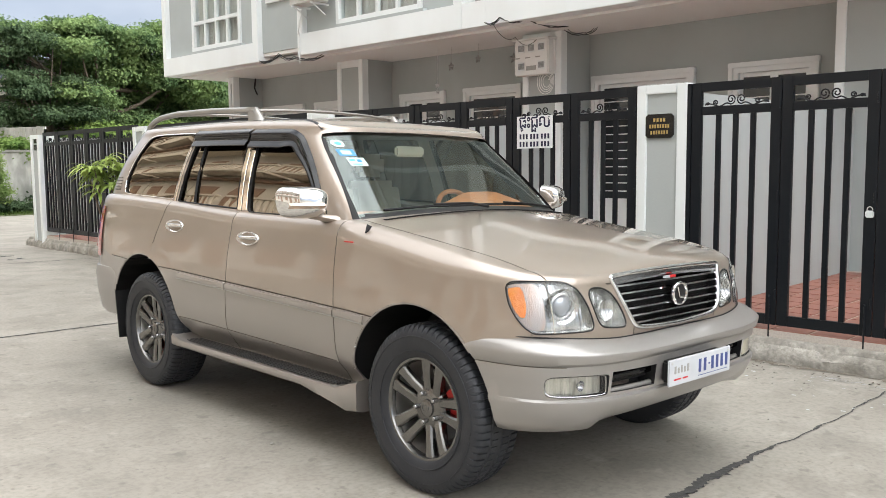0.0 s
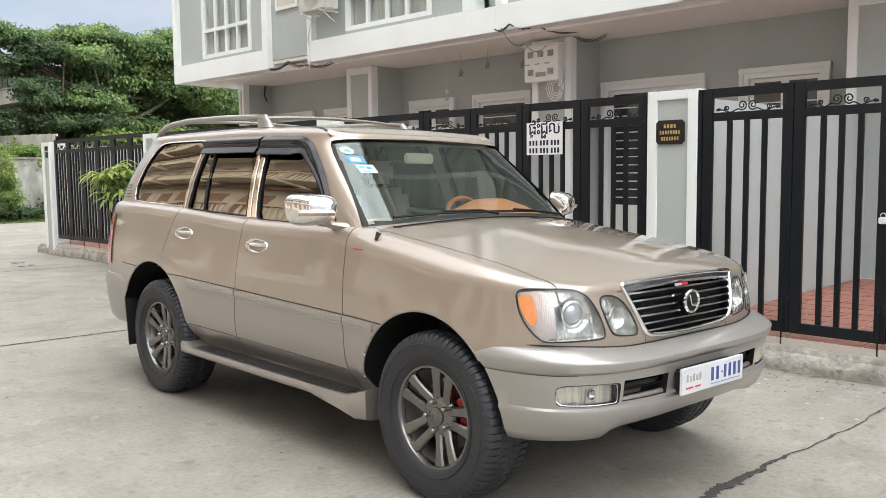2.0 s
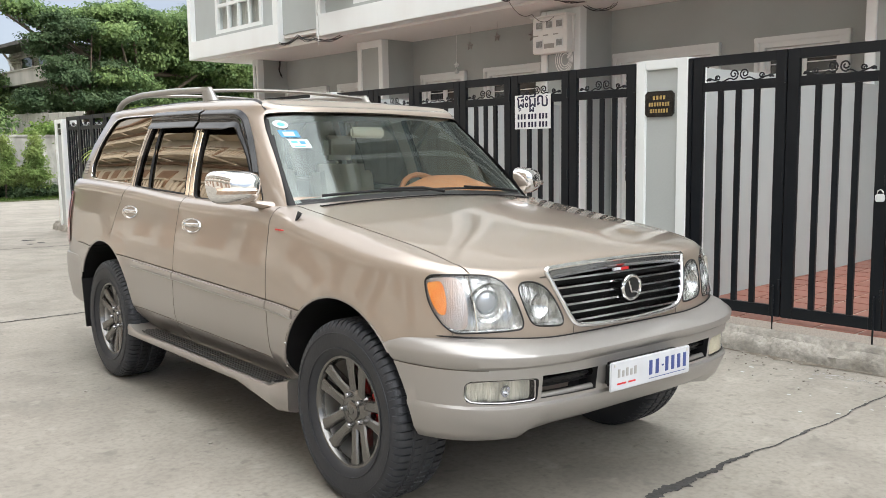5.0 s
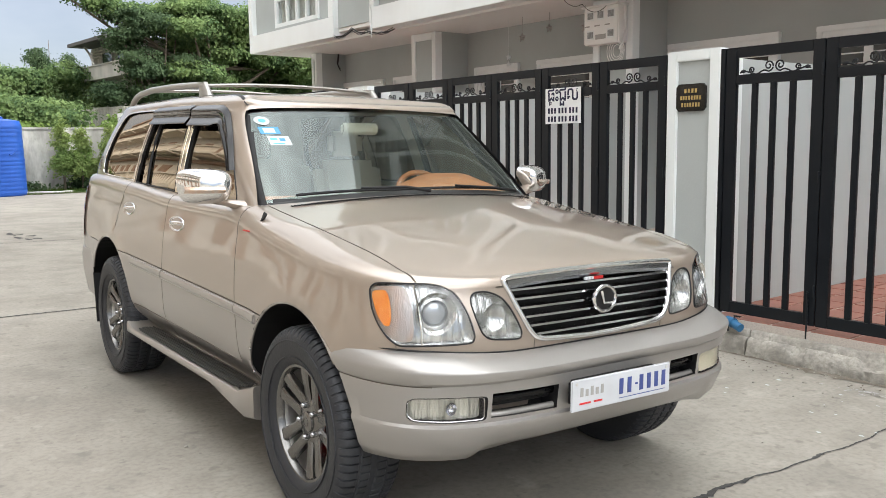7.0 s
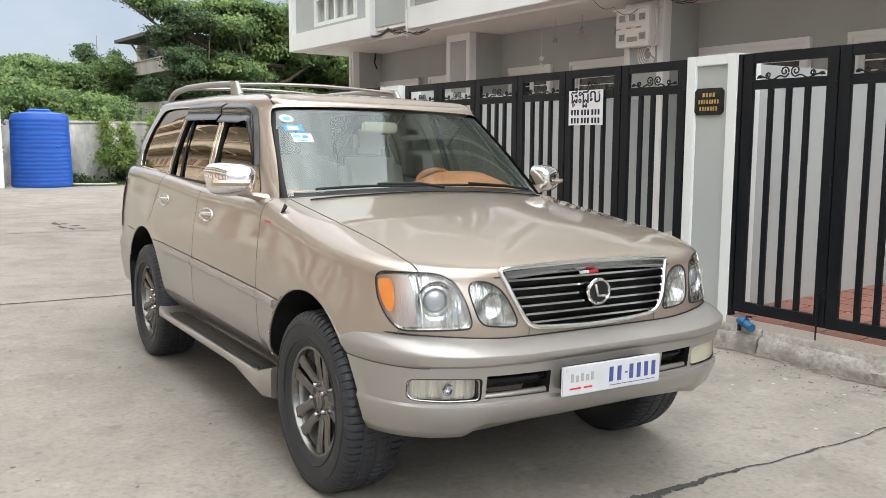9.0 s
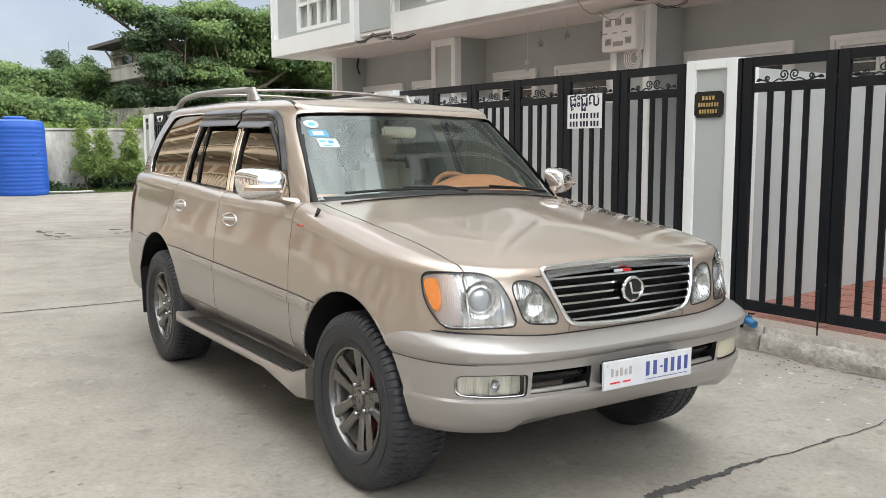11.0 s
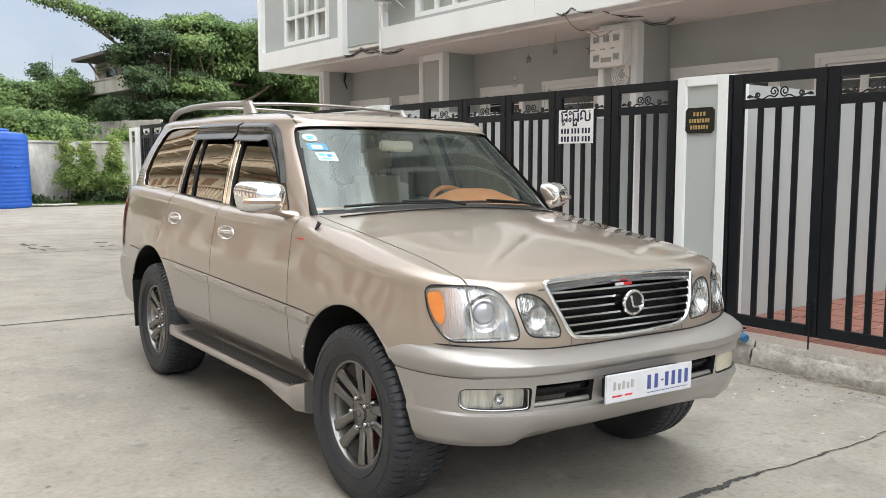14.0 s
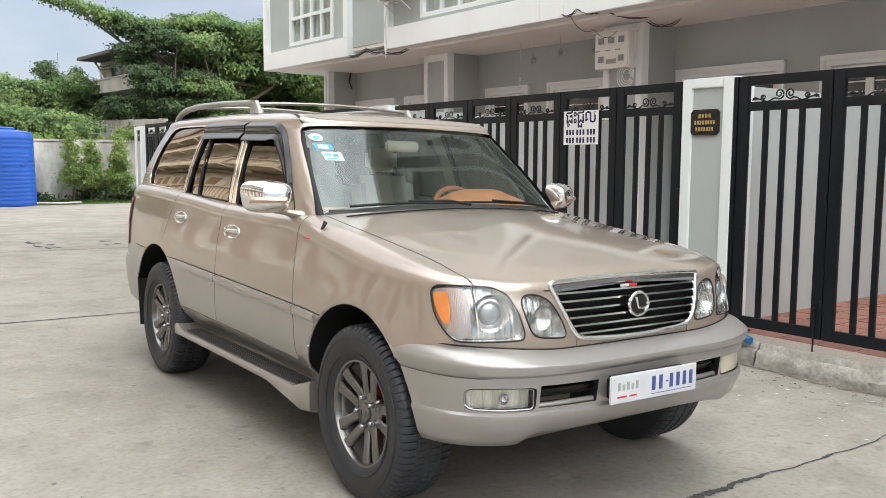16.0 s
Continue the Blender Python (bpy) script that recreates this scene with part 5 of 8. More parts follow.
def front_bumper():
    bm, rings = loft(bumper_rows(BUMP_Z, BUMP_W, BUMP_F, 4.1, 0.06))
    bm.faces.new(rings[0][::-1])
    bm.faces.new(rings[-1])
    # the valance is cut higher between the two outer lips
    for v in bm.verts:
        if v.co.y < -0.3:
            v.co.z += 0.036 * (1 - smoothstep((abs(v.co.x) - 0.56) / 0.10)) * smoothstep((0.50 - v.co.z) / 0.10)
    for v in bm.verts:
        if v.co.y < -0.3:
            v.co.z += (bumper_top(v.co.x) - 0.788) * smoothstep((v.co.z - 0.705) / 0.08)
    cut = [wheel_well(s, 0.055, 0.493) for s in (1, -1)]
    deep = lambda d: (lambda x, z: bumper_y(x, 0.6) + d)
    for out, d in ((FOG_FAR, 0.05), (flip_x(FOG), 0.05), (INTAKE_FAR, 0.09), (flip_x(INTAKE), 0.09)):
        cut.append(prism_y(out, deep(d), 2))
    bm = boolean(bm, cut, BODY_MATS)
    for s in (1, -1):
        groove(bm, (0, 0, 0.69), (0, 0, 1), lambda c: c.x * s > 0.80 and c.y > -0.74 and 0.6 < c.z < 0.75, 0.0018, 0.004)
    for f in bm.faces:
        if f.material_index == 0:
            f.material_index = 4
    bum = part("front_bumper", bm, BUMPER_MATS, car, "silver-beige painted bumper", smooth=True, angle=40)
    for s in (1, -1):
        sgn = (lambda o: o) if s > 0 else flip_x
        mid, base = (0.693, FOG_FAR) if s > 0 else (0.743, FOG)
        o = sgn([(mid + (x - mid) * 0.95, 0.605 + (z - 0.605) * 0.9) for x, z in base])
        fl = part("fog_lamp", fog_sheet(o, 0.038 if s < 0 else 0.012), M_FOG_LENS if s < 0 else M_FOG_PALE, bum, "clear rectangular fog lamp" if s < 0 else "pale yellow fog lamp", smooth=True)
        lens = part("lens", fog_sheet(o, 0.008), M_LENS, fl, smooth=True)
        lens.visible_shadow = False
        bm = bmesh.new()
        tube(bm, [(x, bumper_y(x, 0.6) + 0.008, z) for x, z in o], 0.003, 6, closed=True)
        part("surround", bm, M_BROW, fl)
        bm = bmesh.new()
        lathe(bm, [(0.001, -0.010), (0.011, -0.008), (0.019, 0.0), (0.023, 0.010)], 20)
        bm.transform(Matrix.Translation((s * (mid - 0.008), bumper_y(mid - 0.008, 0.6) + 0.026, 0.605)) @ Matrix.Rotation(radians(90), 4, 'X'))
        if s < 0:
            part("bulb_bowl", bm, M_BROW, fl, smooth=True)
    bm = bmesh.new()
    tube(bm, [(x * (1 - 0.016 * smoothstep((abs(x) - 0.80) / 0.12)), front_y(x, 0.8) - 0.001, bumper_top(x) + 0.001) for x in np.linspace(-0.945, 0.945, 80)], 0.0034, 6)
    part("seam", bm, M_PLASTIC, bum, "black gap between bumper and body")
    for s in (1, -1):
        end = 0.500 if s > 0 else 0.602
        for z, r, d, mat in ((0.628, 0.021, 0.040, M_GLOSS_BLACK), (0.602, 0.009, 0.055, M_PLASTIC), (0.566, 0.013, 0.030, M_PAINT_BUMP)):
            bm = bmesh.new()
            tube(bm, [(s * x, bumper_y(x, 0.6) + d, z) for x in np.linspace(0.312, end, 8)], r, 10)
            part("intake_slat", bm, mat, bum, smooth=True)
        # the short seams between the wing, the lamp panel and the grille panel
        for xa, z1 in ((0.862, 0.826), (0.352, 0.808)):
            bm = bmesh.new()
            tube(bm, [(s * xa, front_y(xa, z) - 0.0005, z) for z in np.linspace(bumper_top(xa), z1, 4)], 0.0018, 5)
            part("panel_seam", bm, M_GAP, car)
    return bum


front_bumper()


def rear_bumper():
    rows = []
    for z, w, f in zip([0.41, 0.45, 0.60, 0.72, 0.78, 0.80, 0.805], [0.90, 0.93, 0.952, 0.958, 0.95, 0.93, 0.88], [3.94, 3.99, 4.03, 4.045, 4.035, 4.0, 3.9]):
        row = [(0.0, 2.9, z), (w - 0.02, 2.9, z), (w, 3.0, z)]
        for k in range(33):
            a = math.pi / 2 * (1 - k / 32)
            row.append((w * math.sin(a) ** (2 / 4.4) if k < 32 else 0.0, 3.55 + (f - 3.55) * max(0.0, math.cos(a)) ** (2 / 4.4), z))
        rows.append(row)
    bm, rings = loft(rows)
    bm.faces.new(rings[0][::-1])
    bm.faces.new(rings[-1])
    bm = boolean(bm, [wheel_well(s, 2.955, 0.528) for s in (1, -1)], BODY_MATS)
    for f in bm.faces:
        if f.material_index == 0:
            f.material_index = 4
    part("rear_bumper", bm, BUMPER_MATS, car, "silver-beige painted bumper", smooth=True, angle=30)


rear_bumper()


# ---- greenhouse ----
SCREEN = 6.5  # how square the cabin is at the windscreen's corners


def cabin_point(k, v, off=0.0):
    """Sample k of the cabin's outline at height v (0 at the belt, 1 at the roof's edge), off metres inwards."""
    w = 0.872 + (0.705 - 0.872) * v + 0.022 * math.sin(math.pi * v)
    yF, ys = 0.555 + 0.545 * v - 0.01 * math.sin(math.pi * v), 1.0 + 0.55 * v
    yR, ye = 3.93 - 0.26 * max(v, 0.0) ** 1.6, 3.50 - 0.2 * v
    x, y = half_outline(k, lambda yy: w * interp(yy, [0.5, 1.2, 2.6, 4.0], [1.0, 1.0, 0.995, 0.97]), yF, ys, SCREEN, yR, ye, 4.4)
    if off:
        x0, y0 = half_outline(max(0, k - 1), lambda yy: w, yF, ys, SCREEN, yR, ye, 4.4)
        x1, y1 = half_outline(min(NK, k + 1), lambda yy: w, yF, ys, SCREEN, yR, ye, 4.4)
        tx, ty = x1 - x0, y1 - y0
        if k in (0, NK):
            tx, ty = (1, 0) if k == 0 else (-1, 0)
        ln = math.hypot(tx, ty) or 1
        x, y = max(0.0, x - ty / ln * off) if 0 < k < NK else 0.0, y + tx / ln * off
    yb = min(max(y, 0.6), 3.9)
    zb = interp(yb, [0.6, 1.7, 2.5, 3.4, 4.0], [1.225, 1.235, 1.275, 1.305, 1.31])
    zt = interp(y, [1.0, 1.6, 2.4, 3.3, 3.7], [1.735, 1.765, 1.785, 1.785, 1.77])
    return x, y, zb + (zt - zb) * v


def cabin_rows(off):
    rows = [[cabin_point(k, v, off) for k in range(NK + 1)] for v in np.linspace(0, 1, 13)]
    top = rows[-1]
    for i in range(1, 7):
        a = math.pi / 2 * i / 6
        row = []
        for k in range(NK + 1):
            x, y, z = top[k]
            p, q = top[max(0, k - 1)], top[min(NK, k + 1)]
            tx, ty = q[0] - p[0], q[1] - p[1]
            if k in (0, NK):
                tx, ty = (1, 0) if k == 0 else (-1, 0)
            ln = math.hypot(tx, ty) or 1
            front = smoothstep((1.25 - y) / 0.15)
            fi, fh = 0.10 * (1 - front) + 0.05 * front, 0.055 * (1 - front) + 0.03 * front
            fi, fh = fi - off * 0.8, fh - off * 0.6
            d = fi * (1 - math.cos(a))
            row.append((max(0.0, x - ty / ln * d) if 0 < k < NK else 0.0, y + tx / ln * d, z + fh * math.sin(a)))
        rows.append(row)
    return rows


FRONT_DOOR_WIN = rounded([(0.845, 1.255), (1.00, 1.445), (1.16, 1.60), (1.32, 1.712), (1.44, 1.730), (1.69, 1.740), (1.742, 1.730), (1.680, 1.272), (1.63, 1.255), (0.95, 1.255)])
REAR_DOOR_WIN = rounded([(1.796, 1.275), (1.803, 1.315), (1.850, 1.70), (1.856, 1.738), (1.90, 1.748), (2.46, 1.762), (2.512, 1.752), (2.566, 1.34), (2.575, 1.303), (2.53, 1.30), (1.86, 1.277)])
QUARTER_WIN = rounded([(2.643, 1.315), (2.638, 1.355), (2.582, 1.72), (2.578, 1.760), (2.63, 1.768), (3.18, 1.772), (3.31, 1.750), (3.41, 1.62), (3.485, 1.45), (3.47, 1.352), (3.40, 1.337), (2.69, 1.317)])


def cabin():
    bm, rings = loft(cabin_rows(0.0))
    roof = lambda x, y, zr, s, xr: zr + 0.022 * (1 - abs(s) ** 2) * smoothstep((y - 1.1) / 0.4)
    cap(bm, rings[-1], roof, 20)
    inner = bmesh.new()
    bm2, rings2 = loft(cabin_rows(0.042))
    cap(bm2, rings2[-1], lambda x, y, zr, s, xr: zr + 0.018 * (1 - abs(s) ** 2) * smoothstep((y - 1.1) / 0.4), 20)
    me = bpy.data.meshes.new("tmp")
    for f in bm2.faces:
        f.material_index = 5
    n_ring = len(rings[0])
    bm2.verts.index_update()
    low = [v.index for v in rings2[0]]
    bm2.to_mesh(me)
    bm2.free()
    count = len(bm.verts)
    bm.from_mesh(me)
    bpy.data.meshes.remove(me)
    bm.verts.ensure_lookup_table()
    low = [bm.verts[count + i] for i in low]
    for i in range(n_ring):
        bm.faces.new((rings[0][i], rings[0][(i + 1) % n_ring], low[(i + 1) % n_ring], low[i]))
    cut = [prism_x(o, -1.2, 1.2, 2) for o in (FRONT_DOOR_WIN, REAR_DOOR_WIN, QUARTER_WIN)]
    ws = rounded([(-0.862, 1.20), (-0.838, 1.24), (-0.704, 1.712), (-0.64, 1.730), (0.0, 1.746), (0.64, 1.730), (0.704, 1.712), (0.838, 1.24), (0.862, 1.20), (0.6, 1.15), (-0.6, 1.15)])
    w = bmesh.new()
    a = [w.verts.new((x, 0.2, z)) for x, z in ws]
    b = [w.verts.new((x, 1.32, z)) for x, z in ws]
    for i in range(len(a)):
        w.faces.new((a[i], a[(i + 1) % len(a)], b[(i + 1) % len(a)], b[i]))
    w.faces.new(a)
    w.faces.new(b)
    for f in w.faces:
        f.material_index = 2
    cut.append(w)
    rw = prism_y(rounded([(-0.66, 1.36), (-0.56, 1.70), (0.56, 1.70), (0.66, 1.36)]), lambda x, z: 4.2, 2, front=3.45)
    cut.append(rw)
    bm = boolean(bm, cut, BODY_MATS)
    part("cabin", bm, BODY_MATS, car, "champagne painted roof and pillars", smooth=True, angle=30)


cabin()


def pane(name, ks, vs, off, side, mats, label, band=0, parent=None, edge=None):
    """A sheet of the cabin's skin between outline samples ks and heights vs; band marks its border with the second material."""
    bm = bmesh.new()
    rows = []
    for v in vs:
        row = []
        for k in ks:
            x, y, z = cabin_point(abs(k), v, off)
            row.append(bm.verts.new(((-x if k >= 0 else x) * side, y, z)))
        rows.append(row)
    nr, nc = len(rows), len(rows[0])
    for j in range(nr - 1):
        for i in range(nc - 1):
            f = bm.faces.new((rows[j][i], rows[j][i + 1], rows[j + 1][i + 1], rows[j + 1][i]))
            if edge and edge(f.calc_center_median()):
                f.material_index = 1
    mid = sum((v.co for v in bm.verts), Vector()) / len(bm.verts)
    outward(bm, mid - Vector((0, 2.2, 1.2)))
    ob = part(name, bm, mats, parent or car, label, smooth=True, angle=60)
    ob.visible_shadow = False
    return ob


def glazing():
    kw = [-k for k in range(29, 0, -1)] + list(range(0, 30))
    pane("windscreen", kw, np.linspace(-0.02, 0.99, 25), 0.020, 1, [M_WINDSCREEN, M_PLASTIC], "clear greenish windscreen",
         edge=lambda c: abs(c.x) > 0.806 - 0.283 * (c.z - 1.24) or c.z < 1.268 + 0.015 * (1 - (c.x / 0.8) ** 2))
    span = [k for k in range(NF, NF + NS + 1)]
    for side in (1, -1):
        for nm, y0, y1 in (("front_door_glass", 0.80, 1.79), ("rear_door_glass", 1.79, 2.575), ("quarter_glass", 2.575, 3.6)):
            ks = [k for k in range(NF - 8, NK - 6) if y0 - 0.05 <= cabin_point(k, 0.4)[1] <= y1 + 0.02]
            pane(nm, ks, np.linspace(0.02, 0.96, 10), 0.016, side, [M_TINT], "dark tinted reflective glass")
        # fixed bar in the rear door window and bright edge of the quarter window
        bm = bmesh.new()
        for (ya, za), (yb, zb) in (((2.353, 1.29), (2.395, 1.755)),):
            pts = []
            for t in np.linspace(0, 1, 8):
                y, z = ya + (yb - ya) * t, za + (zb - za) * t
                pts.append((-side * (skin_x(y, z) - 0.008), y, z))
            tube(bm, pts, 0.009, 6)
        part("window_bar", bm, M_PLASTIC, car)
        for o, m in ((QUARTER_WIN, M_CHROME), (REAR_DOOR_WIN, M_PLASTIC), (FRONT_DOOR_WIN, M_PLASTIC)):
            bm = bmesh.new()
            tube(bm, [(-side * (skin_x(y, z) - 0.002), y, z) for y, z in o], 0.006 if m is M_PLASTIC else 0.0045, 6, closed=True)
            part("window_seal", bm, m, car, smooth=True)
    ks = [k for k in range(NK - 12, NK + 1)]
    pane("rear_glass", ks + [-k for k in range(NK - 1, NK - 13, -1)], np.linspace(0.06, 0.95, 8), 0.018, 1, [M_TINT], "dark tinted rear glass")


def skin_x(y, z):
    """Half width of the cabin's outer skin at (y, z) on its side."""
    lo = interp(y, [0.6, 1.7, 2.5, 3.4, 4.0], [1.225, 1.235, 1.275, 1.305, 1.31])
    hi = interp(y, [1.0, 1.6, 2.4, 3.3, 3.7], [1.735, 1.765, 1.785, 1.785, 1.77])
    v = (z - lo) / (hi - lo)
    w = 0.872 + (0.705 - 0.872) * v + 0.022 * math.sin(math.pi * min(1, max(0, v)))
    w *= interp(y, [0.5, 1.2, 2.6, 4.0], [1.0, 1.0, 0.995, 0.97])
    ys, yF, n = 1.0 + 0.55 * v, 0.555 + 0.545 * v, SCREEN
    if y < ys:
        w *= max(0.0, 1 - min(1.0, (ys - y) / (ys - yF)) ** n) ** (1 / n)
    ye, yR = 3.50 - 0.2 * v, 3.93 - 0.26 * max(v, 0.0) ** 1.6
    if y > ye:
        w *= max(0.0, 1 - min(1.0, (y - ye) / (yR - ye)) ** 4.4) ** (1 / 4.4)
    return w


glazing()


def pillar_gap(side, foot, top):
    """The dark gap between two door frames, up the middle of a painted pillar."""
    bm = bmesh.new()
    pts = []
    for t in np.linspace(0, 1, 10):
        y, z = foot + (top - foot) * t, 1.262 + (1.745 - 1.262) * t
        pts.append((-side * (skin_x(y, z) - 0.001), y, z))
    tube(bm, pts, 0.0045, 6)
    part("pillar_gap", bm, M_GAP, car, smooth=True)


def pillar_trim(side, front, back):
    """A bright trim strip up a door pillar, between two slanted edges (y at the foot, y at the top)."""
    bm = bmesh.new()
    rows = []
    for t in np.linspace(0, 1, 12):
        z = 1.270 + (1.735 - 1.270) * t
        ya, yb = front[0] + (front[1] - front[0]) * t, back[0] + (back[1] - back[0]) * t
        rows.append([bm.verts.new((-side * (skin_x(y, z) + d), y, z)) for y, d in ((ya, -0.004), (ya + 0.004, 0.003), (yb - 0.004, 0.003), (yb, -0.004))])
    for a, b in zip(rows, rows[1:]):
        for k in range(3):
            bm.faces.new((a[k], a[k + 1], b[k + 1], b[k]))
    outward(bm, (-side, 0, 0))
    part("pillar_trim", bm, M_TRIM, car, "bright pillar trim, the houses' gold reflection put into its colour", smooth=True)


for side in (1, -1):
    pillar_gap(side, 1.742, 1.800)
    pillar_gap(side, 2.610, 2.546)
    pillar_trim(side, (1.686, 1.748), (1.737, 1.795))
    pillar_trim(side, (1.748, 1.806), (1.792, 1.848))
    pillar_trim(side, (2.616, 2.552), (2.634, 2.570))


def visor(side, upper, lower, name):
    """A smoked rain guard that stands off the skin along the top of a door window."""
    bm = bmesh.new()
    rows = []
    for (ya, za), (yb, zb) in zip(upper, lower):
        row = []
        for t in np.linspace(0, 1, 15):
            y, z = ya + (yb - ya) * t, za + (zb - za) * t
            off = 0.004 + 0.024 * smoothstep(t / 0.20) - 0.013 * smoothstep((t - 0.18) / 0.42) + 0.011 * smoothstep((t - 0.62) / 0.34)
            row.append(bm.verts.new((-side * (skin_x(y, z) + off), y, z)))
        row.append(bm.verts.new((-side * (skin_x(yb, zb) + 0.018), yb, zb + 0.004)))
        rows.append(row)
    for a, b in zip(rows, rows[1:]):
        for k in range(15):
            bm.faces.new((a[k], a[k + 1], b[k + 1], b[k]))
    outward(bm, (-side, 0, 0))
    part(name, bm, M_GLOSS_BLACK, car, "glossy black smoked rain guard", smooth=True, angle=50)


for side in (1, -1):
    up, lo = [], []
    for t in np.linspace(0, 1, 26):
        y = 0.965 + (1.815 - 0.965) * t
        zu = interp(y, [0.965, 1.05, 1.16, 1.30, 1.42, 1.82], [1.412, 1.515, 1.620, 1.722, 1.754, 1.766])
        up.append((y, zu))
        w = 0.050 + 0.065 * smoothstep(t / 0.3)
        k = smoothstep((t - 0.15) / 0.45)
        lo.append((y + w * 0.95 * (1 - k), zu - w * (0.12 + 0.88 * k)))
    visor(side, up, lo, "rain_guard")
    up = [(y, 1.771 + 0.012 * (y - 1.8)) for y in np.linspace(1.84, 2.55, 12)]
    lo = [(y, 1.664 + 0.012 * (y - 1.8)) for y in np.linspace(1.85, 2.545, 12)]
    visor(side, up, lo, "rain_guard")

# ---- wheels ----


def wheel_meshes():
    """Meshes of one wheel about its own centre, outer face towards -x."""
    n = 288
    tyre = bmesh.new()
    prof = [(0.235, -0.105), (0.243, -0.118), (0.262, -0.131), (0.30, -0.142), (0.335, -0.143), (0.362, -0.139), (0.380, -0.131), (0.3925, -0.118), (0.3985, -0.100),
            (0.400, -0.072), (0.394, -0.066), (0.394, -0.060), (0.4005, -0.054), (0.401, -0.018), (0.394, -0.012), (0.394, 0.012), (0.401, 0.018), (0.4005, 0.054),
            (0.394, 0.060), (0.394, 0.066), (0.400, 0.072), (0.3985, 0.100), (0.3925, 0.118), (0.375, 0.134), (0.335, 0.143), (0.29, 0.140), (0.243, 0.118), (0.235, 0.105)]
    lathe(tyre, prof, n, 'x')
    tyre.verts.ensure_lookup_table()
    first = math.atan2(tyre.verts[0].co.z, tyre.verts[0].co.y)
    for i, (r, h) in enumerate(prof):
        for k in range(n):
            v = tyre.verts[i * n + k]
            cut = 0.0
            if k % 4 < 2 and r > 0.375:
                cut = 0.009 if abs(h) > 0.068 else 0.005 if r > 0.399 else 0.0
            # narrow grooves with steep sides between long blocks, staggered from rib to rib
            a = (k // 4 * 4 + (0.0, 0.85, 1.05, 3.8)[k % 4] + (1.3 if abs(h) < 0.057 else 0.0) + (0.9 if h > 0.057 else 0.0)) * 2 * math.pi / n + first
            v.co.y, v.co.z = (r - cut) * math.cos(a), (r - cut) * math.sin(a)
    for r0 in (0.278, 0.345):
        tube(tyre, [(-0.1385 - (0.004 if r0 > 0.3 else 0), r0 * math.cos(a), r0 * math.sin(a)) for a in np.linspace(0, 2 * math.pi, 60, endpoint=False)], 0.003, 6, closed=True)
    tyre_me = mesh_of(tyre, "tyre", M_RUBBER, True, 35)
    barrel = bmesh.new()
    lathe(barrel, [(0.241, -0.116), (0.246, -0.112), (0.243, -0.100), (0.226, -0.094), (0.215, -0.06), (0.213, 0.10), (0.235, 0.11)], 64, 'x')
    barrel_me = mesh_of(barrel, "wheel", M_RIM_LIP, True, 50)
    rim = bmesh.new()
    # five pairs of broad parallel spokes
    for i in range(5):
        a = 2 * math.pi * i / 5 + radians(8 + 36)
        c, s = math.cos(a), math.sin(a)
        for d in (-1, 1):
            rows = []
            for r, m, w, x, dep in ((0.045, 0.026, 0.026, -0.072, 0.05), (0.085, 0.031, 0.024, -0.080, 0.045), (0.13, 0.036, 0.0225, -0.090, 0.04), (0.185, 0.043, 0.026, -0.102, 0.03), (0.229, 0.050, 0.033, -0.108, 0.022)):
                rows.append([rim.verts.new((xx, r * c - (d * m + o) * s, r * s + (d * m + o) * c)) for xx, o in ((x + dep, -w), (x + 0.008, -w), (x, -w * 0.7), (x, w * 0.7), (x + 0.008, w), (x + dep, w))])
            for p, q in zip(rows, rows[1:]):
                for k in range(6):
                    rim.faces.new((p[k], p[(k + 1) % 6], q[(k + 1) % 6], q[k]))
            rim.faces.new(rows[0])
            rim.faces.new(rows[-1][::-1])
    lathe(rim, [(0.001, -0.082), (0.074, -0.081), (0.096, -0.074), (0.104, -0.062), (0.106, -0.02), (0.0, -0.02)], 40, 'x')
    lathe(rim, [(0.242, -0.1165), (0.232, -0.1155), (0.226, -0.104), (0.222, -0.085)], 64, 'x')
    bmesh.ops.recalc_face_normals(rim, faces=rim.faces)
    rim_me = mesh_of(rim, "rim", M_RIM, True, 28)
    capm = bmesh.new()
    lathe(capm, [(0.0005, -0.096), (0.030, -0.095), (0.041, -0.090), (0.045, -0.076)], 32, 'x')
    tube(capm, [(-0.096, 0.022 * math.cos(a), 0.017 * math.sin(a)) for a in np.linspace(0, 2 * math.pi, 20, endpoint=False)], 0.0022, 6, closed=True)
    cap_me = mesh_of(capm, "centre_cap", M_RIM, True)
    nut = bmesh.new()
    lathe(nut, [(0.0005, -0.102), (0.008, -0.101), (0.0125, -0.094), (0.013, -0.064)], 12, 'x')
    nut_me = mesh_of(nut, "wheel_nut", M_BROW, True)
    disc = bmesh.new()
    lathe(disc, [(0.06, -0.012), (0.168, -0.012), (0.168, 0.016), (0.06, 0.016)], 48, 'x')
    disc_me = mesh_of(disc, "brake_disc", M_DISC, True)
    cal = bmesh.new()
    rows = []
    for a in np.linspace(radians(-32), radians(32), 9):
        c, s = math.cos(a), math.sin(a)
        rows.append([cal.verts.new((x, r * c, r * s)) for x, r in ((-0.042, 0.115), (-0.048, 0.13), (-0.048, 0.18), (-0.035, 0.198), (0.04, 0.198), (0.04, 0.115))])
    for p, q in zip(rows, rows[1:]):
        for k in range(6):
            cal.faces.new((p[k], p[(k + 1) % 6], q[(k + 1) % 6], q[k]))
    cal.faces.new(rows[0])
    cal.faces.new(rows[-1][::-1])
    bmesh.ops.recalc_face_normals(cal, faces=cal.faces)
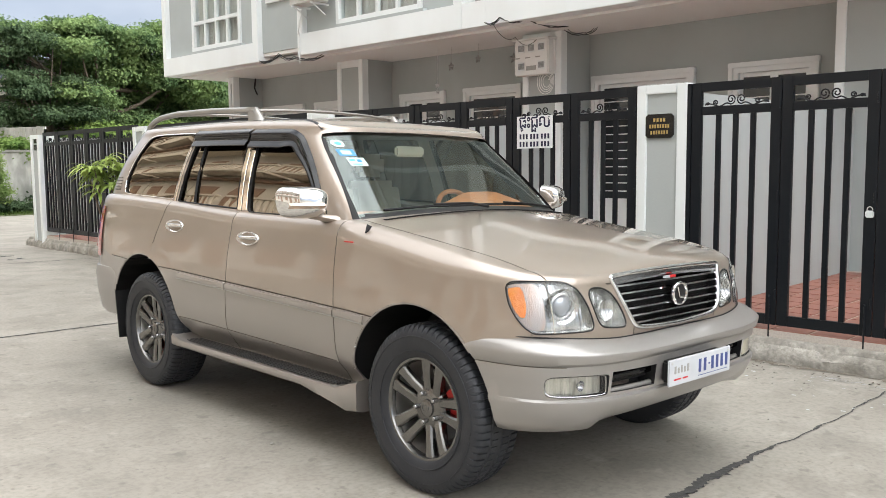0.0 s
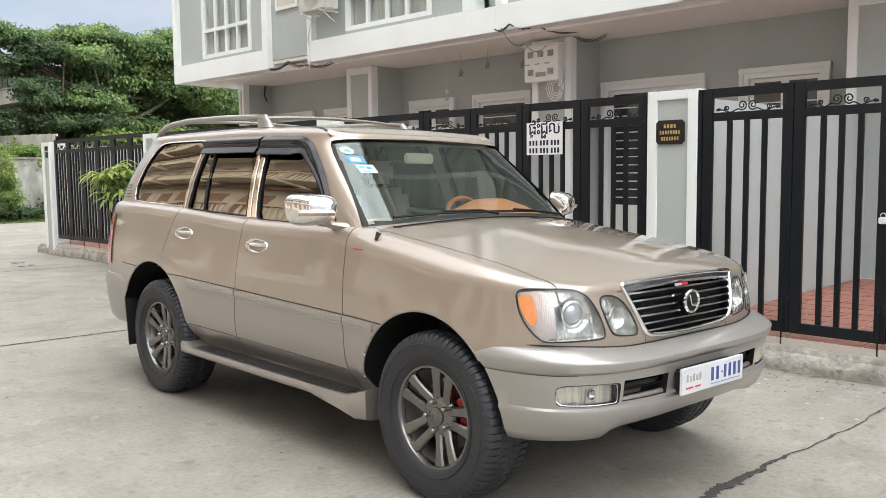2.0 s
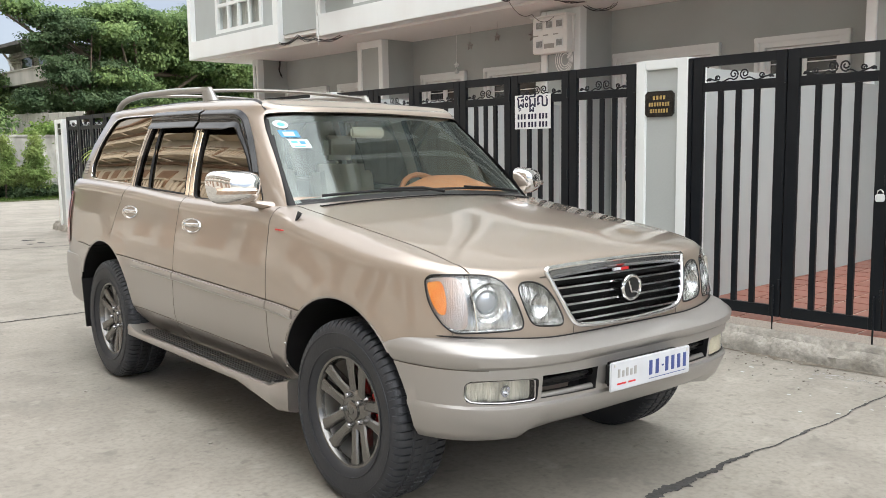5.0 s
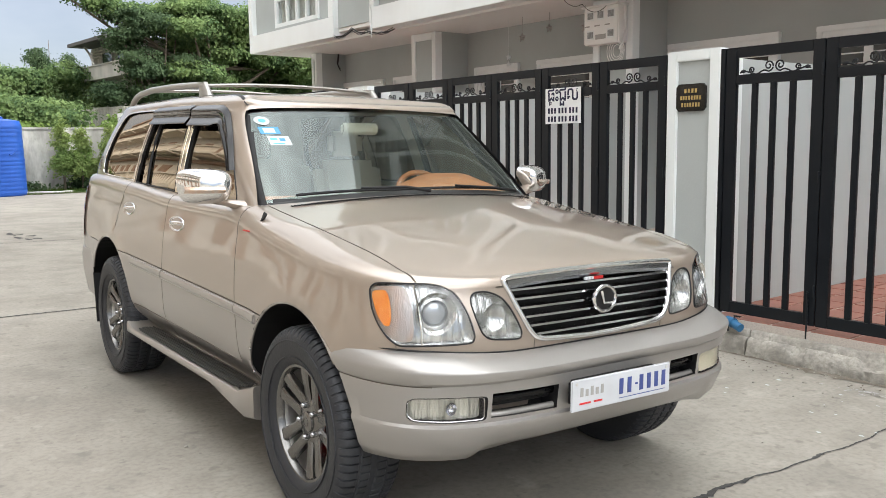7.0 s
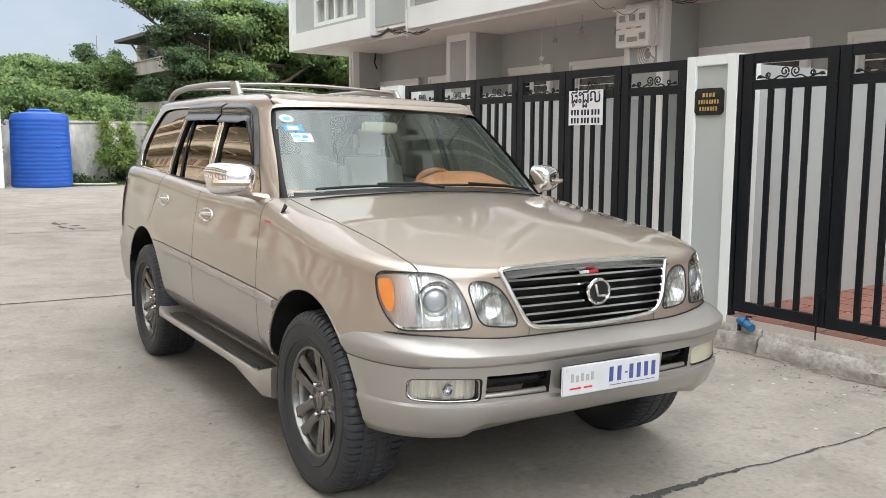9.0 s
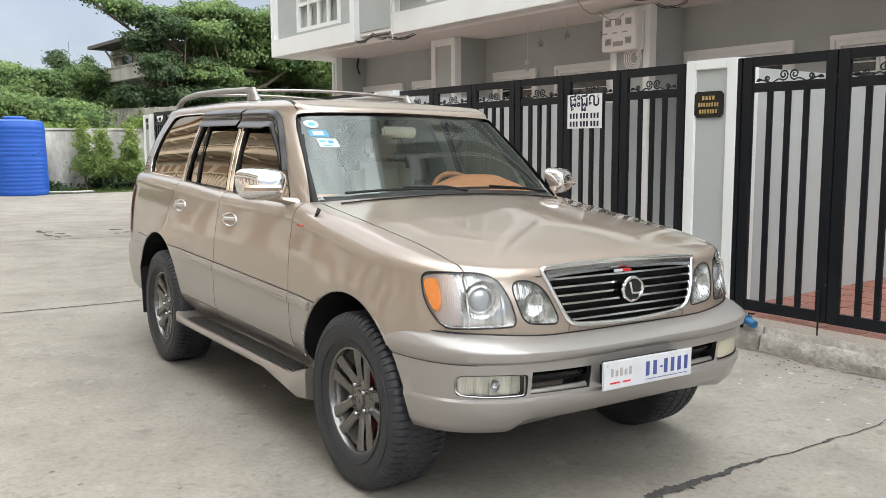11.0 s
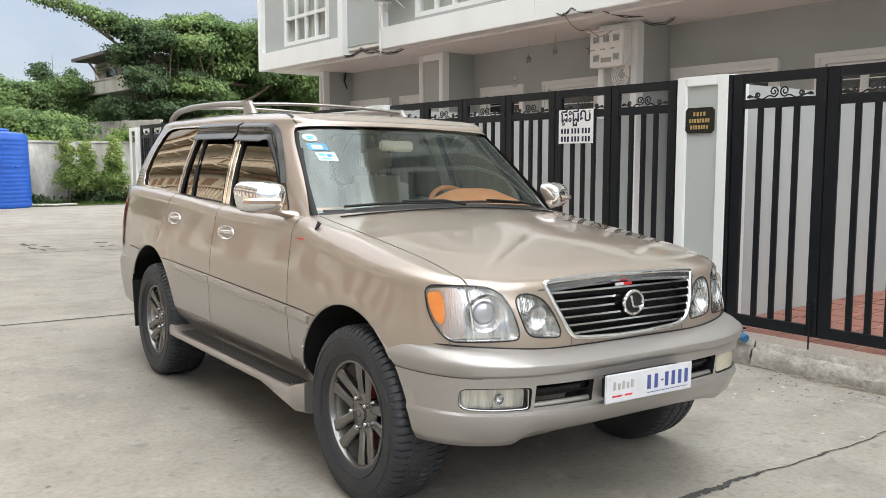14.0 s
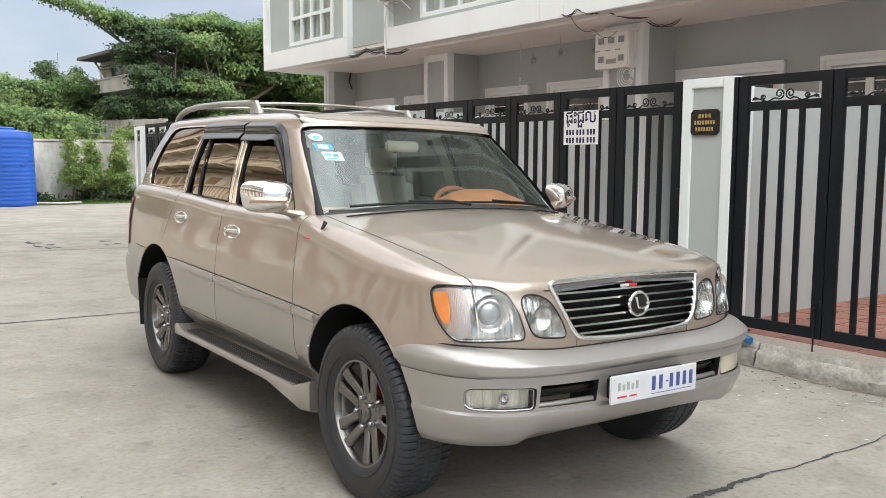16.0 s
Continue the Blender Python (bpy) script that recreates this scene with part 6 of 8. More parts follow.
    cal_me = mesh_of(cal, "brake_caliper", M_CALIPER, True, 40)
    return tyre_me, barrel_me, rim_me, cap_me, nut_me, disc_me, cal_me


TYRE, BARREL, RIM, CAP, NUT, DISC, CAL = wheel_meshes()


def wheel(side, y, spin):
    w = new("wheel", BARREL)
    w.parent = car
    tagged(w, "dark gunmetal alloy wheel")
    turn = 0 if side < 0 else 180
    w.matrix_basis = pose(side * 0.842, y, 0.398, 0, 0, turn) @ Matrix.Rotation(radians(spin), 4, 'X')

    def add(name, me, label="", m=None):
        o = new(name, me)
        o.parent = w
        if m is not None:
            o.matrix_basis = m
        tagged(o, label)
    add("tyre", TYRE, "black treaded rubber tyre")
    add("rim", RIM)
    add("centre_cap", CAP)
    for i in range(5):
        a = 2 * math.pi * i / 5 + radians(8)
        add("wheel_nut", NUT, "", pose(0.0, 0.070 * math.cos(a), 0.070 * math.sin(a)))
    back = Matrix.Rotation(radians(-spin), 4, 'X')
    add("brake_disc", DISC, "", back)
    add("brake_caliper", CAL, "red painted brake caliper", back @ Matrix.Rotation(radians(170 if side < 0 else 0), 4, 'X'))


wheel(-1, 0.0, -12)
wheel(1, 0.0, 40)
wheel(-1, 2.845, -7)
wheel(1, 2.845, 25)

# ---- underside, running boards, mud flaps ----
part("underbody", boxes((-0.60, 0.60, -0.45, 3.7, 0.36, 0.55), (-0.80, 0.80, 0.62, 2.35, 0.30, 0.42), bevel=0.03), M_PLASTIC, car, "dark chassis underside")
for y in (0.0, 2.845):
    bm = bmesh.new()
    tube(bm, [(-0.8, y, 0.395), (0.8, y, 0.395)], 0.05, 12)
    part("axle", bm, M_PLASTIC, car)


def running_board(s):
    bm = bmesh.new()
    prof = [(0.80, 0.335), (0.945, 0.333), (0.972, 0.340), (0.985, 0.354), (0.987, 0.372), (0.981, 0.386), (0.970, 0.391), (0.80, 0.395)]
    rows = []
    for y in np.linspace(0.50, 2.47, 30):
        e = smoothstep((y - 0.50) / 0.07)
        up = 0.045 * smoothstep((0.62 - y) / 0.10) + 0.03 * smoothstep((y - 2.36) / 0.1)
        # its front end dips into a painted flap behind the wheel
        dip = 0.062 * min(1.0, max(0.0, (0.98 - y) / 0.40))
        rows.append([bm.verts.new((s * (x - 0.03 * (1 - e)), y, z + (up if z > 0.36 else -dip))) for x, z in prof])
    for p, q in zip(rows, rows[1:]):
        for k in range(len(prof)):
            bm.faces.new((p[k], p[(k + 1) % len(prof)], q[(k + 1) % len(prof)], q[k]))
    bm.faces.new(rows[0])
    bm.faces.new(rows[-1][::-1])
    bmesh.ops.recalc_face_normals(bm, faces=bm.faces)
    rb = part("running_board", bm, M_PAINT_LOW, car, "painted running board with black grip strip", smooth=True, angle=40)
    bm = bmesh.new()
    rows = []
    for y in np.linspace(0.635, 2.33, 24):
        z = 0.3962
        w = 0.058 * math.sqrt(min(1.0, min(y - 0.635, 2.33 - y) / 0.06 + 0.02))
        rows.append([bm.verts.new((s * (0.912 - w), y, z)), bm.verts.new((s * (0.912 + w), y, z))])
    for p, q in zip(rows, rows[1:]):
        bm.faces.new((p[0], p[1], q[1], q[0]))
    part("grip_strip", bm, M_GRIP, rb, "black ribbed grip strip")
    for i in range(5):
        x = 0.868 + 0.022 * i
        bm = bmesh.new()
        tube(bm, [(s * x, y, 0.3968) for y in np.linspace(0.66, 2.30, 6)], 0.004, 6)
        part("grip_rib", bm, M_GRIP, rb)


def mud_flap(s, y, z0, z1, w, lean):
    bm = bmesh.new()
    rows = []
    for t in np.linspace(0, 1, 6):
        z = z0 + (z1 - z0) * t
        rows.append([bm.verts.new((s * x, y + lean * t + d, z)) for x, d in ((0.955, 0.0), (0.955 - w, 0.0), (0.955 - w, 0.012), (0.955, 0.012))])
    for p, q in zip(rows, rows[1:]):
        for k in range(4):
            bm.faces.new((p[k], p[(k + 1) % 4], q[(k + 1) % 4], q[k]))
    bm.faces.new(rows[0])
    bm.faces.new(rows[-1][::-1])
    bmesh.ops.recalc_face_normals(bm, faces=bm.faces)
    part("mud_flap", bm, M_PLASTIC, car, smooth=True)


def side_moulding(s):
    """The raised strip along the doors, and the dark lip inside the arches with its screws."""
    for ya, yb in ((0.415, 0.672), (0.681, 1.785), (1.797, 2.42)):
        bm = bmesh.new()
        rows = []
        for y in np.linspace(ya, yb, 14):
            z0 = 0.733 + 0.025 * y
            rows.append([bm.verts.new((s * (lower_width(y, z0 + h) + d), y, z0 + h)) for h, d in ((0.0, -0.004), (0.003, 0.008), (0.012, 0.011), (0.034, 0.010), (0.042, 0.007), (0.046, -0.004))])
        for p, q in zip(rows, rows[1:]):
            for k in range(5):
                bm.faces.new((p[k], p[k + 1], q[k + 1], q[k]))
        bm.faces.new(rows[0])
        bm.faces.new(rows[-1][::-1])
        bmesh.ops.recalc_face_normals(bm, faces=bm.faces)
        sm = part("side_moulding", bm, M_PAINT_LOW, car, smooth=True, angle=30)
        # a silver line stands in for the highlight along the moulding's lower edge
        bm = bmesh.new()
        tube(bm, [(s * (lower_width(y, 0.738 + 0.025 * y) + 0.0095), y, 0.738 + 0.025 * y) for y in np.linspace(ya, yb, 10)], 0.0032, 6)
        part("moulding_edge", bm, M_SILVER, sm, "pale silver line standing in for the edge's highlight", smooth=True)
    for c, r in ((0.055, 0.493), (2.955, 0.528)):
        bm = bmesh.new()
        pts = []
        for a in np.linspace(radians(-8), radians(178), 40):
            y, z = c + (r - 0.004) * math.cos(a), 0.40 + (r - 0.004) * math.sin(a)
            if z > 0.36 and not (c < 1 and y < -0.33) and not (c > 1 and y > 3.42):
                pts.append((s * (lower_width(y, z) - 0.006), y, z))
        tube(bm, pts, 0.006, 6)
        part("arch_lip", bm, M_PAINT_LOW, car, smooth=True)
        if c < 1:
            for z in (0.62, 0.50, 0.40):
                bm = bmesh.new()
                y = c + math.sqrt(max(0, (r - 0.004) ** 2 - (z - 0.4) ** 2)) - 0.012
                bmesh.ops.create_uvsphere(bm, u_segments=10, v_segments=6, radius=0.006, matrix=Matrix.Translation((s * (lower_width(y, z) + 0.002), y + 0.004, z)))
                part("screw", bm, M_CHROME, car)


for s in (-1, 1):
    running_board(s)
    mud_flap(s, 3.38, 0.26, 0.62, 0.22, 0.06)
    side_moulding(s)

# ---- door furniture ----


def door_handle(s, y, z):
    x = lower_width(y, z)
    bm = bmesh.new()
    n = 32
    rings = []
    for r, d in ((1.0, -0.001), (0.97, -0.007), (0.86, -0.006), (0.7, 0.004), (0.35, 0.014)):
        rings.append([bm.verts.new((s * (lower_width(y, z + 0.042 * r * math.sin(a)) - d), y + 0.124 * r * math.cos(a), z + 0.042 * r * math.sin(a))) for a in [2 * math.pi * k / n for k in range(n)]])
    for p, q in zip(rings, rings[1:]):
        for k in range(n):
            bm.faces.new((p[k], p[(k + 1) % n], q[(k + 1) % n], q[k]))
    bm.faces.new(rings[-1])
    bmesh.ops.recalc_face_normals(bm, faces=bm.faces)
    h = part("door_handle", bm, M_CHROME, car, "chrome handle with oval chrome cup", smooth=True, angle=60)
    bm = bmesh.new()
    pts = [(s * (x - 0.002 + 0.022 * math.sin(math.pi * t)), y - 0.095 + 0.19 * t, z + 0.006) for t in np.linspace(0, 1, 12)]
    tube(bm, pts, 0.0115, 10)
    part("grip", bm, M_CHROME, h, smooth=True)


def door_mirror(s):
    """A large chrome mirror housing on a painted arm."""
    bm = bmesh.new()
    n, rows = 28, []
    cx, cy, cz = 1.02, 0.84, 1.338
    for t in np.linspace(0, 1, 13):
        # from the rounded front (t 0) to the open back (t 1)
        a = math.pi / 2 * t
        g = math.sin(a) ** 0.6 if t > 0 else 0.02
        y = cy - 0.085 + 0.16 * (1 - math.cos(a)) * 0.95
        ring = []
        for k in range(n):
            b = 2 * math.pi * k / n
            ex = abs(math.cos(b)) ** (2 / 3.4) * math.copysign(1, math.cos(b))
            ez = abs(math.sin(b)) ** (2 / 3.2) * math.copysign(1, math.sin(b))
            zz = 0.086 * ez * g * (1.0 if ez > 0 else 0.98)
            xx = 0.119 * ex * g * (0.93 + 0.10 * (zz / 0.09))
            ring.append(bm.verts.new((s * (cx + xx), y + 0.05 * (xx / 0.13), cz + zz)))
        rows.append(ring)
    for p, q in zip(rows, rows[1:]):
        for k in range(n):
            bm.faces.new((p[k], p[(k + 1) % n], q[(k + 1) % n], q[k]))
    bm.faces.new(rows[0])
    bmesh.ops.recalc_face_normals(bm, faces=bm.faces)
    m = part("door_mirror", bm, M_CHROME, car, "large chrome door mirror with clear indicator", smooth=True, angle=60)
    bm = bmesh.new()
    ring = [bm.verts.new((s * (cx + 0.110 * math.cos(b)), cy + 0.055 + 0.045 * math.cos(b), cz + 0.08 * math.sin(b))) for b in [2 * math.pi * k / 24 for k in range(24)]]
    bm.faces.new(ring)
    part("mirror_glass", bm, M_CHROME, m)
    # indicator lens on the front
    bm = bmesh.new()
    rows = []
    for t in np.linspace(-1, 1, 15):
        x = cx + 0.035 + 0.082 * t
        bulge = math.sqrt(max(0.0, 1 - (abs(x - cx) / 0.135) ** 2.7))
        y = cy - 0.092 + 0.062 * (1 - bulge) ** 1.0 + 0.05 * (x - cx) / 0.13
        rows.append([bm.verts.new((s * x, y + 0.004, cz + dz)) for dz in (-0.028, -0.012, 0.002)])
        for v in rows[-1][1:2]:
            v.co.y -= 0.012
    for p, q in zip(rows, rows[1:]):
        for k in range(2):
            bm.faces.new((p[k], p[k + 1], q[k + 1], q[k]))
    bmesh.ops.recalc_face_normals(bm, faces=bm.faces)
    part("indicator", bm, M_AMBER_PALE, m, "pale amber indicator lens", smooth=True)
    bm = bmesh.new()
    pts = [((0.80, 0.80, 1.235), 0.055), ((0.875, 0.815, 1.247), 0.042), ((0.94, 0.835, 1.262), 0.028), ((1.0, 0.85, 1.275), 0.03)]
    rings = []
    for (x, y, z), r in pts:
        rings.append([bm.verts.new((s * x, y + r * 1.5 * math.cos(b), z + r * 0.62 * math.sin(b))) for b in [2 * math.pi * k / 14 for k in range(14)]])
    for p, q in zip(rings, rings[1:]):
        for k in range(14):
            bm.faces.new((p[k], p[(k + 1) % 14], q[(k + 1) % 14], q[k]))
    bm.faces.new(rings[0])
    bm.faces.new(rings[-1][::-1])
    bmesh.ops.recalc_face_normals(bm, faces=bm.faces)
    part("mirror_arm", bm, M_PAINT, m, "painted arm", smooth=True)


for s in (-1, 1):
    door_handle(s, 1.56, 1.108)
    door_handle(s, 2.50, 1.14)
    door_mirror(s)

# ---- roof rails ----


def roof_rail(s):
    """A round rail on a broad front foot, and the black moulding in the roof's channel below it."""
    bm = bmesh.new()
    tube(bm, [(s * 0.585, y, z) for y, z in ((3.60, 1.815), (3.55, 1.862), (3.47, 1.893), (3.36, 1.913), (3.1, 1.928), (2.6, 1.924), (2.2, 1.910), (2.10, 1.905), (2.02, 1.896))], 0.0215, 14)
    r = part("roof_rail", bm, M_SILVER, car, "silver roof rail", smooth=True, angle=60)
    bm = bmesh.new()
    rows = []
    for t, ya, yb, w in ((1.0, 2.015, 2.165, 0.0205), (0.8, 2.000, 2.125, 0.021), (0.4, 1.965, 2.095, 0.024), (0.0, 1.925, 2.085, 0.030)):
        z = roof_z(0.585, 2.03) + (1.922 - roof_z(0.585, 2.03)) * t
        rows.append([bm.verts.new((s * (0.585 + (yy_w[1]) * w), yy_w[0], z - (0.012 if yy_w[1] == 0 and t == 1.0 else 0.0))) for yy_w in ((ya, -0.6), (ya - 0.006, 0), (ya, 0.6), ((ya + yb) / 2, 1.0), (yb, 0.6), (yb + 0.006, 0), (yb, -0.6), ((ya + yb) / 2, -1.0))])
    for p, q in zip(rows, rows[1:]):
        for k in range(8):
            bm.faces.new((p[k], p[(k + 1) % 8], q[(k + 1) % 8], q[k]))
    bm.faces.new(rows[0][::-1])
    bm.faces.new(rows[-1])
    bmesh.ops.recalc_face_normals(bm, faces=bm.faces)
    part("rail_foot", bm, M_SILVER, r, smooth=True, angle=60)
    bm = bmesh.new()
    rows = []
    for y in np.linspace(1.17, 3.5, 40):
        x = 0.585 + 0.085 * smoothstep((1.60 - y) / 0.42)
        f = 0.45 + 0.55 * smoothstep((y - 1.17) / 0.4)
        rows.append([bm.verts.new((s * (x + d * f), y, roof_skin(x + d * f, y) + h * f)) for d, h in ((-0.017, 0.001), (-0.010, 0.007), (0.010, 0.007), (0.018, 0.0))])
    for p, q in zip(rows, rows[1:]):
        for k in range(3):
            bm.faces.new((p[k], p[k + 1], q[k + 1], q[k]))
    bmesh.ops.recalc_face_normals(bm, faces=bm.faces)
    part("roof_gutter", bm, M_PLASTIC, car, "black strip along the roof", smooth=True)


def roof_z(x, y):
    zt = interp(y, [1.0, 1.6, 2.4, 3.3, 3.7], [1.735, 1.765, 1.785, 1.785, 1.77])
    front = smoothstep((1.25 - y) / 0.15)
    return zt + 0.055 * (1 - front) + 0.03 * front + 0.022 * (1 - (abs(x) / 0.6) ** 2) * smoothstep((y - 1.1) / 0.4)


def roof_skin(x, y):
    """Height of the roof's outside at (x, y), over its rounded edge too."""
    edge = skin_x(y, interp(y, [1.0, 1.6, 2.4, 3.3, 3.7], [1.735, 1.765, 1.785, 1.785, 1.77]))
    front = smoothstep((1.25 - y) / 0.15)
    fi, fh = 0.10 * (1 - front) + 0.05 * front, 0.055 * (1 - front) + 0.03 * front
    d = edge - abs(x)
    if d >= fi:
        return roof_z(x, y)
    zt = interp(y, [1.0, 1.6, 2.4, 3.3, 3.7], [1.735, 1.765, 1.785, 1.785, 1.77])
    return zt + fh * math.sin(math.acos(max(-1.0, min(1.0, 1 - max(d, 0.0) / fi))))


for s in (-1, 1):
    roof_rail(s)
for y, z in ((2.06, 1.900), (3.12, 1.922)):
    bm = bmesh.new()
    rows = []
    for x in np.linspace(-0.585, 0.585, 17):
        h = 0.022 * (1 - (x / 0.585) ** 2)
        rows.append([bm.verts.new((x, y + 0.032 * math.cos(b), z + h + 0.011 * math.sin(b))) for b in [2 * math.pi * k / 10 for k in range(10)]])
    for p, q in zip(rows, rows[1:]):
        for k in range(10):
            bm.faces.new((p[k], p[(k + 1) % 10], q[(k + 1) % 10], q[k]))
    bmesh.ops.recalc_face_normals(bm, faces=bm.faces)
    part("roof_crossbar", bm, M_SILVER, car, "silver roof crossbar", smooth=True)

# ---- cowl, wipers, small marks ----


def hood_z(x, y):
    rim = shoulder(y)
    return rim + 0.080 * max(0.0, 0.625 - x * x)


def screen_y(x, z):
    """Where the windscreen stands at (x, z)."""
    best = None
    for k in range(NF + 1):
        lo, hi = 0.0, 1.0
        px, py, pz = cabin_point(k, min(1, max(0, (z - 1.225) / 0.51)), 0.0)
        if best is None or abs(px - abs(x)) < best[0]:
            best = (abs(px - abs(x)), py)
    return best[1]


def cowl():
    bm = bmesh.new()
    rows = []
    for x in np.linspace(-0.79, 0.79, 41):
        y1 = 0.575 + 0.10 * (abs(x) / 0.8) ** 3
        y0 = y1 - 0.105 + 0.03 * (abs(x) / 0.8) ** 2
        rows.append([bm.verts.new((x, y, z)) for y, z in ((y0, hood_z(x, y0) + 0.004), (y0 + 0.03, hood_z(x, y0) + 0.003), ((y0 + y1) / 2, hood_z(x, y0) + 0.008), (y1 + 0.03, hood_z(x, y0) + 0.03))])
    for p, q in zip(rows, rows[1:]):
        for k in range(3):
            bm.faces.new((p[k], p[k + 1], q[k + 1], q[k]))
    bmesh.ops.recalc_face_normals(bm, faces=bm.faces)
    c = part("cowl", bm, M_PLASTIC, car, "black plastic cowl below the windscreen", smooth=True)
    bm = bmesh.new()
    for x in np.linspace(-0.72, 0.72, 90):
        y = 0.50 + 0.06 * (abs(x) / 0.8) ** 2.5
        box(bm, x - 0.004, x + 0.004, y - 0.012, y + 0.012, hood_z(x, y) + 0.004, hood_z(x, y) + 0.009)
    part("cowl_grille", bm, M_PLASTIC, c)


def wiper(x0, x1, pivot):
    """An arm from its pivot and a blade that rests low on the glass."""
    w = bmesh.new()
    pts = []
    for t in np.linspace(0, 1, 14):
        x = x0 + (x1 - x0) * t
        z = 1.292 + 0.018 * (1 - (x / 0.8) ** 2) + 0.016 * math.sin(math.pi * t) * 0.3
        pts.append((x, screen_y(x, z) - 0.012, z))
    tube(w, pts, 0.0075, 6)
    blade = part("wiper", w, M_PLASTIC, car, "black windscreen wiper", smooth=True)
    w = bmesh.new()
    m = pts[len(pts) // 2]
    tube(w, [pivot, (pivot[0] * 0.6 + m[0] * 0.4, pivot[1] - 0.0, pivot[2] + 0.022), (m[0], m[1] - 0.02, m[2] + 0.012)], 0.009, 8, r_end=0.006)
    part("wiper_arm", w, M_PLASTIC, blade, smooth=True)


cowl()
wiper(-0.66, -0.02, (0.06, 0.545, 1.305))
wiper(-0.12, 0.60, (0.70, 0.62, 1.285))


def fender_marks():
    for s in (-1, 1):
        bm = bmesh.new()
        y, z = 0.63, 1.145
        for a, b in ((0.0, 0.030), (0.034, 0.056), (0.060, 0.078)):
            box(bm, s * (lower_width(y, z) - 0.002), s * (lower_width(y, z) + 0.004), y - 0.09 + a, y - 0.09 + b, z - 0.0035, z + 0.0035)
        part("wing_badge", bm, M_RED_MARK, car, "small red badge bar")
    bm = bmesh.new()
    x, y, z = -0.885, 0.475, 1.215
    v = [bm.verts.new(p) for p in ((x, y - 0.02, z + 0.012), (x, y + 0.02, z + 0.022), (x - 0.026, y + 0.006, z - 0.022), (x - 0.008, y + 0.006, z - 0.022))]
    for q in ((0, 1, 2), (0, 2, 3), (1, 3, 2), (0, 3, 1)):
        bm.faces.new([v[i] for i in q])
    bmesh.ops.recalc_face_normals(bm, faces=bm.faces)
    part("wing_fin", bm, M_PLASTIC, car)
    for s in (-1, 1):
        bm = bmesh.new()
        rows = []
        for z in np.linspace(0.86, 1.24, 10):
            row = []
            for k in (NF + NS + 1, NF + NS + 2, NF + NS + 3, NF + NS + 5, NF + NS + 7, NF + NS + 9):
                yR = interp(z, [0.4, 0.9, 1.2, 1.35], [3.93, 3.97, 3.95, 3.90])
                x, y = half_outline(k, lambda yy: lower_width(yy, z), front_line(z), 0.05, NOSE, yR, 3.5, 5.0)
                row.append(bm.verts.new((s * (x + 0.007), y + 0.008, z)))
            rows.append(row)
        for p, q in zip(rows, rows[1:]):
            for k in range(5):
                bm.faces.new((p[k], p[k + 1], q[k + 1], q[k]))
        bmesh.ops.recalc_face_normals(bm, faces=bm.faces)
        part("tail_lamp", bm, M_RED_LENS, car, "red tail lamp", smooth=True)
        # ribbed vent at the foot of the last pillar
        bm = bmesh.new()
        for i in range(5):
            z = 1.37 + 0.022 * i
            tube(bm, [(s * (skin_x(y, z) + 0.001), y, z) for y in np.linspace(3.56, 3.66, 4)], 0.005, 6)
        part("pillar_vent", bm, M_GAP, car)


fender_marks()


def number_plate():
    y = -0.896
    p = part("number_plate", boxes((-0.286, 0.246, y - 0.006, y + 0.004, 0.552, 0.672), bevel=0.004), M_PLATE, car, "white number plate with blue bars")
    p.matrix_basis = Matrix.Rotation(radians(-1.0), 4, 'Z')
    part("plate_holder", boxes((-0.25, 0.21, y + 0.004, y + 0.06, 0.560, 0.660), bevel=0.01), M_PLASTIC, p, "black holder")
    for k, x in enumerate((-0.040, 0.004, 0.046, 0.070, 0.112, 0.154, 0.196)):
        w, z0, z1 = (0.014, 0.611, 0.618) if k == 2 else (0.021, 0.585, 0.646)
        part("character_bar", boxes((x, x + w, y - 0.0075, y - 0.006, z0, z1)), M_PLATE_INK, p)
    for k in range(5):
        part("script_bar", boxes((-0.242 + 0.026 * k, -0.228 + 0.026 * k, y - 0.0075, y - 0.006, 0.606, 0.640 - 0.008 * (k % 2))), M_CABIN, p)
    for k in range(2):
        part("red_line", boxes((-0.246 + 0.072 * k, -0.190 + 0.060 * k, y - 0.0075, y - 0.006, 0.576, 0.583)), M_RED_MARK, p)
    part("blue_line", boxes((-0.040, 0.215, y - 0.0075, y - 0.006, 0.569, 0.5715)), M_PLATE_INK, p)
    for x in (-0.262, 0.222):
        part("plate_screw", boxes((x - 0.006, x + 0.006, y - 0.009, y - 0.006, 0.650, 0.662), bevel=0.002), M_GREY_PLASTIC, p)


number_plate()

# ---- cabin inside ----


def seat(x, y, wide=0.25):
    s = part("seat", boxes((x - wide, x + wide, y - 0.24, y + 0.26, 0.82, 1.0), bevel=0.05), M_SEAT, car, "beige seat", smooth=True)
    bm = boxes((x - wide, x + wide, y + 0.16, y + 0.32, 0.95, 1.46), bevel=0.06)
    bm.transform(Matrix.Translation((x, y + 0.2, 0.95)) @ Matrix.Rotation(radians(-12), 4, 'X') @ Matrix.Translation((-x, -y - 0.2, -0.95)))
    part("seat_back", bm, M_SEAT, s, smooth=True)
    bm = boxes((x - 0.13, x + 0.13, y + 0.31, y + 0.40, 1.47, 1.64), bevel=0.035)
    part("headrest", bm, M_SEAT, s, smooth=True)


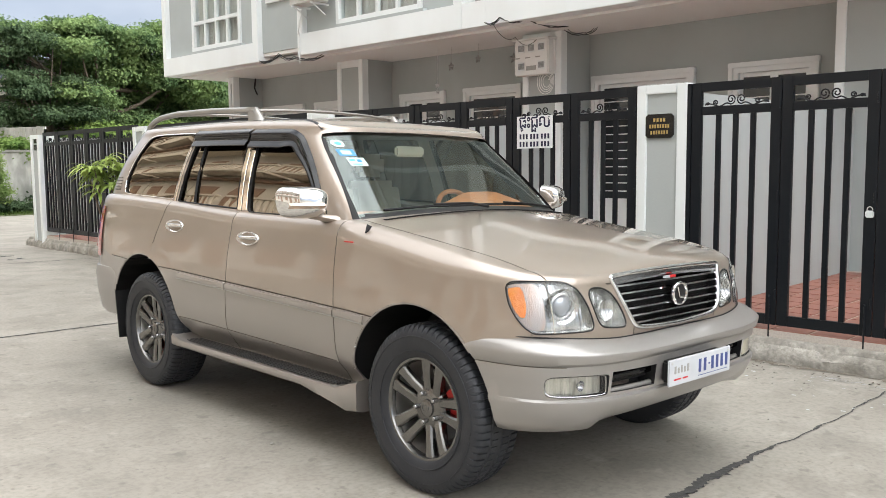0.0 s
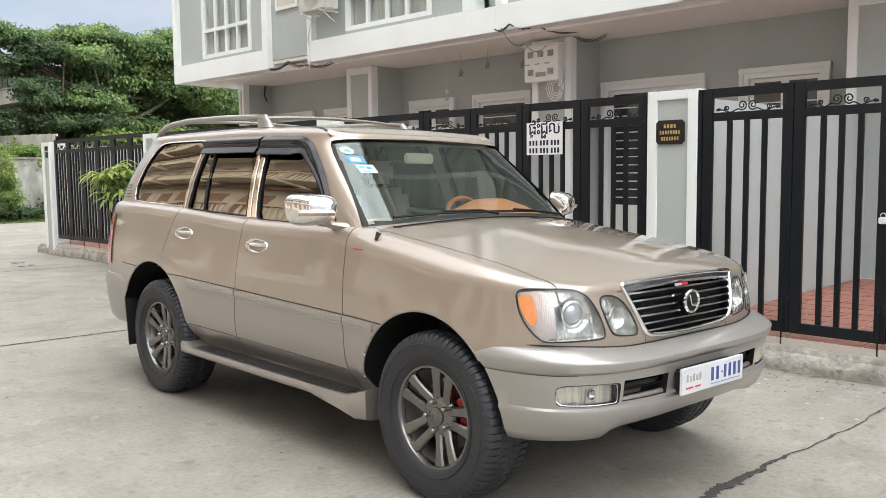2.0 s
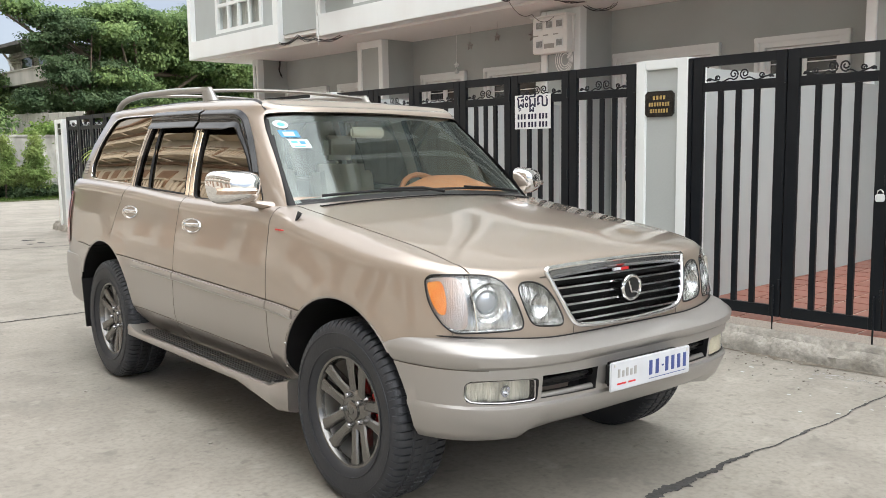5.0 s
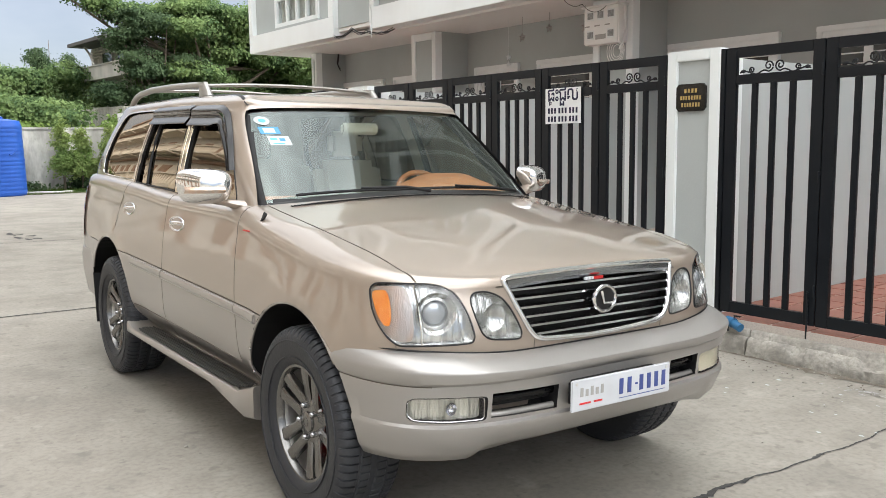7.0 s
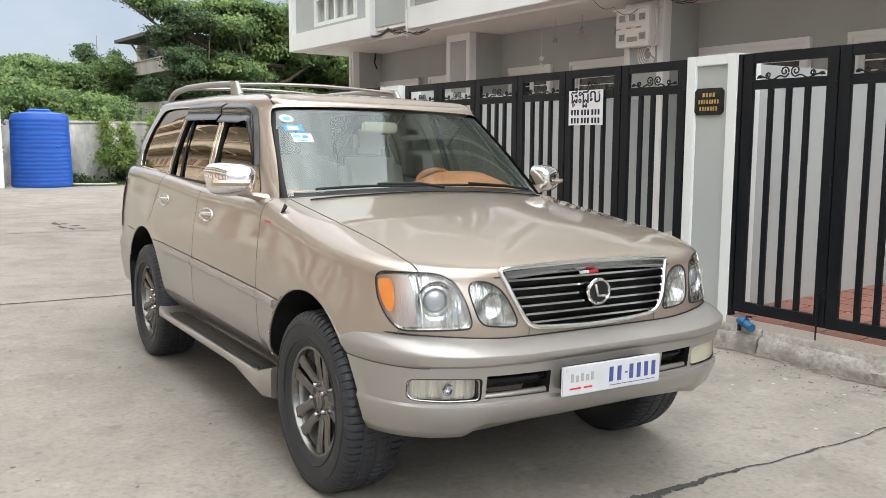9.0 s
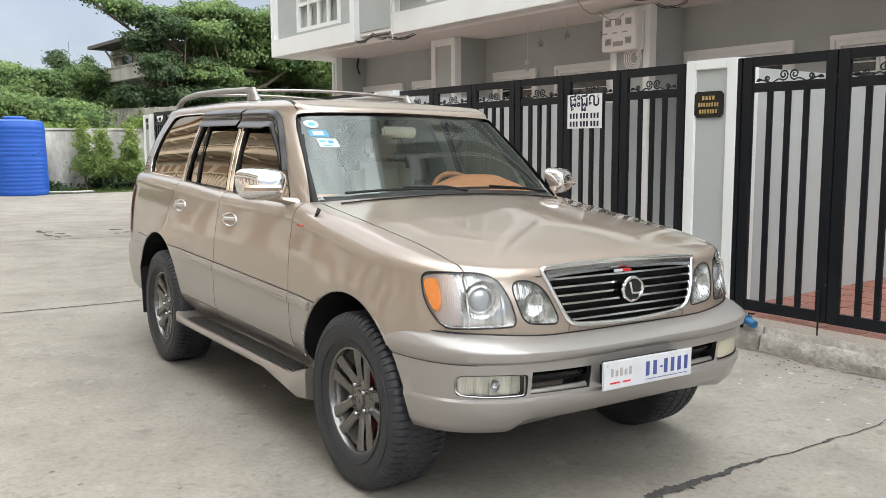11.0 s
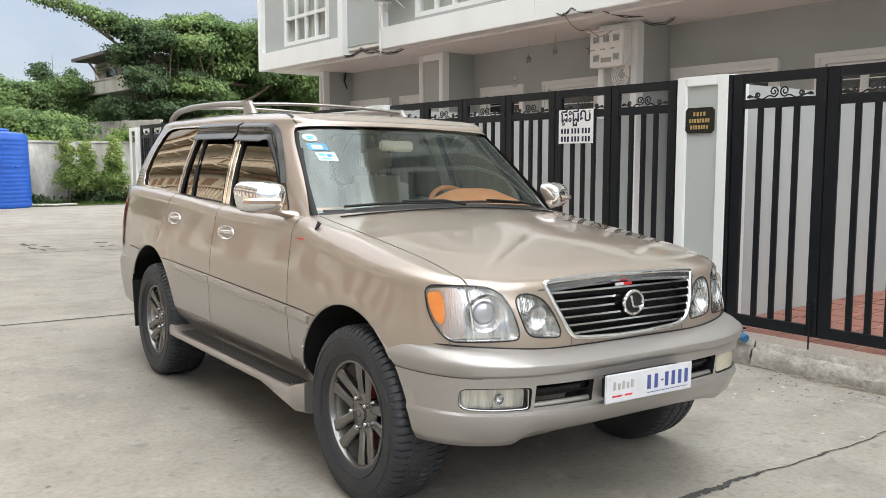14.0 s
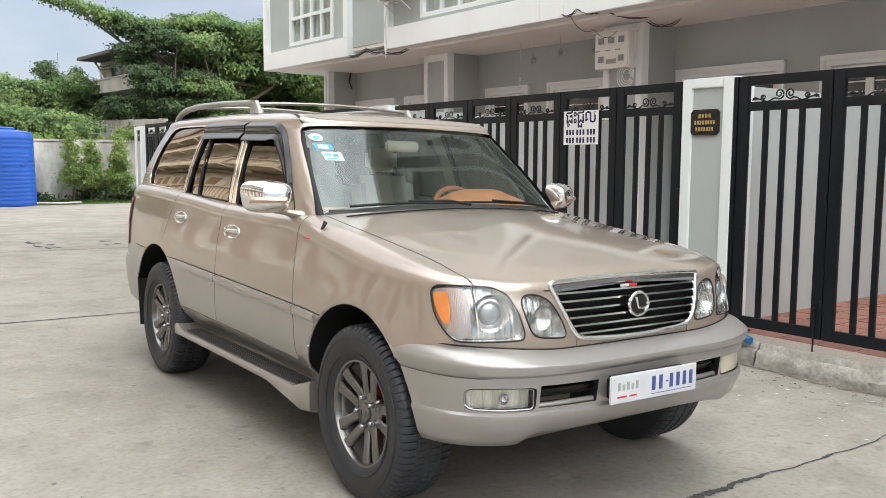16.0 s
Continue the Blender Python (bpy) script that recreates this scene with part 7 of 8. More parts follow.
def dashboard():
    bm = bmesh.new()
    rows = []
    for x in np.linspace(-0.78, 0.78, 45):
        hump = 0.105 * math.exp(-((x - 0.46) / 0.29) ** 4) + 0.025 * math.exp(-((x - 0.0) / 0.2) ** 4)
        base = 1.245
        rows.append([bm.verts.new((x, y, z)) for y, z in ((0.66, base - 0.02), (0.76, base + 0.015 + 0.15 * hump), (0.88, base + 0.03 + 0.7 * hump), (0.99, base + 0.03 + hump), (1.06, base + 0.01 + 0.9 * hump), (1.08, base - 0.05), (1.03, 0.95))])
    for p, q in zip(rows, rows[1:]):
        for k in range(6):
            bm.faces.new((p[k], p[k + 1], q[k + 1], q[k]))
    bmesh.ops.recalc_face_normals(bm, faces=bm.faces)
    part("dashboard", bm, M_LEATHER, car, "brown leather-covered dashboard", smooth=True, angle=70)
    bm = bmesh.new()
    m = Matrix.Translation((0.45, 1.17, 1.21)) @ Matrix.Rotation(radians(62), 4, 'X')
    tube(bm, [m @ Vector((0.19 * math.cos(a), 0.19 * math.sin(a), 0)) for a in np.linspace(0, 2 * math.pi, 40, endpoint=False)], 0.017, 8, closed=True)
    sw = part("steering_wheel", bm, M_LEATHER, car, "brown leather steering wheel", smooth=True)
    bm = bmesh.new()
    for a in (0, 180, 270):
        c = m @ Vector((0.19 * math.cos(radians(a)), 0.19 * math.sin(radians(a)), 0))
        tube(bm, [m @ Vector((0, 0, -0.02)), c], 0.02, 8)
    part("spokes", bm, M_CABIN, sw, smooth=True)
    bm = boxes((-0.12, 0.12, 1.16, 1.19, 1.60, 1.665), bevel=0.012)
    part("rear_view_mirror", bm, M_SEAT, car, "pale interior mirror", smooth=True)
    part("cabin_floor", boxes((-0.80, 0.80, 0.92, 3.7, 0.86, 0.90)), M_CABIN, car)


for x in (-0.40, 0.40):
    seat(x, 1.72)
seat(0.0, 2.75, 0.62)
dashboard()


M_STICKER_TEAL = material("sticker_teal", (0.10, 0.42, 0.46), 0.5, vary=0.3, scale=80)


def sticker(name, x0, x1, z0, z1, mat, round_=False, lift=0.0):
    bm = bmesh.new()
    grid = []
    if round_:
        cx, cz = (x0 + x1) / 2, (z0 + z1) / 2
        ring = []
        for k in range(20):
            x, z = cx + (x1 - x0) / 2 * math.cos(2 * math.pi * k / 20), cz + (z1 - z0) / 2 * math.sin(2 * math.pi * k / 20)
            ring.append(bm.verts.new((x, on_screen(x, z) - 0.002 - lift, z)))
        bm.faces.new(ring)
    else:
        for z in np.linspace(z0, z1, 4):
            grid.append([bm.verts.new((x, on_screen(x, z) - 0.002 - lift, z)) for x in np.linspace(x0, x1, 5)])
        for a, b in zip(grid, grid[1:]):
            for k in range(4):
                bm.faces.new((a[k], a[k + 1], b[k + 1], b[k]))
    bmesh.ops.recalc_face_normals(bm, faces=bm.faces)
    part(name, bm, mat, car, "small windscreen sticker")


def on_screen(x, z):
    """The glass surface of the windscreen at (x, z), finely interpolated."""
    v = min(1.0, max(0.0, (z - 1.225) / 0.51))
    for _ in range(3):
        pts = [cabin_point(k, v, 0.020) for k in range(NF + 1)]
        xs, ys, zs = [p[0] for p in pts], [p[1] for p in pts], [p[2] for p in pts]
        zz = float(np.interp(abs(x), xs, zs))
        v = min(1.0, max(0.0, v + (z - zz) / 0.51))
    return float(np.interp(abs(x), xs, ys))


sticker("sticker_round", -0.675, -0.605, 1.640, 1.685, M_STICKER_PALE, True, lift=0.003)
sticker("sticker_label", -0.675, -0.575, 1.592, 1.630, M_STICKER_BLUE)
sticker("sticker_label", -0.657, -0.600, 1.60, 1.622, M_STICKER_PALE, lift=0.0015)
sticker("sticker_label", -0.655, -0.545, 1.535, 1.582, M_STICKER_PALE)
sticker("sticker_mark", -0.658, -0.622, 1.652, 1.673, M_STICKER_TEAL, True, lift=0.005)
for x0, x1, z0, z1 in ((-0.645, -0.61, 1.562, 1.574), (-0.60, -0.57, 1.556, 1.572), (-0.64, -0.58, 1.542, 1.548)):
    sticker("sticker_bar", x0, x1, z0, z1, M_STICKER_BLUE if x0 > -0.61 else M_STICKER_TEAL, lift=0.0015)

# ---- house fixtures ----


M_METER = material("pale_meter_plastic", (0.82, 0.82, 0.80), 0.5, vary=0.2, scale=6, tint=(0.66, 0.65, 0.62))


M_METER_DIAL = material("grey_meter_dial", (0.20, 0.215, 0.22), 0.3, vary=0.8, scale=22, tint=(0.42, 0.43, 0.42))


def meter_box():
    g = tagged(empty("meter_cabinet", pose(11.05, 8.80, 2.95)), "grey electric meter cabinet with dials on the porch pier", "meter cabinet")
    part("case", boxes((-0.10, 0.11, -0.34, 0.34, 0.0, 0.54), bevel=0.015), M_METER, g)
    for y, z in ((0.2, 0.37), (0.0, 0.37), (-0.2, 0.37), (0.2, 0.09), (-0.2, 0.09)):
        w = part("meter_window", boxes((-0.106, -0.1, y - 0.07, y + 0.07, z - 0.02, z + 0.12), bevel=0.003), M_WHITE_FRAME, g)
        part("dial", boxes((-0.109, -0.106, y - 0.056, y + 0.056, z + 0.004, z + 0.098)), M_METER_DIAL, w)
    part("slot", boxes((-0.105, -0.1, -0.1, 0.1, 0.07, 0.14)), M_CABIN, g)
    for y in (0.27, 0.07, -0.13):
        part("label_bar", boxes((-0.104, -0.1, y - 0.05, y + 0.05, 0.262, 0.28)), M_CABIN, g)
    part("hood", boxes((-0.14, 0.11, -0.36, 0.36, 0.54, 0.565), bevel=0.005), M_METER, g)
    bm = bmesh.new()
    for i in range(4):
        r = 0.075 + 0.03 * i
        tube(bm, [(-0.02 - 0.01 * i, -0.25 + r * math.cos(a), -0.12 + r * 1.2 * math.sin(a)) for a in np.linspace(0, 2 * math.pi, 24, endpoint=False)], 0.0065, 6, closed=True)
    tube(bm, [(-0.03, -0.40, 0.5), (-0.03, -0.42, 0.2), (-0.03, -0.37, 0.0), (-0.03, -0.3, -0.1)], 0.012, 6)
    part("cable_coil", bm, M_METER, g, "coiled pale cable", smooth=True)


meter_box()


def cable(pts, r=0.012, label="black cable sagging along the soffit", sag=0.06, n=14, strands=1, seed=0, mat=M_CABLE):
    rnd = random.Random(seed)
    bm = bmesh.new()
    for s in range(strands):
        out = []
        o = Vector((rnd.uniform(-.03, .03), rnd.uniform(-.05, .05), rnd.uniform(-.03, .03))) if s else Vector()
        for (a, b) in zip(pts, pts[1:]):
            a, b = Vector(a), Vector(b)
            for i in range(n):
                t = i / n
                p = a.lerp(b, t) + o
                p.z -= sag * 4 * t * (1 - t) * (1 + 0.5 * rnd.random() * (1 if s else 0))
                out.append(p)
        out.append(Vector(pts[-1]) + o)
        tube(bm, out, r * (1 if not s else 0.7), 6)
    tagged(part("cable", bm, mat, smooth=True), label, "cable", group="cables")


cable([(10.12, 15.1, 3.64), (10.10, 14.4, 3.72), (10.12, 13.9, 3.62), (10.25, 13.2, 3.6)], 0.011, sag=0.05, strands=3, seed=2)
cable([(10.12, 9.05, 3.70), (10.12, 8.75, 3.74), (10.3, 8.4, 3.70), (11.0, 8.1, 3.64)], 0.007, "black bundle of cables hung under the white band", sag=0.05, strands=4, seed=3)
cable([(10.12, 8.9, 3.70), (10.5, 8.75, 3.48), (11.0, 8.7, 3.53)], 0.004, sag=0.12, strands=1, seed=4)
cable([(11.2, 8.3, 3.60), (11.25, 8.05, 3.52), (11.3, 7.8, 3.58)], 0.006, sag=0.03, strands=3, seed=5)
cable([(11.75, 17.79, 3.62), (11.70, 17.77, 3.42), (11.78, 17.78, 3.27)], 0.016, sag=0.02, strands=3, seed=6)
cable([(10.0, 13.5, 4.52), (10.05, 13.72, 4.10), (10.13, 13.80, 4.04), (10.13, 13.80, 3.50)], 0.012, "thin white drain pipe of the air conditioner", sag=0.0, mat=M_WHITE_FRAME)


def ac_unit(x, y, z):
    g = tagged(empty("air_conditioner", pose(x, y, z)), "white outdoor air conditioner on a wall bracket", "air conditioner")
    part("case", boxes((-0.16, 0.16, -0.40, 0.40, 0.0, 0.55), bevel=0.02), M_GREY_PLASTIC, g)
    bm = bmesh.new()
    for r in np.linspace(0.05, 0.22, 6):
        tube(bm, [(-0.165, r * math.cos(a), 0.28 + r * math.sin(a)) for a in np.linspace(0, 2 * math.pi, 28, endpoint=False)], 0.005, 5, closed=True)
    part("fan_guard", bm, M_CABIN, g)
    for y0 in (-0.28, 0.28):
        bm = bmesh.new()
        box(bm, -0.18, 0.24, y0 - 0.015, y0 + 0.015, -0.03, 0.0)
        tube(bm, [(-0.13, y0, -0.02), (0.16, y0, -0.2)], 0.011, 6)
        part("bracket", bm, M_WHITE_FRAME, g)


ac_unit(9.98, 13.28, 4.52)


def hanging_star(y, z, r, pale):
    bm = bmesh.new()
    v = [bm.verts.new((11.3 + 0.02 * (k % 2), y + r * (1 if k % 2 == 0 else 0.42) * math.sin(math.pi * k / 5), z + r * (1 if k % 2 == 0 else 0.42) * math.cos(math.pi * k / 5))) for k in range(10)]
    f, b = bm.verts.new((11.26, y, z)), bm.verts.new((11.36, y, z))
    for k in range(10):
        bm.faces.new((v[k], v[(k + 1) % 10], f))
        bm.faces.new((v[(k + 1) % 10], v[k], b))
    tube(bm, [(11.31, y, z + r), (11.31, y, SOFFIT)], 0.003, 5)
    tagged(part("hanging_star", bm, M_WHITE_FRAME if pale else M_CABIN), "small star ornament hung from the porch soffit", "ornament", group="star ornaments")


for y, z, r, p in ((10.9, 3.28, 0.09, 0), (10.25, 3.36, 0.085, 0), (9.45, 3.30, 0.10, 0), (9.25, 3.1, 0.06, 1), (11.25, 2.98, 0.06, 1), (11.25, 2.86, 0.05, 1)):
    hanging_star(y, z, r, p)


def garden_tap():
    g = tagged(empty("garden_tap", pose(6.80, 3.66, 0.085)), "blue plastic tap and fitting beside the gate pillar", "tap")
    bm = bmesh.new()
    tube(bm, [(0, 0.02, 0), (0, 0.02, 0.07), (-0.01, 0.0, 0.085)], 0.015, 10)
    part("pipe", bm, M_BLACK_STEEL, g, smooth=True)
    bm = bmesh.new()
    tube(bm, [(-0.005, 0.015, 0.085), (-0.02, -0.03, 0.08), (-0.04, -0.09, 0.06), (-0.05, -0.13, 0.05)], 0.032, 12)
    tube(bm, [(-0.022, -0.035, 0.078), (-0.026, -0.055, 0.073)], 0.040, 12)
    part("valve", bm, M_TAP, g, smooth=True)
    bm = bmesh.new()
    tube(bm, [(-0.03, -0.06, 0.09), (-0.03, -0.06, 0.13), (-0.03, -0.11, 0.13)], 0.007, 8)
    part("lever", bm, M_BLACK_STEEL, g)


M_TAP = material("blue_pipe", (0.02, 0.13, 0.28), 0.45, vary=0.3, scale=30)
garden_tap()

# ---- far end of the lane ----


def boundary_wall():
    bm = bmesh.new()
    box(bm, -14.0, 34.0, 33.6, 33.8, -0.2, 2.15)
    tagged(part("boundary_wall", bm, M_OLD_WALL), "weathered stained concrete boundary wall", "wall", kind="structure")
    bm = bmesh.new()
    box(bm, -14.0, 34.0, 33.55, 33.85, 2.15, 2.23, bevel=0.01)
    tagged(part("wall_coping", bm, M_OLD_WALL), "dark stained coping on the boundary wall", "coping", kind="structure")
    for x in np.arange(-13, 34, 3.2):
        tagged(part("wall_post", boxes((x - 0.1, x + 0.1, 33.53, 33.6, -0.2, 2.15)), M_OLD_WALL), "stained concrete post of the boundary wall", "post", group="wall posts", kind="structure")


boundary_wall()


def tank():
    g = tagged(empty("water_tank", pose(6.55, 31.5, ground_z(6.5))), "large blue ribbed plastic water tank standing on the paving", "water tank")
    bm = bmesh.new()
    prof = [(0.0, 0.0), (0.93, 0.0), (0.96, 0.05)]
    z = 0.05
    for i in range(16):
        r = 0.96 - 0.05 * z / 2.3
        prof += [(r, z + 0.01), (r + 0.006, z + 0.035), (r + 0.006, z + 0.09), (r, z + 0.115)]
        z += 0.133 if i not in (8, 12) else 0.2
    prof += [(0.90, z + 0.02), (0.86, z + 0.14), (0.74, z + 0.17), (0.36, z + 0.22), (0.34, z + 0.20)]
    lathe(bm, prof, 56)
    part("shell", bm, M_BLUE, g, smooth=True, angle=40)
    bm = bmesh.new()
    lathe(bm, [(0.36, z + 0.18), (0.37, z + 0.27), (0.30, z + 0.31), (0.0, z + 0.32)], 32)
    part("lid", bm, M_BLUE, g, smooth=True)
    bm = bmesh.new()
    tube(bm, [(0.93 * math.cos(a), 0.93 * math.sin(a), z - 0.95 + 0.25 * k) for k, a in ((0, -1.2), (0, -1.1), (0.2, -1.0), (0.55, -0.93))], 0.03, 8)
    part("moulded_pipe", bm, M_BLUE, g, smooth=True)


tank()
tagged(part("gate_post", boxes((5.08, 5.26, 30.6, 30.8, -0.1, 2.55), bevel=0.01), M_WHITE_PAINT), "weathered white concrete post beside the tank", "post")
bm = bmesh.new()
tube(bm, [(7.2, 31.2, 0.02), (8.2, 31.0, 0.0), (8.9, 31.2, 0.0)], 0.03, 8)
tagged(part("hose", bm, M_GREY_PLASTIC, smooth=True), "pale hose lying along the verge", "hose")

# ---- plants ----


def leaf_fan(verts, faces, p, d, size, rnd, wide=0.42, face=None):
    """Adds a bent leaf of two quads at p that points along d and turns its blade to face."""
    u = d.orthogonal().normalized()
    if face is not None:
        u = d.cross(face).normalized()
    elif abs(d.z) < 0.9:
        u = Matrix.Rotation(rnd.gauss(0, 0.4), 3, d) @ d.cross(Vector((0, 0, 1))).normalized()
    w = u * size * wide
    up = d.cross(u) * size * 0.15
    a, b, c = p, p + d * size * 0.5 + up, p + d * size
    i = len(verts)
    verts += [a - w * 0.3, a + w * 0.3, b - w, b + w, c - w * 0.15, c + w * 0.15]
    faces += [(i, i + 1, i + 3, i + 2), (i + 2, i + 3, i + 5, i + 4)]


def crown_mesh(name, blobs, count, size, seed, mat, shell=0.5, droop=-0.1, spread=(1.7, 0.5)):
    """Leaves gathered in clumps over the blobs (centre, radii), denser towards the outside."""
    rnd = random.Random(seed)
    verts, faces = [], []
    weight = [b[1][0] * b[1][1] + b[1][0] * b[1][2] + b[1][1] * b[1][2] for b in blobs]
    for _ in range(count // 22):
        c, r = rnd.choices(blobs, weight)[0]
        d = Vector((rnd.gauss(0, 1), rnd.gauss(0, 1), rnd.gauss(0.15, 1))).normalized()
        s = shell + (1 - shell) * rnd.random() ** 0.5
        q = Vector(c) + Vector((d.x * r[0], d.y * r[1], d.z * r[2])) * s * (1 + 0.16 * noise.noise(d * 3 + Vector(c)))
        for _ in range(22):
            p = q + Vector((rnd.gauss(0, spread[0]), rnd.gauss(0, spread[0]), rnd.gauss(0, spread[1]))) * size
            f = (d + Vector((rnd.gauss(0, .42), rnd.gauss(0, .42), rnd.gauss(0.35, .42)))).normalized()
            v = Vector((rnd.gauss(0, 1), rnd.gauss(0, 1), rnd.gauss(droop - 0.4, .8)))
            v = (v - 0.85 * f * v.dot(f)).normalized()
            leaf_fan(verts, faces, p, v, size * rnd.uniform(0.6, 1.25), rnd, face=f)
    me = bpy.data.meshes.new(name)
    me.from_pydata([tuple(v) for v in verts], [], faces)
    me.materials.append(mat)
    return me


def tree(base, height, blobs, count, size, seed, mat, label, limbs=9, trunk=0.22):
    rnd = random.Random(seed)
    g = tagged(empty("tree", pose(*base)), label, "tree", group="trees at the lane's end")
    bm = bmesh.new()
    top = Vector((rnd.uniform(-.4, .4), rnd.uniform(-.4, .4), height * 0.72))
    tube(bm, [(0, 0, -0.2), top * 0.3 + Vector((0.1, 0, 0)), top * 0.65, top], trunk, 10, r_end=trunk * 0.3)
    part("trunk", bm, M_BARK, g, smooth=True)
    for i in range(limbs):
        c, r = blobs[i % len(blobs)]
        bm = bmesh.new()
        s = top * rnd.uniform(0.3, 0.9)
        e = Vector(c) + Vector((rnd.uniform(-.5, .5) * r[0], rnd.uniform(-.5, .5) * r[1], rnd.uniform(-.2, .4) * r[2]))
        tube(bm, [s, s.lerp(e, 0.5) + Vector((0, 0, -0.2)), e], trunk * 0.42, 7, r_end=trunk * 0.08)
        part("limb", bm, M_BARK, g, smooth=True)
    o = new("crown", crown_mesh("crown", blobs, count, size, seed, mat))
    o.parent = g


def random_blobs(n, box3, rad, seed, flat=(0.34, 0.6)):
    rnd = random.Random(seed)
    out = []
    for _ in range(n):
        r = rnd.uniform(*rad)
        out.append(((rnd.uniform(*box3[0]), rnd.uniform(*box3[1]), rnd.uniform(*box3[2])), (r, r * rnd.uniform(0.8, 1.1), r * rnd.uniform(*flat))))
    return out


# the spreading tree behind the wall, in flat layers, one arm reaching far over the lane
arm = [((-7.3, -1.2, 7.75), (0.6, 0.5, 0.14)), ((-6.5, -1.1, 7.60), (0.8, 0.6, 0.22)), ((-5.7, -1.0, 7.35), (0.9, 0.7, 0.28)), ((-4.8, -0.9, 7.15), (1.1, 0.8, 0.36)), ((-3.9, -0.6, 7.0), (1.2, 0.9, 0.42))]
tree((17.0, 37.5, 0), 8.0, arm + random_blobs(50, ((-3.0, 4.2), (-2, 2), (2.4, 7.4)), (0.7, 1.4), 21, (0.26, 0.5)) + random_blobs(12, ((-2.4, 3.0), (-1.5, 1.5), (6.6, 7.7)), (0.8, 1.4), 26, (0.24, 0.40)) + random_blobs(14, ((-2.2, 4.0), (-0.5, 1.8), (3.4, 6.2)), (1.0, 1.5), 28, (0.3, 0.5)), 125000, 0.128, 21, M_LEAF, "broad spreading green tree behind the boundary wall", 26, 0.3)
tree((22.0, 39.0, 0), 8.0, random_blobs(44, ((-3.5, 4), (-2, 2), (1.5, 6.0)), (0.9, 1.5), 22, (0.26, 0.46)) + random_blobs(9, ((-3.0, 3.5), (-1.5, 1.5), (3.0, 5.5)), (1.0, 1.4), 29), 84000, 0.135, 22, M_LEAF, "broad spreading green tree behind the boundary wall", 9, 0.28)
tree((13.9, 36.4, 0), 7.2, random_blobs(16, ((-1.3, 1.5), (-1.2, 1.2), (3.4, 7.3)), (0.5, 1.0), 23, (0.3, 0.5)) + random_blobs(7, ((-2.0, -0.7), (-0.6, 0.6), (5.5, 6.9)), (0.4, 0.7), 24, (0.4, 0.7)) + random_blobs(8, ((-2.2, -0.4), (-0.8, 0.8), (3.2, 4.3)), (0.4, 0.8), 25, (0.4, 0.7)), 20000, 0.11, 23, M_LEAF_DARK, "slender dark green tree behind the boundary wall", 16, 0.14)
tree((15.5, 35.2, 0), 3.6, random_blobs(10, ((-2.0, 3.5), (-0.6, 0.9), (0.8, 2.9)), (0.8, 1.3), 24), 20000, 0.15, 24, M_LEAF_LIGHT, "low bright green trees close behind the wall", 6, 0.12)
# two rounded feathery trees beyond the thicket
for k, (x, y, z0, w) in enumerate(((11.80, 48.0, 6.25, 0.32), (13.1, 48.4, 6.05, 0.24))):
    tree((x, y, 0), 6.6, random_blobs(26, ((-w, w), (-0.4, 0.4), (z0 - 2.6, z0)), (0.24, 0.42), 61 + k, (0.7, 1.0)), 9000, 0.10, 61 + k, M_LEAF_DARK, "rounded feathery dark green tree beyond the thicket", 12, 0.1)


def thicket(name, blobs, count, size, seed, mat, label):
    o = new(name, crown_mesh(name, blobs, count, size, seed, mat, 0.55))
    tagged(o, label, "thicket", kind="stuff")


thicket("thicket", random_blobs(34, ((-6, 12.5), (36, 44), (0.8, 3.9)), (1.0, 1.9), 31), 100000, 0.13, 31, M_LEAF, "dense wild green thicket behind the boundary wall")
thicket("thicket", random_blobs(16, ((7, 14), (42.5, 45.5), (2.2, 4.6)), (0.9, 1.5), 36), 22000, 0.15, 36, M_LEAF, "tall wild green thicket below the palms")
thicket("thicket", random_blobs(16, ((5.5, 12.2), (42.5, 45.5), (3.4, 5.6)), (0.8, 1.2), 38), 30000, 0.14, 38, M_LEAF, "tall wild green thicket behind the boundary wall")
thicket("creeper", random_blobs(26, ((2, 13), (34.2, 36.0), (0.6, 2.6)), (0.7, 1.1), 32), 22000, 0.14, 32, M_LEAF_LIGHT, "bright green creeper heaped behind the wall")
thicket("far_trees", random_blobs(40, ((-30, 60), (50, 66), (0.5, 3.6)), (2.5, 4.0), 33), 20000, 0.4, 33, M_LEAF_DARK, "distant belt of dark green trees")
thicket("wall_scrub", random_blobs(26, ((7.4, 17), (32.4, 33.2), (0.05, 0.4)), (0.35, 0.6), 34), 9000, 0.11, 34, M_LEAF_DARK, "low dark scrub along the foot of the wall")
thicket("creeper", random_blobs(10, ((3.4, 5.2), (31.5, 33.4), (0.4, 2.6)), (0.6, 0.9), 35), 9000, 0.10, 35, M_LEAF_DARK, "dark green creeper beside the tank")


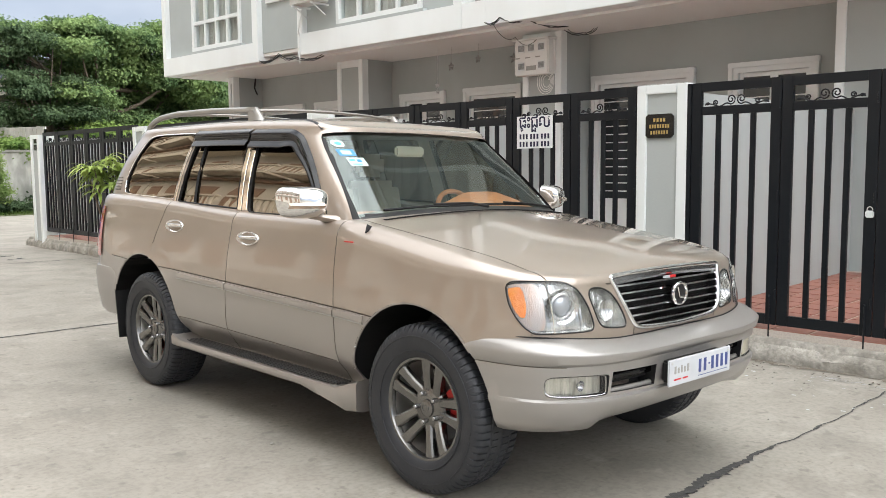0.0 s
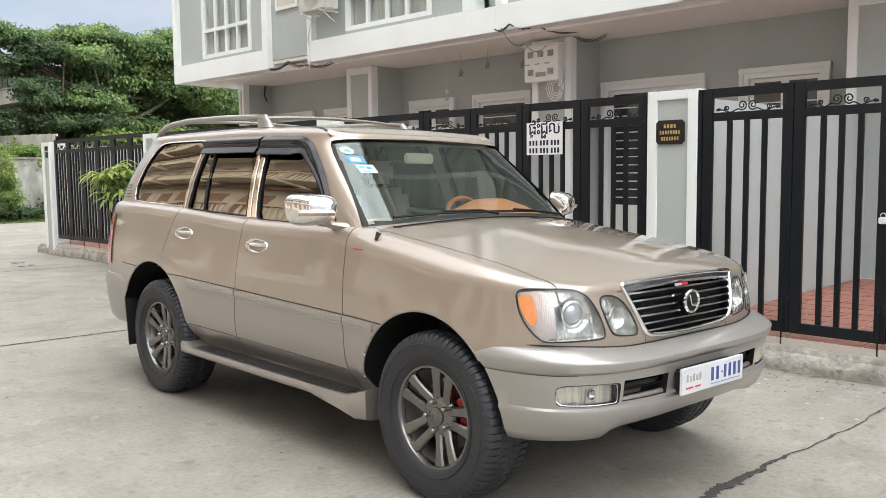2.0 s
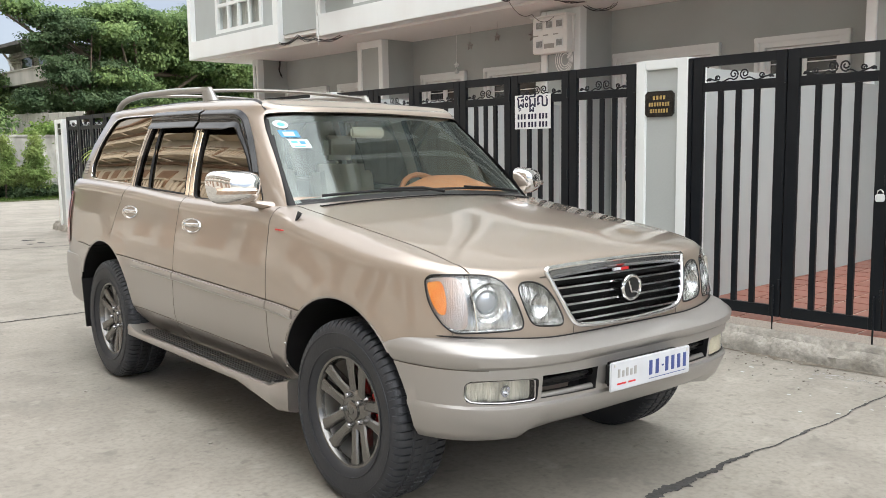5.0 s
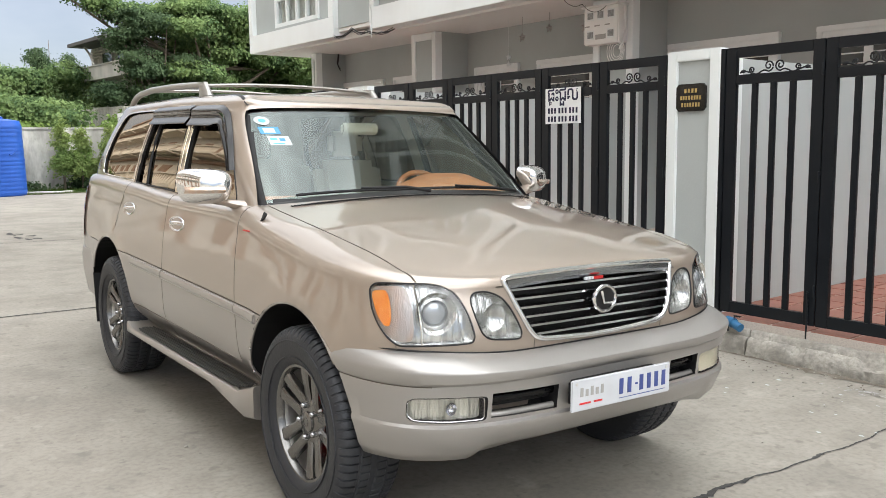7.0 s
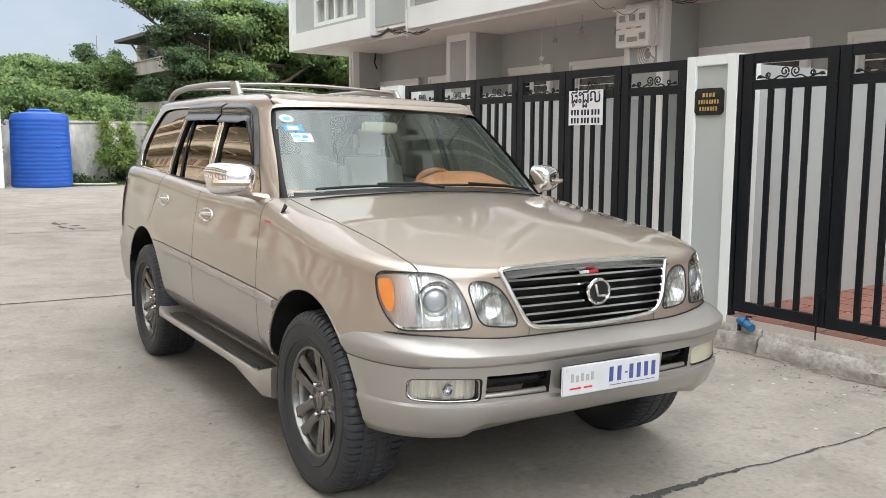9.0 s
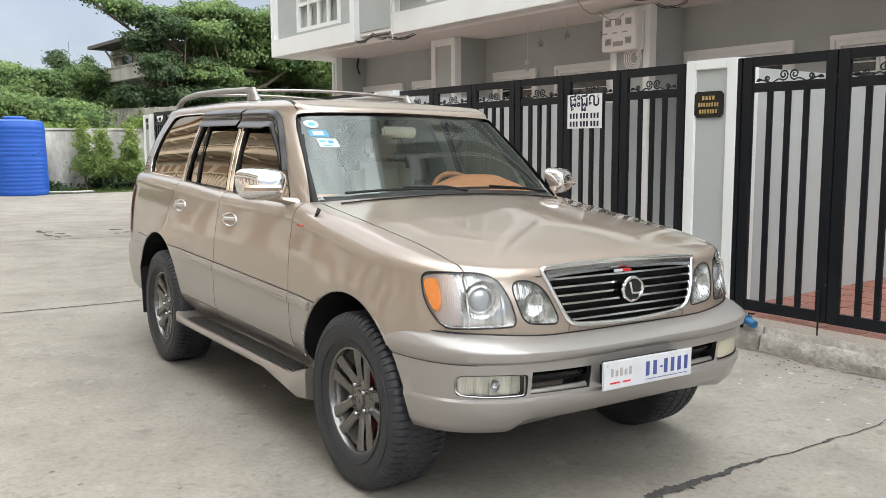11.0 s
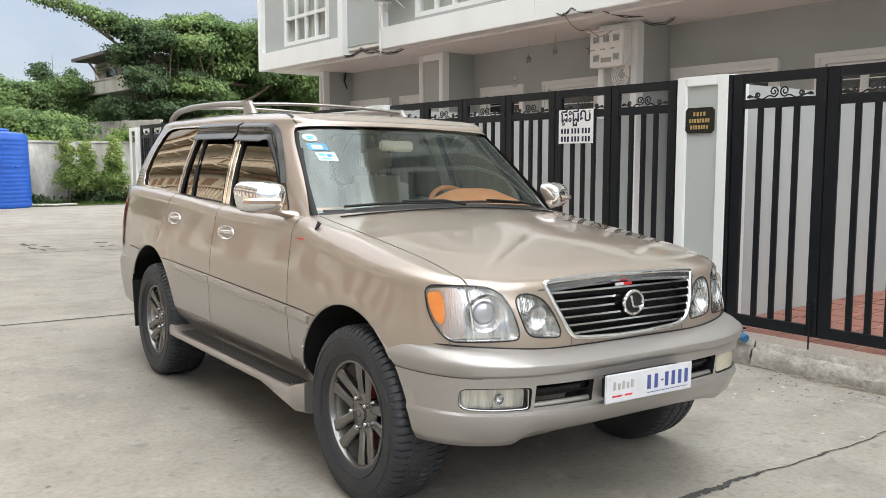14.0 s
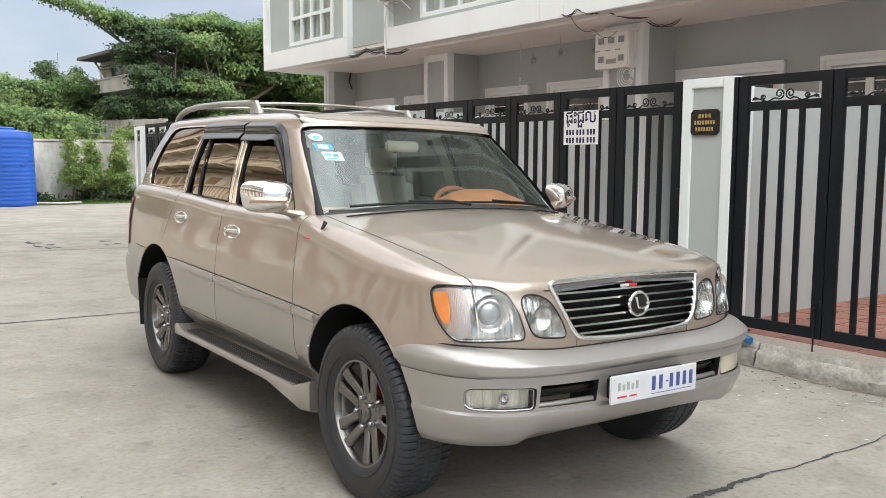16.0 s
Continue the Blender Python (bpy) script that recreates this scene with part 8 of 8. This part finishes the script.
def conifer(x, y, h, r, seed, mat, label):
    rnd = random.Random(seed)
    g = tagged(empty("conifer", pose(x, y, ground_z(x))), label, "shrub", group="conical shrubs")
    bm = bmesh.new()
    tube(bm, [(0, 0, -0.05), (0, 0, h * 0.8)], 0.05, 7, r_end=0.015)
    part("trunk", bm, M_BARK, g)
    blobs = []
    for i in range(34):
        t = rnd.random() ** 0.8
        a = rnd.uniform(0, 6.28)
        rr = r * (1 - t) ** 0.75 * 0.75
        blobs.append(((rr * math.cos(a), rr * math.sin(a), h * (0.22 + 0.73 * t)), (0.3 * (1.15 - t), 0.3 * (1.15 - t), 0.34)))
    o = new("crown", crown_mesh("crown", blobs, 6000, 0.075, seed, mat, 0.4, 0.4, (1.2, 0.8)))
    o.parent = g


conifer(8.95, 32.4, 2.8, 0.5, 41, M_CONIFER, "small conical green shrub by the wall")
conifer(9.62, 32.6, 2.25, 0.46, 42, M_CONIFER, "small rounded green shrub by the wall")
conifer(10.62, 32.5, 2.35, 0.42, 43, M_CONIFER, "small conical green shrub by the wall")
conifer(12.6, 32.6, 1.95, 0.48, 44, M_CONIFER, "small rounded green shrub by the wall")
conifer(14.0, 32.4, 2.2, 0.55, 45, M_CONIFER, "small rounded green shrub by the wall")


def verge():
    rnd = random.Random(9)
    verts, faces = [], []
    for _ in range(12000):
        x, y = rnd.uniform(6.8, 22), rnd.uniform(30.9, 33.5)
        if y < 31.3 and rnd.random() < 0.6:
            continue
        leaf_fan(verts, faces, Vector((x, y, ground_z(x))), Vector((rnd.gauss(0, .3), rnd.gauss(0, .3), 1)).normalized(), rnd.uniform(0.05, 0.16), rnd, 0.08)
    me = bpy.data.meshes.new("verge_grass")
    me.from_pydata([tuple(v) for v in verts], [], faces)
    me.materials.append(M_GRASS)
    tagged(new("verge_grass", me), "rough green grass along the foot of the wall", "grass", kind="stuff")


verge()
tagged(part("verge_soil", boxes((6.9, 34, 31.2, 33.6, -0.2, ground_z(7) + 0.02)), material("verge_soil", (0.10, 0.11, 0.05), 0.95, vary=0.5, scale=2)), "dark soil strip along the wall", "soil", kind="structure")


def potted_shrub():
    """The long-leaved plant in front of the far gate."""
    rnd = random.Random(3)
    g = tagged(empty("potted_plant", pose(6.36, 14.02, ground_z(6.3))), "bright green long-leaved plant in a clay pot", "plant")
    bm = bmesh.new()
    lathe(bm, [(0.0, 0.0), (0.15, 0.0), (0.2, 0.3), (0.23, 0.32), (0.23, 0.36), (0.19, 0.36), (0.18, 0.30), (0.0, 0.3)], 28)
    part("pot", bm, M_TILE, g, smooth=True)
    bm = bmesh.new()
    tips = []
    for i in range(7):
        a = 6.28 * i / 7
        e = Vector((0.32 * math.cos(a), 0.32 * math.sin(a), 1.28 + 0.48 * rnd.random()))
        tube(bm, [(0, 0, 0.3), (e.x * 0.4, e.y * 0.4, 0.75), e], 0.022, 6, r_end=0.01)
        tips.append(e)
    part("stems", bm, M_BARK, g, smooth=True)
    verts, faces = [], []
    for e in tips + [Vector((0, 0, 1.72)), Vector((-0.1, 0.08, 1.5)), Vector((0.1, -0.15, 1.6)), Vector((-0.2, -0.1, 1.25))]:
        for i in range(20):
            a = 6.283 * i / 20 + rnd.uniform(-0.2, 0.2)
            d = Vector((math.cos(a), math.sin(a), rnd.uniform(0.1, 0.9))).normalized()
            side = d.cross(Vector((0, 0, 1))).normalized()
            p, step = e + Vector((0, 0, rnd.uniform(-0.10, 0.05))), rnd.uniform(0.085, 0.13)
            k0 = len(verts)
            for s, w in enumerate((0.010, 0.026, 0.029, 0.021, 0.003)):
                verts += [p - side * w, p + side * w]
                if s:
                    faces.append((k0 + 2 * s - 2, k0 + 2 * s - 1, k0 + 2 * s + 1, k0 + 2 * s))
                p = p + d * step
                d = (d + Vector((0, 0, -0.42))).normalized()
    me = bpy.data.meshes.new("leaves")
    me.from_pydata([tuple(v) for v in verts], [], faces)
    me.materials.append(leaf_material("plant_leaf", (0.22, 0.31, 0.075), (0.46, 0.54, 0.18)))
    o = new("leaves", me)
    o.parent = g


potted_shrub()


def litter():
    """Dry twigs and leaf bits along the kerb, and flecks of dried white paint."""
    rnd = random.Random(27)
    verts, faces = [], []
    for _ in range(110):
        y = rnd.choice((1.2, 1.9, 2.6, 3.3)) + rnd.gauss(0, 0.3)
        x = 6.70 - abs(rnd.gauss(0, 0.15))
        a = rnd.uniform(0, 6.28)
        leaf_fan(verts, faces, Vector((x, y, ground_z(x) + 0.008)), Vector((math.cos(a), math.sin(a), 0.05)), rnd.uniform(0.010, 0.035), rnd, rnd.choice((0.12, 0.3)))
    me = bpy.data.meshes.new("leaf_litter")
    me.from_pydata([tuple(v) for v in verts], [], faces)
    me.materials.append(M_BARK)
    tagged(new("leaf_litter", me), "dry brown twigs and leaf bits by the kerb", "litter", kind="stuff")
    bm = bmesh.new()
    for _ in range(30):
        x, y = rnd.uniform(5.2, 6.4), rnd.uniform(0.9, 3.2)
        r = rnd.uniform(0.004, 0.014)
        n = 7
        bm.faces.new([bm.verts.new((x + r * rnd.uniform(.5, 1.2) * math.cos(6.283 * k / n), y + 1.6 * r * rnd.uniform(.5, 1.2) * math.sin(6.283 * k / n), ground_z(x) + 0.004)) for k in range(n)])
    tagged(part("paint_flecks", bm, M_LIGHT_GREY), "flecks of dried white paint on paving", "paint flecks", kind="stuff")


litter()

# ---- the old house among the trees ----


M_PALE_WALL = material("pale_stained_plaster", (0.50, 0.48, 0.44), 0.85, vary=0.8, scale=1.6, tint=(0.34, 0.33, 0.30), streak=(1, 1, 0.4))


M_DARK_ROOF = material("dark_stained_concrete", (0.11, 0.105, 0.10), 0.9, vary=0.6, scale=2.0)


def far_house():
    """An old house side on, its upper terrace open towards the lane's end."""
    g = tagged(empty("far_house", pose(12.55, 44.0, 0, 0, 0, 3.2)), "weathered concrete house with a terrace parapet behind the trees", "house")
    part("wall", boxes((0.95, 7.5, -5.0, 0.6, 0.0, 6.25)), M_OLD_WALL, g)
    part("terrace_slab", boxes((0.0, 0.95, -7.6, 0.3, 4.56, 4.70)), M_PALE_WALL, g)
    part("parapet", boxes((0.0, 0.10, -7.6, 0.3, 4.70, 5.16), (0.10, 0.95, 0.2, 0.3, 4.70, 5.16)), M_PALE_WALL, g)
    part("coping", boxes((-0.04, 0.14, -7.64, 0.34, 5.16, 5.22), bevel=0.01), M_PALE_WALL, g)
    part("roof", boxes((-0.22, 7.8, -4.6, 0.4, 6.25, 6.40)), M_DARK_ROOF, g, "thin dark roof edge")
    bm = bmesh.new()
    tube(bm, [(0.40, -0.2, 6.26), (0.30, -1.2, 5.8), (0.08, -2.4, 5.2)], 0.05, 8)
    part("strut", bm, M_PALE_WALL, g, "leaning pale strut under the roof")
    for y in (-4.4, -2.4):
        w = part("window", boxes((0.91, 0.95, y, y + 1.3, 4.9, 5.9)), M_DARK_PANE, g)
        part("frame", boxes((0.88, 0.91, y - 0.06, y, 4.84, 5.96), (0.88, 0.91, y + 1.3, y + 1.36, 4.84, 5.96), (0.88, 0.91, y, y + 1.3, 5.9, 5.96)), M_PALE_WALL, w)
    for k in range(3):
        part("louvre", boxes((0.80, 0.95, -1.1, 0.3, 5.75 + 0.14 * k, 5.80 + 0.14 * k)), M_PALE_WALL, g)


def slat_fence():
    """A pale weathered board fence between the boundary wall and the old house."""
    g = tagged(empty("board_fence", pose(10.75, 38.9, 0, 0, 0, -69.0)), "pale weathered board fence behind the boundary wall", "fence")
    for k in range(30):
        x = 0.19 * k
        part("board", boxes((x, x + 0.165, -0.012, 0.012, 0.0, 3.10 + 0.03 * math.sin(5.0 * k)), bevel=0.004), M_PALE_WALL, g)
    for z in (2.62, 3.02):
        part("rail", boxes((-0.05, 5.75, 0.012, 0.06, z, z + 0.09)), M_PALE_WALL, g)


slat_fence()
bm = bmesh.new()
tube(bm, [(12.44, 48.6, -0.1), (12.44, 48.6, 7.05)], 0.03, 6, r_end=0.012)
tagged(part("mast", bm, M_BARK), "thin dark mast between the far trees", "mast")


far_house()

# ---- houses across the lane, seen in the glass and the lacquer ----
M_CREAM = material("cream_house_paint", (0.62, 0.58, 0.52), 0.75, vary=0.25, scale=0.8)
M_BROWN = material("brown_shutter", (0.31, 0.205, 0.15), 0.6, vary=0.2, scale=3)


def opposite_house(y0):
    g = tagged(empty("house_across", pose(-5.2, y0, 0.05)), "cream house with brown shutters and balconies, its unseen top storey added", "house", "houses across the lane")
    # the storey above 13.2 m is added, unseen, to block sky from the rain guards
    part("wall", boxes((-6.0, 0.0, 0.0, 4.95, -0.1, 16.6)), M_CREAM, g)
    for z in (3.3, 6.9, 10.3, 13.7):
        b = part("balcony", boxes((0.0, 1.2, 0.2, 4.75, z, z + 0.2), bevel=0.02), M_CREAM, g)
        bm = bmesh.new()
        for k in range(15):
            y = 0.35 + 4.25 * k / 14
            lathe(bm, [(0.045, z + 0.2), (0.06, z + 0.4), (0.035, z + 0.7), (0.05, z + 0.95)], 8, centre=(1.1, y, 0))
        box(bm, 1.02, 1.2, 0.2, 4.75, z + 0.95, z + 1.06)
        part("balustrade", bm, M_CREAM, b)
    for y, z, w, h in ((0.8, 0.1, 1.2, 2.2), (2.9, 0.8, 1.3, 1.4), (0.8, 3.5, 1.2, 2.2), (2.9, 4.2, 1.3, 1.4), (0.8, 7.1, 1.2, 2.2), (2.9, 7.8, 1.3, 1.4), (0.8, 10.5, 1.2, 2.2), (2.9, 11.2, 1.3, 1.4), (0.8, 13.9, 1.2, 2.0), (2.9, 14.4, 1.3, 1.4)):
        part("shutter", boxes((0.0, 0.06, y, y + w, z, z + h), bevel=0.01), M_BROWN, g)
    part("cornice", boxes((0.0, 0.35, 0.0, 4.95, 6.3, 6.55), (0.0, 0.5, 0.0, 4.95, 13.0, 13.25), (0.0, 0.7, 0.0, 4.95, 16.3, 16.7), bevel=0.02), M_BROWN, g)
    return g


first = opposite_house(-0.9)
for k in range(1, 15):
    copy_thing(first, pose(-5.2, -0.9 + 5.05 * k, 0.05))

# ---- terracotta tiles of the yards ----


def tiles():
    bm = bmesh.new()
    box(bm, -0.141, 0.141, -0.141, 0.141, -0.012, 0.0, bevel=0.003)
    me = mesh_of(bm, "floor_tile", M_TILE)
    yard = bpy.data.objects["yard_floor"]
    rnd = random.Random(8)
    for i in range(14):
        for j in range(15):
            o = new("floor_tile", me)
            o.parent = yard
            o.matrix_basis = pose(6.990 + 0.3 * i, -0.40 + 0.3 * j, YARD + rnd.uniform(-0.001, 0.0015), 0, 0, rnd.choice((0, 90, 180, 270)))
    bm = bmesh.new()
    for y0, n in ((4.45, 14), (9.3, 14), (14.2, 13)):
        for i in range(14):
            for j in range(n):
                x, y = 6.990 + 0.3 * i, y0 + 0.3 * j
                box(bm, x - 0.141, x + 0.141, y - 0.141, y + 0.141, YARD - 0.012, YARD)
    o = part("floor_tiles", bm, M_TILE, yard, "terracotta tiles of the farther yards", kind="stuff")


tiles()
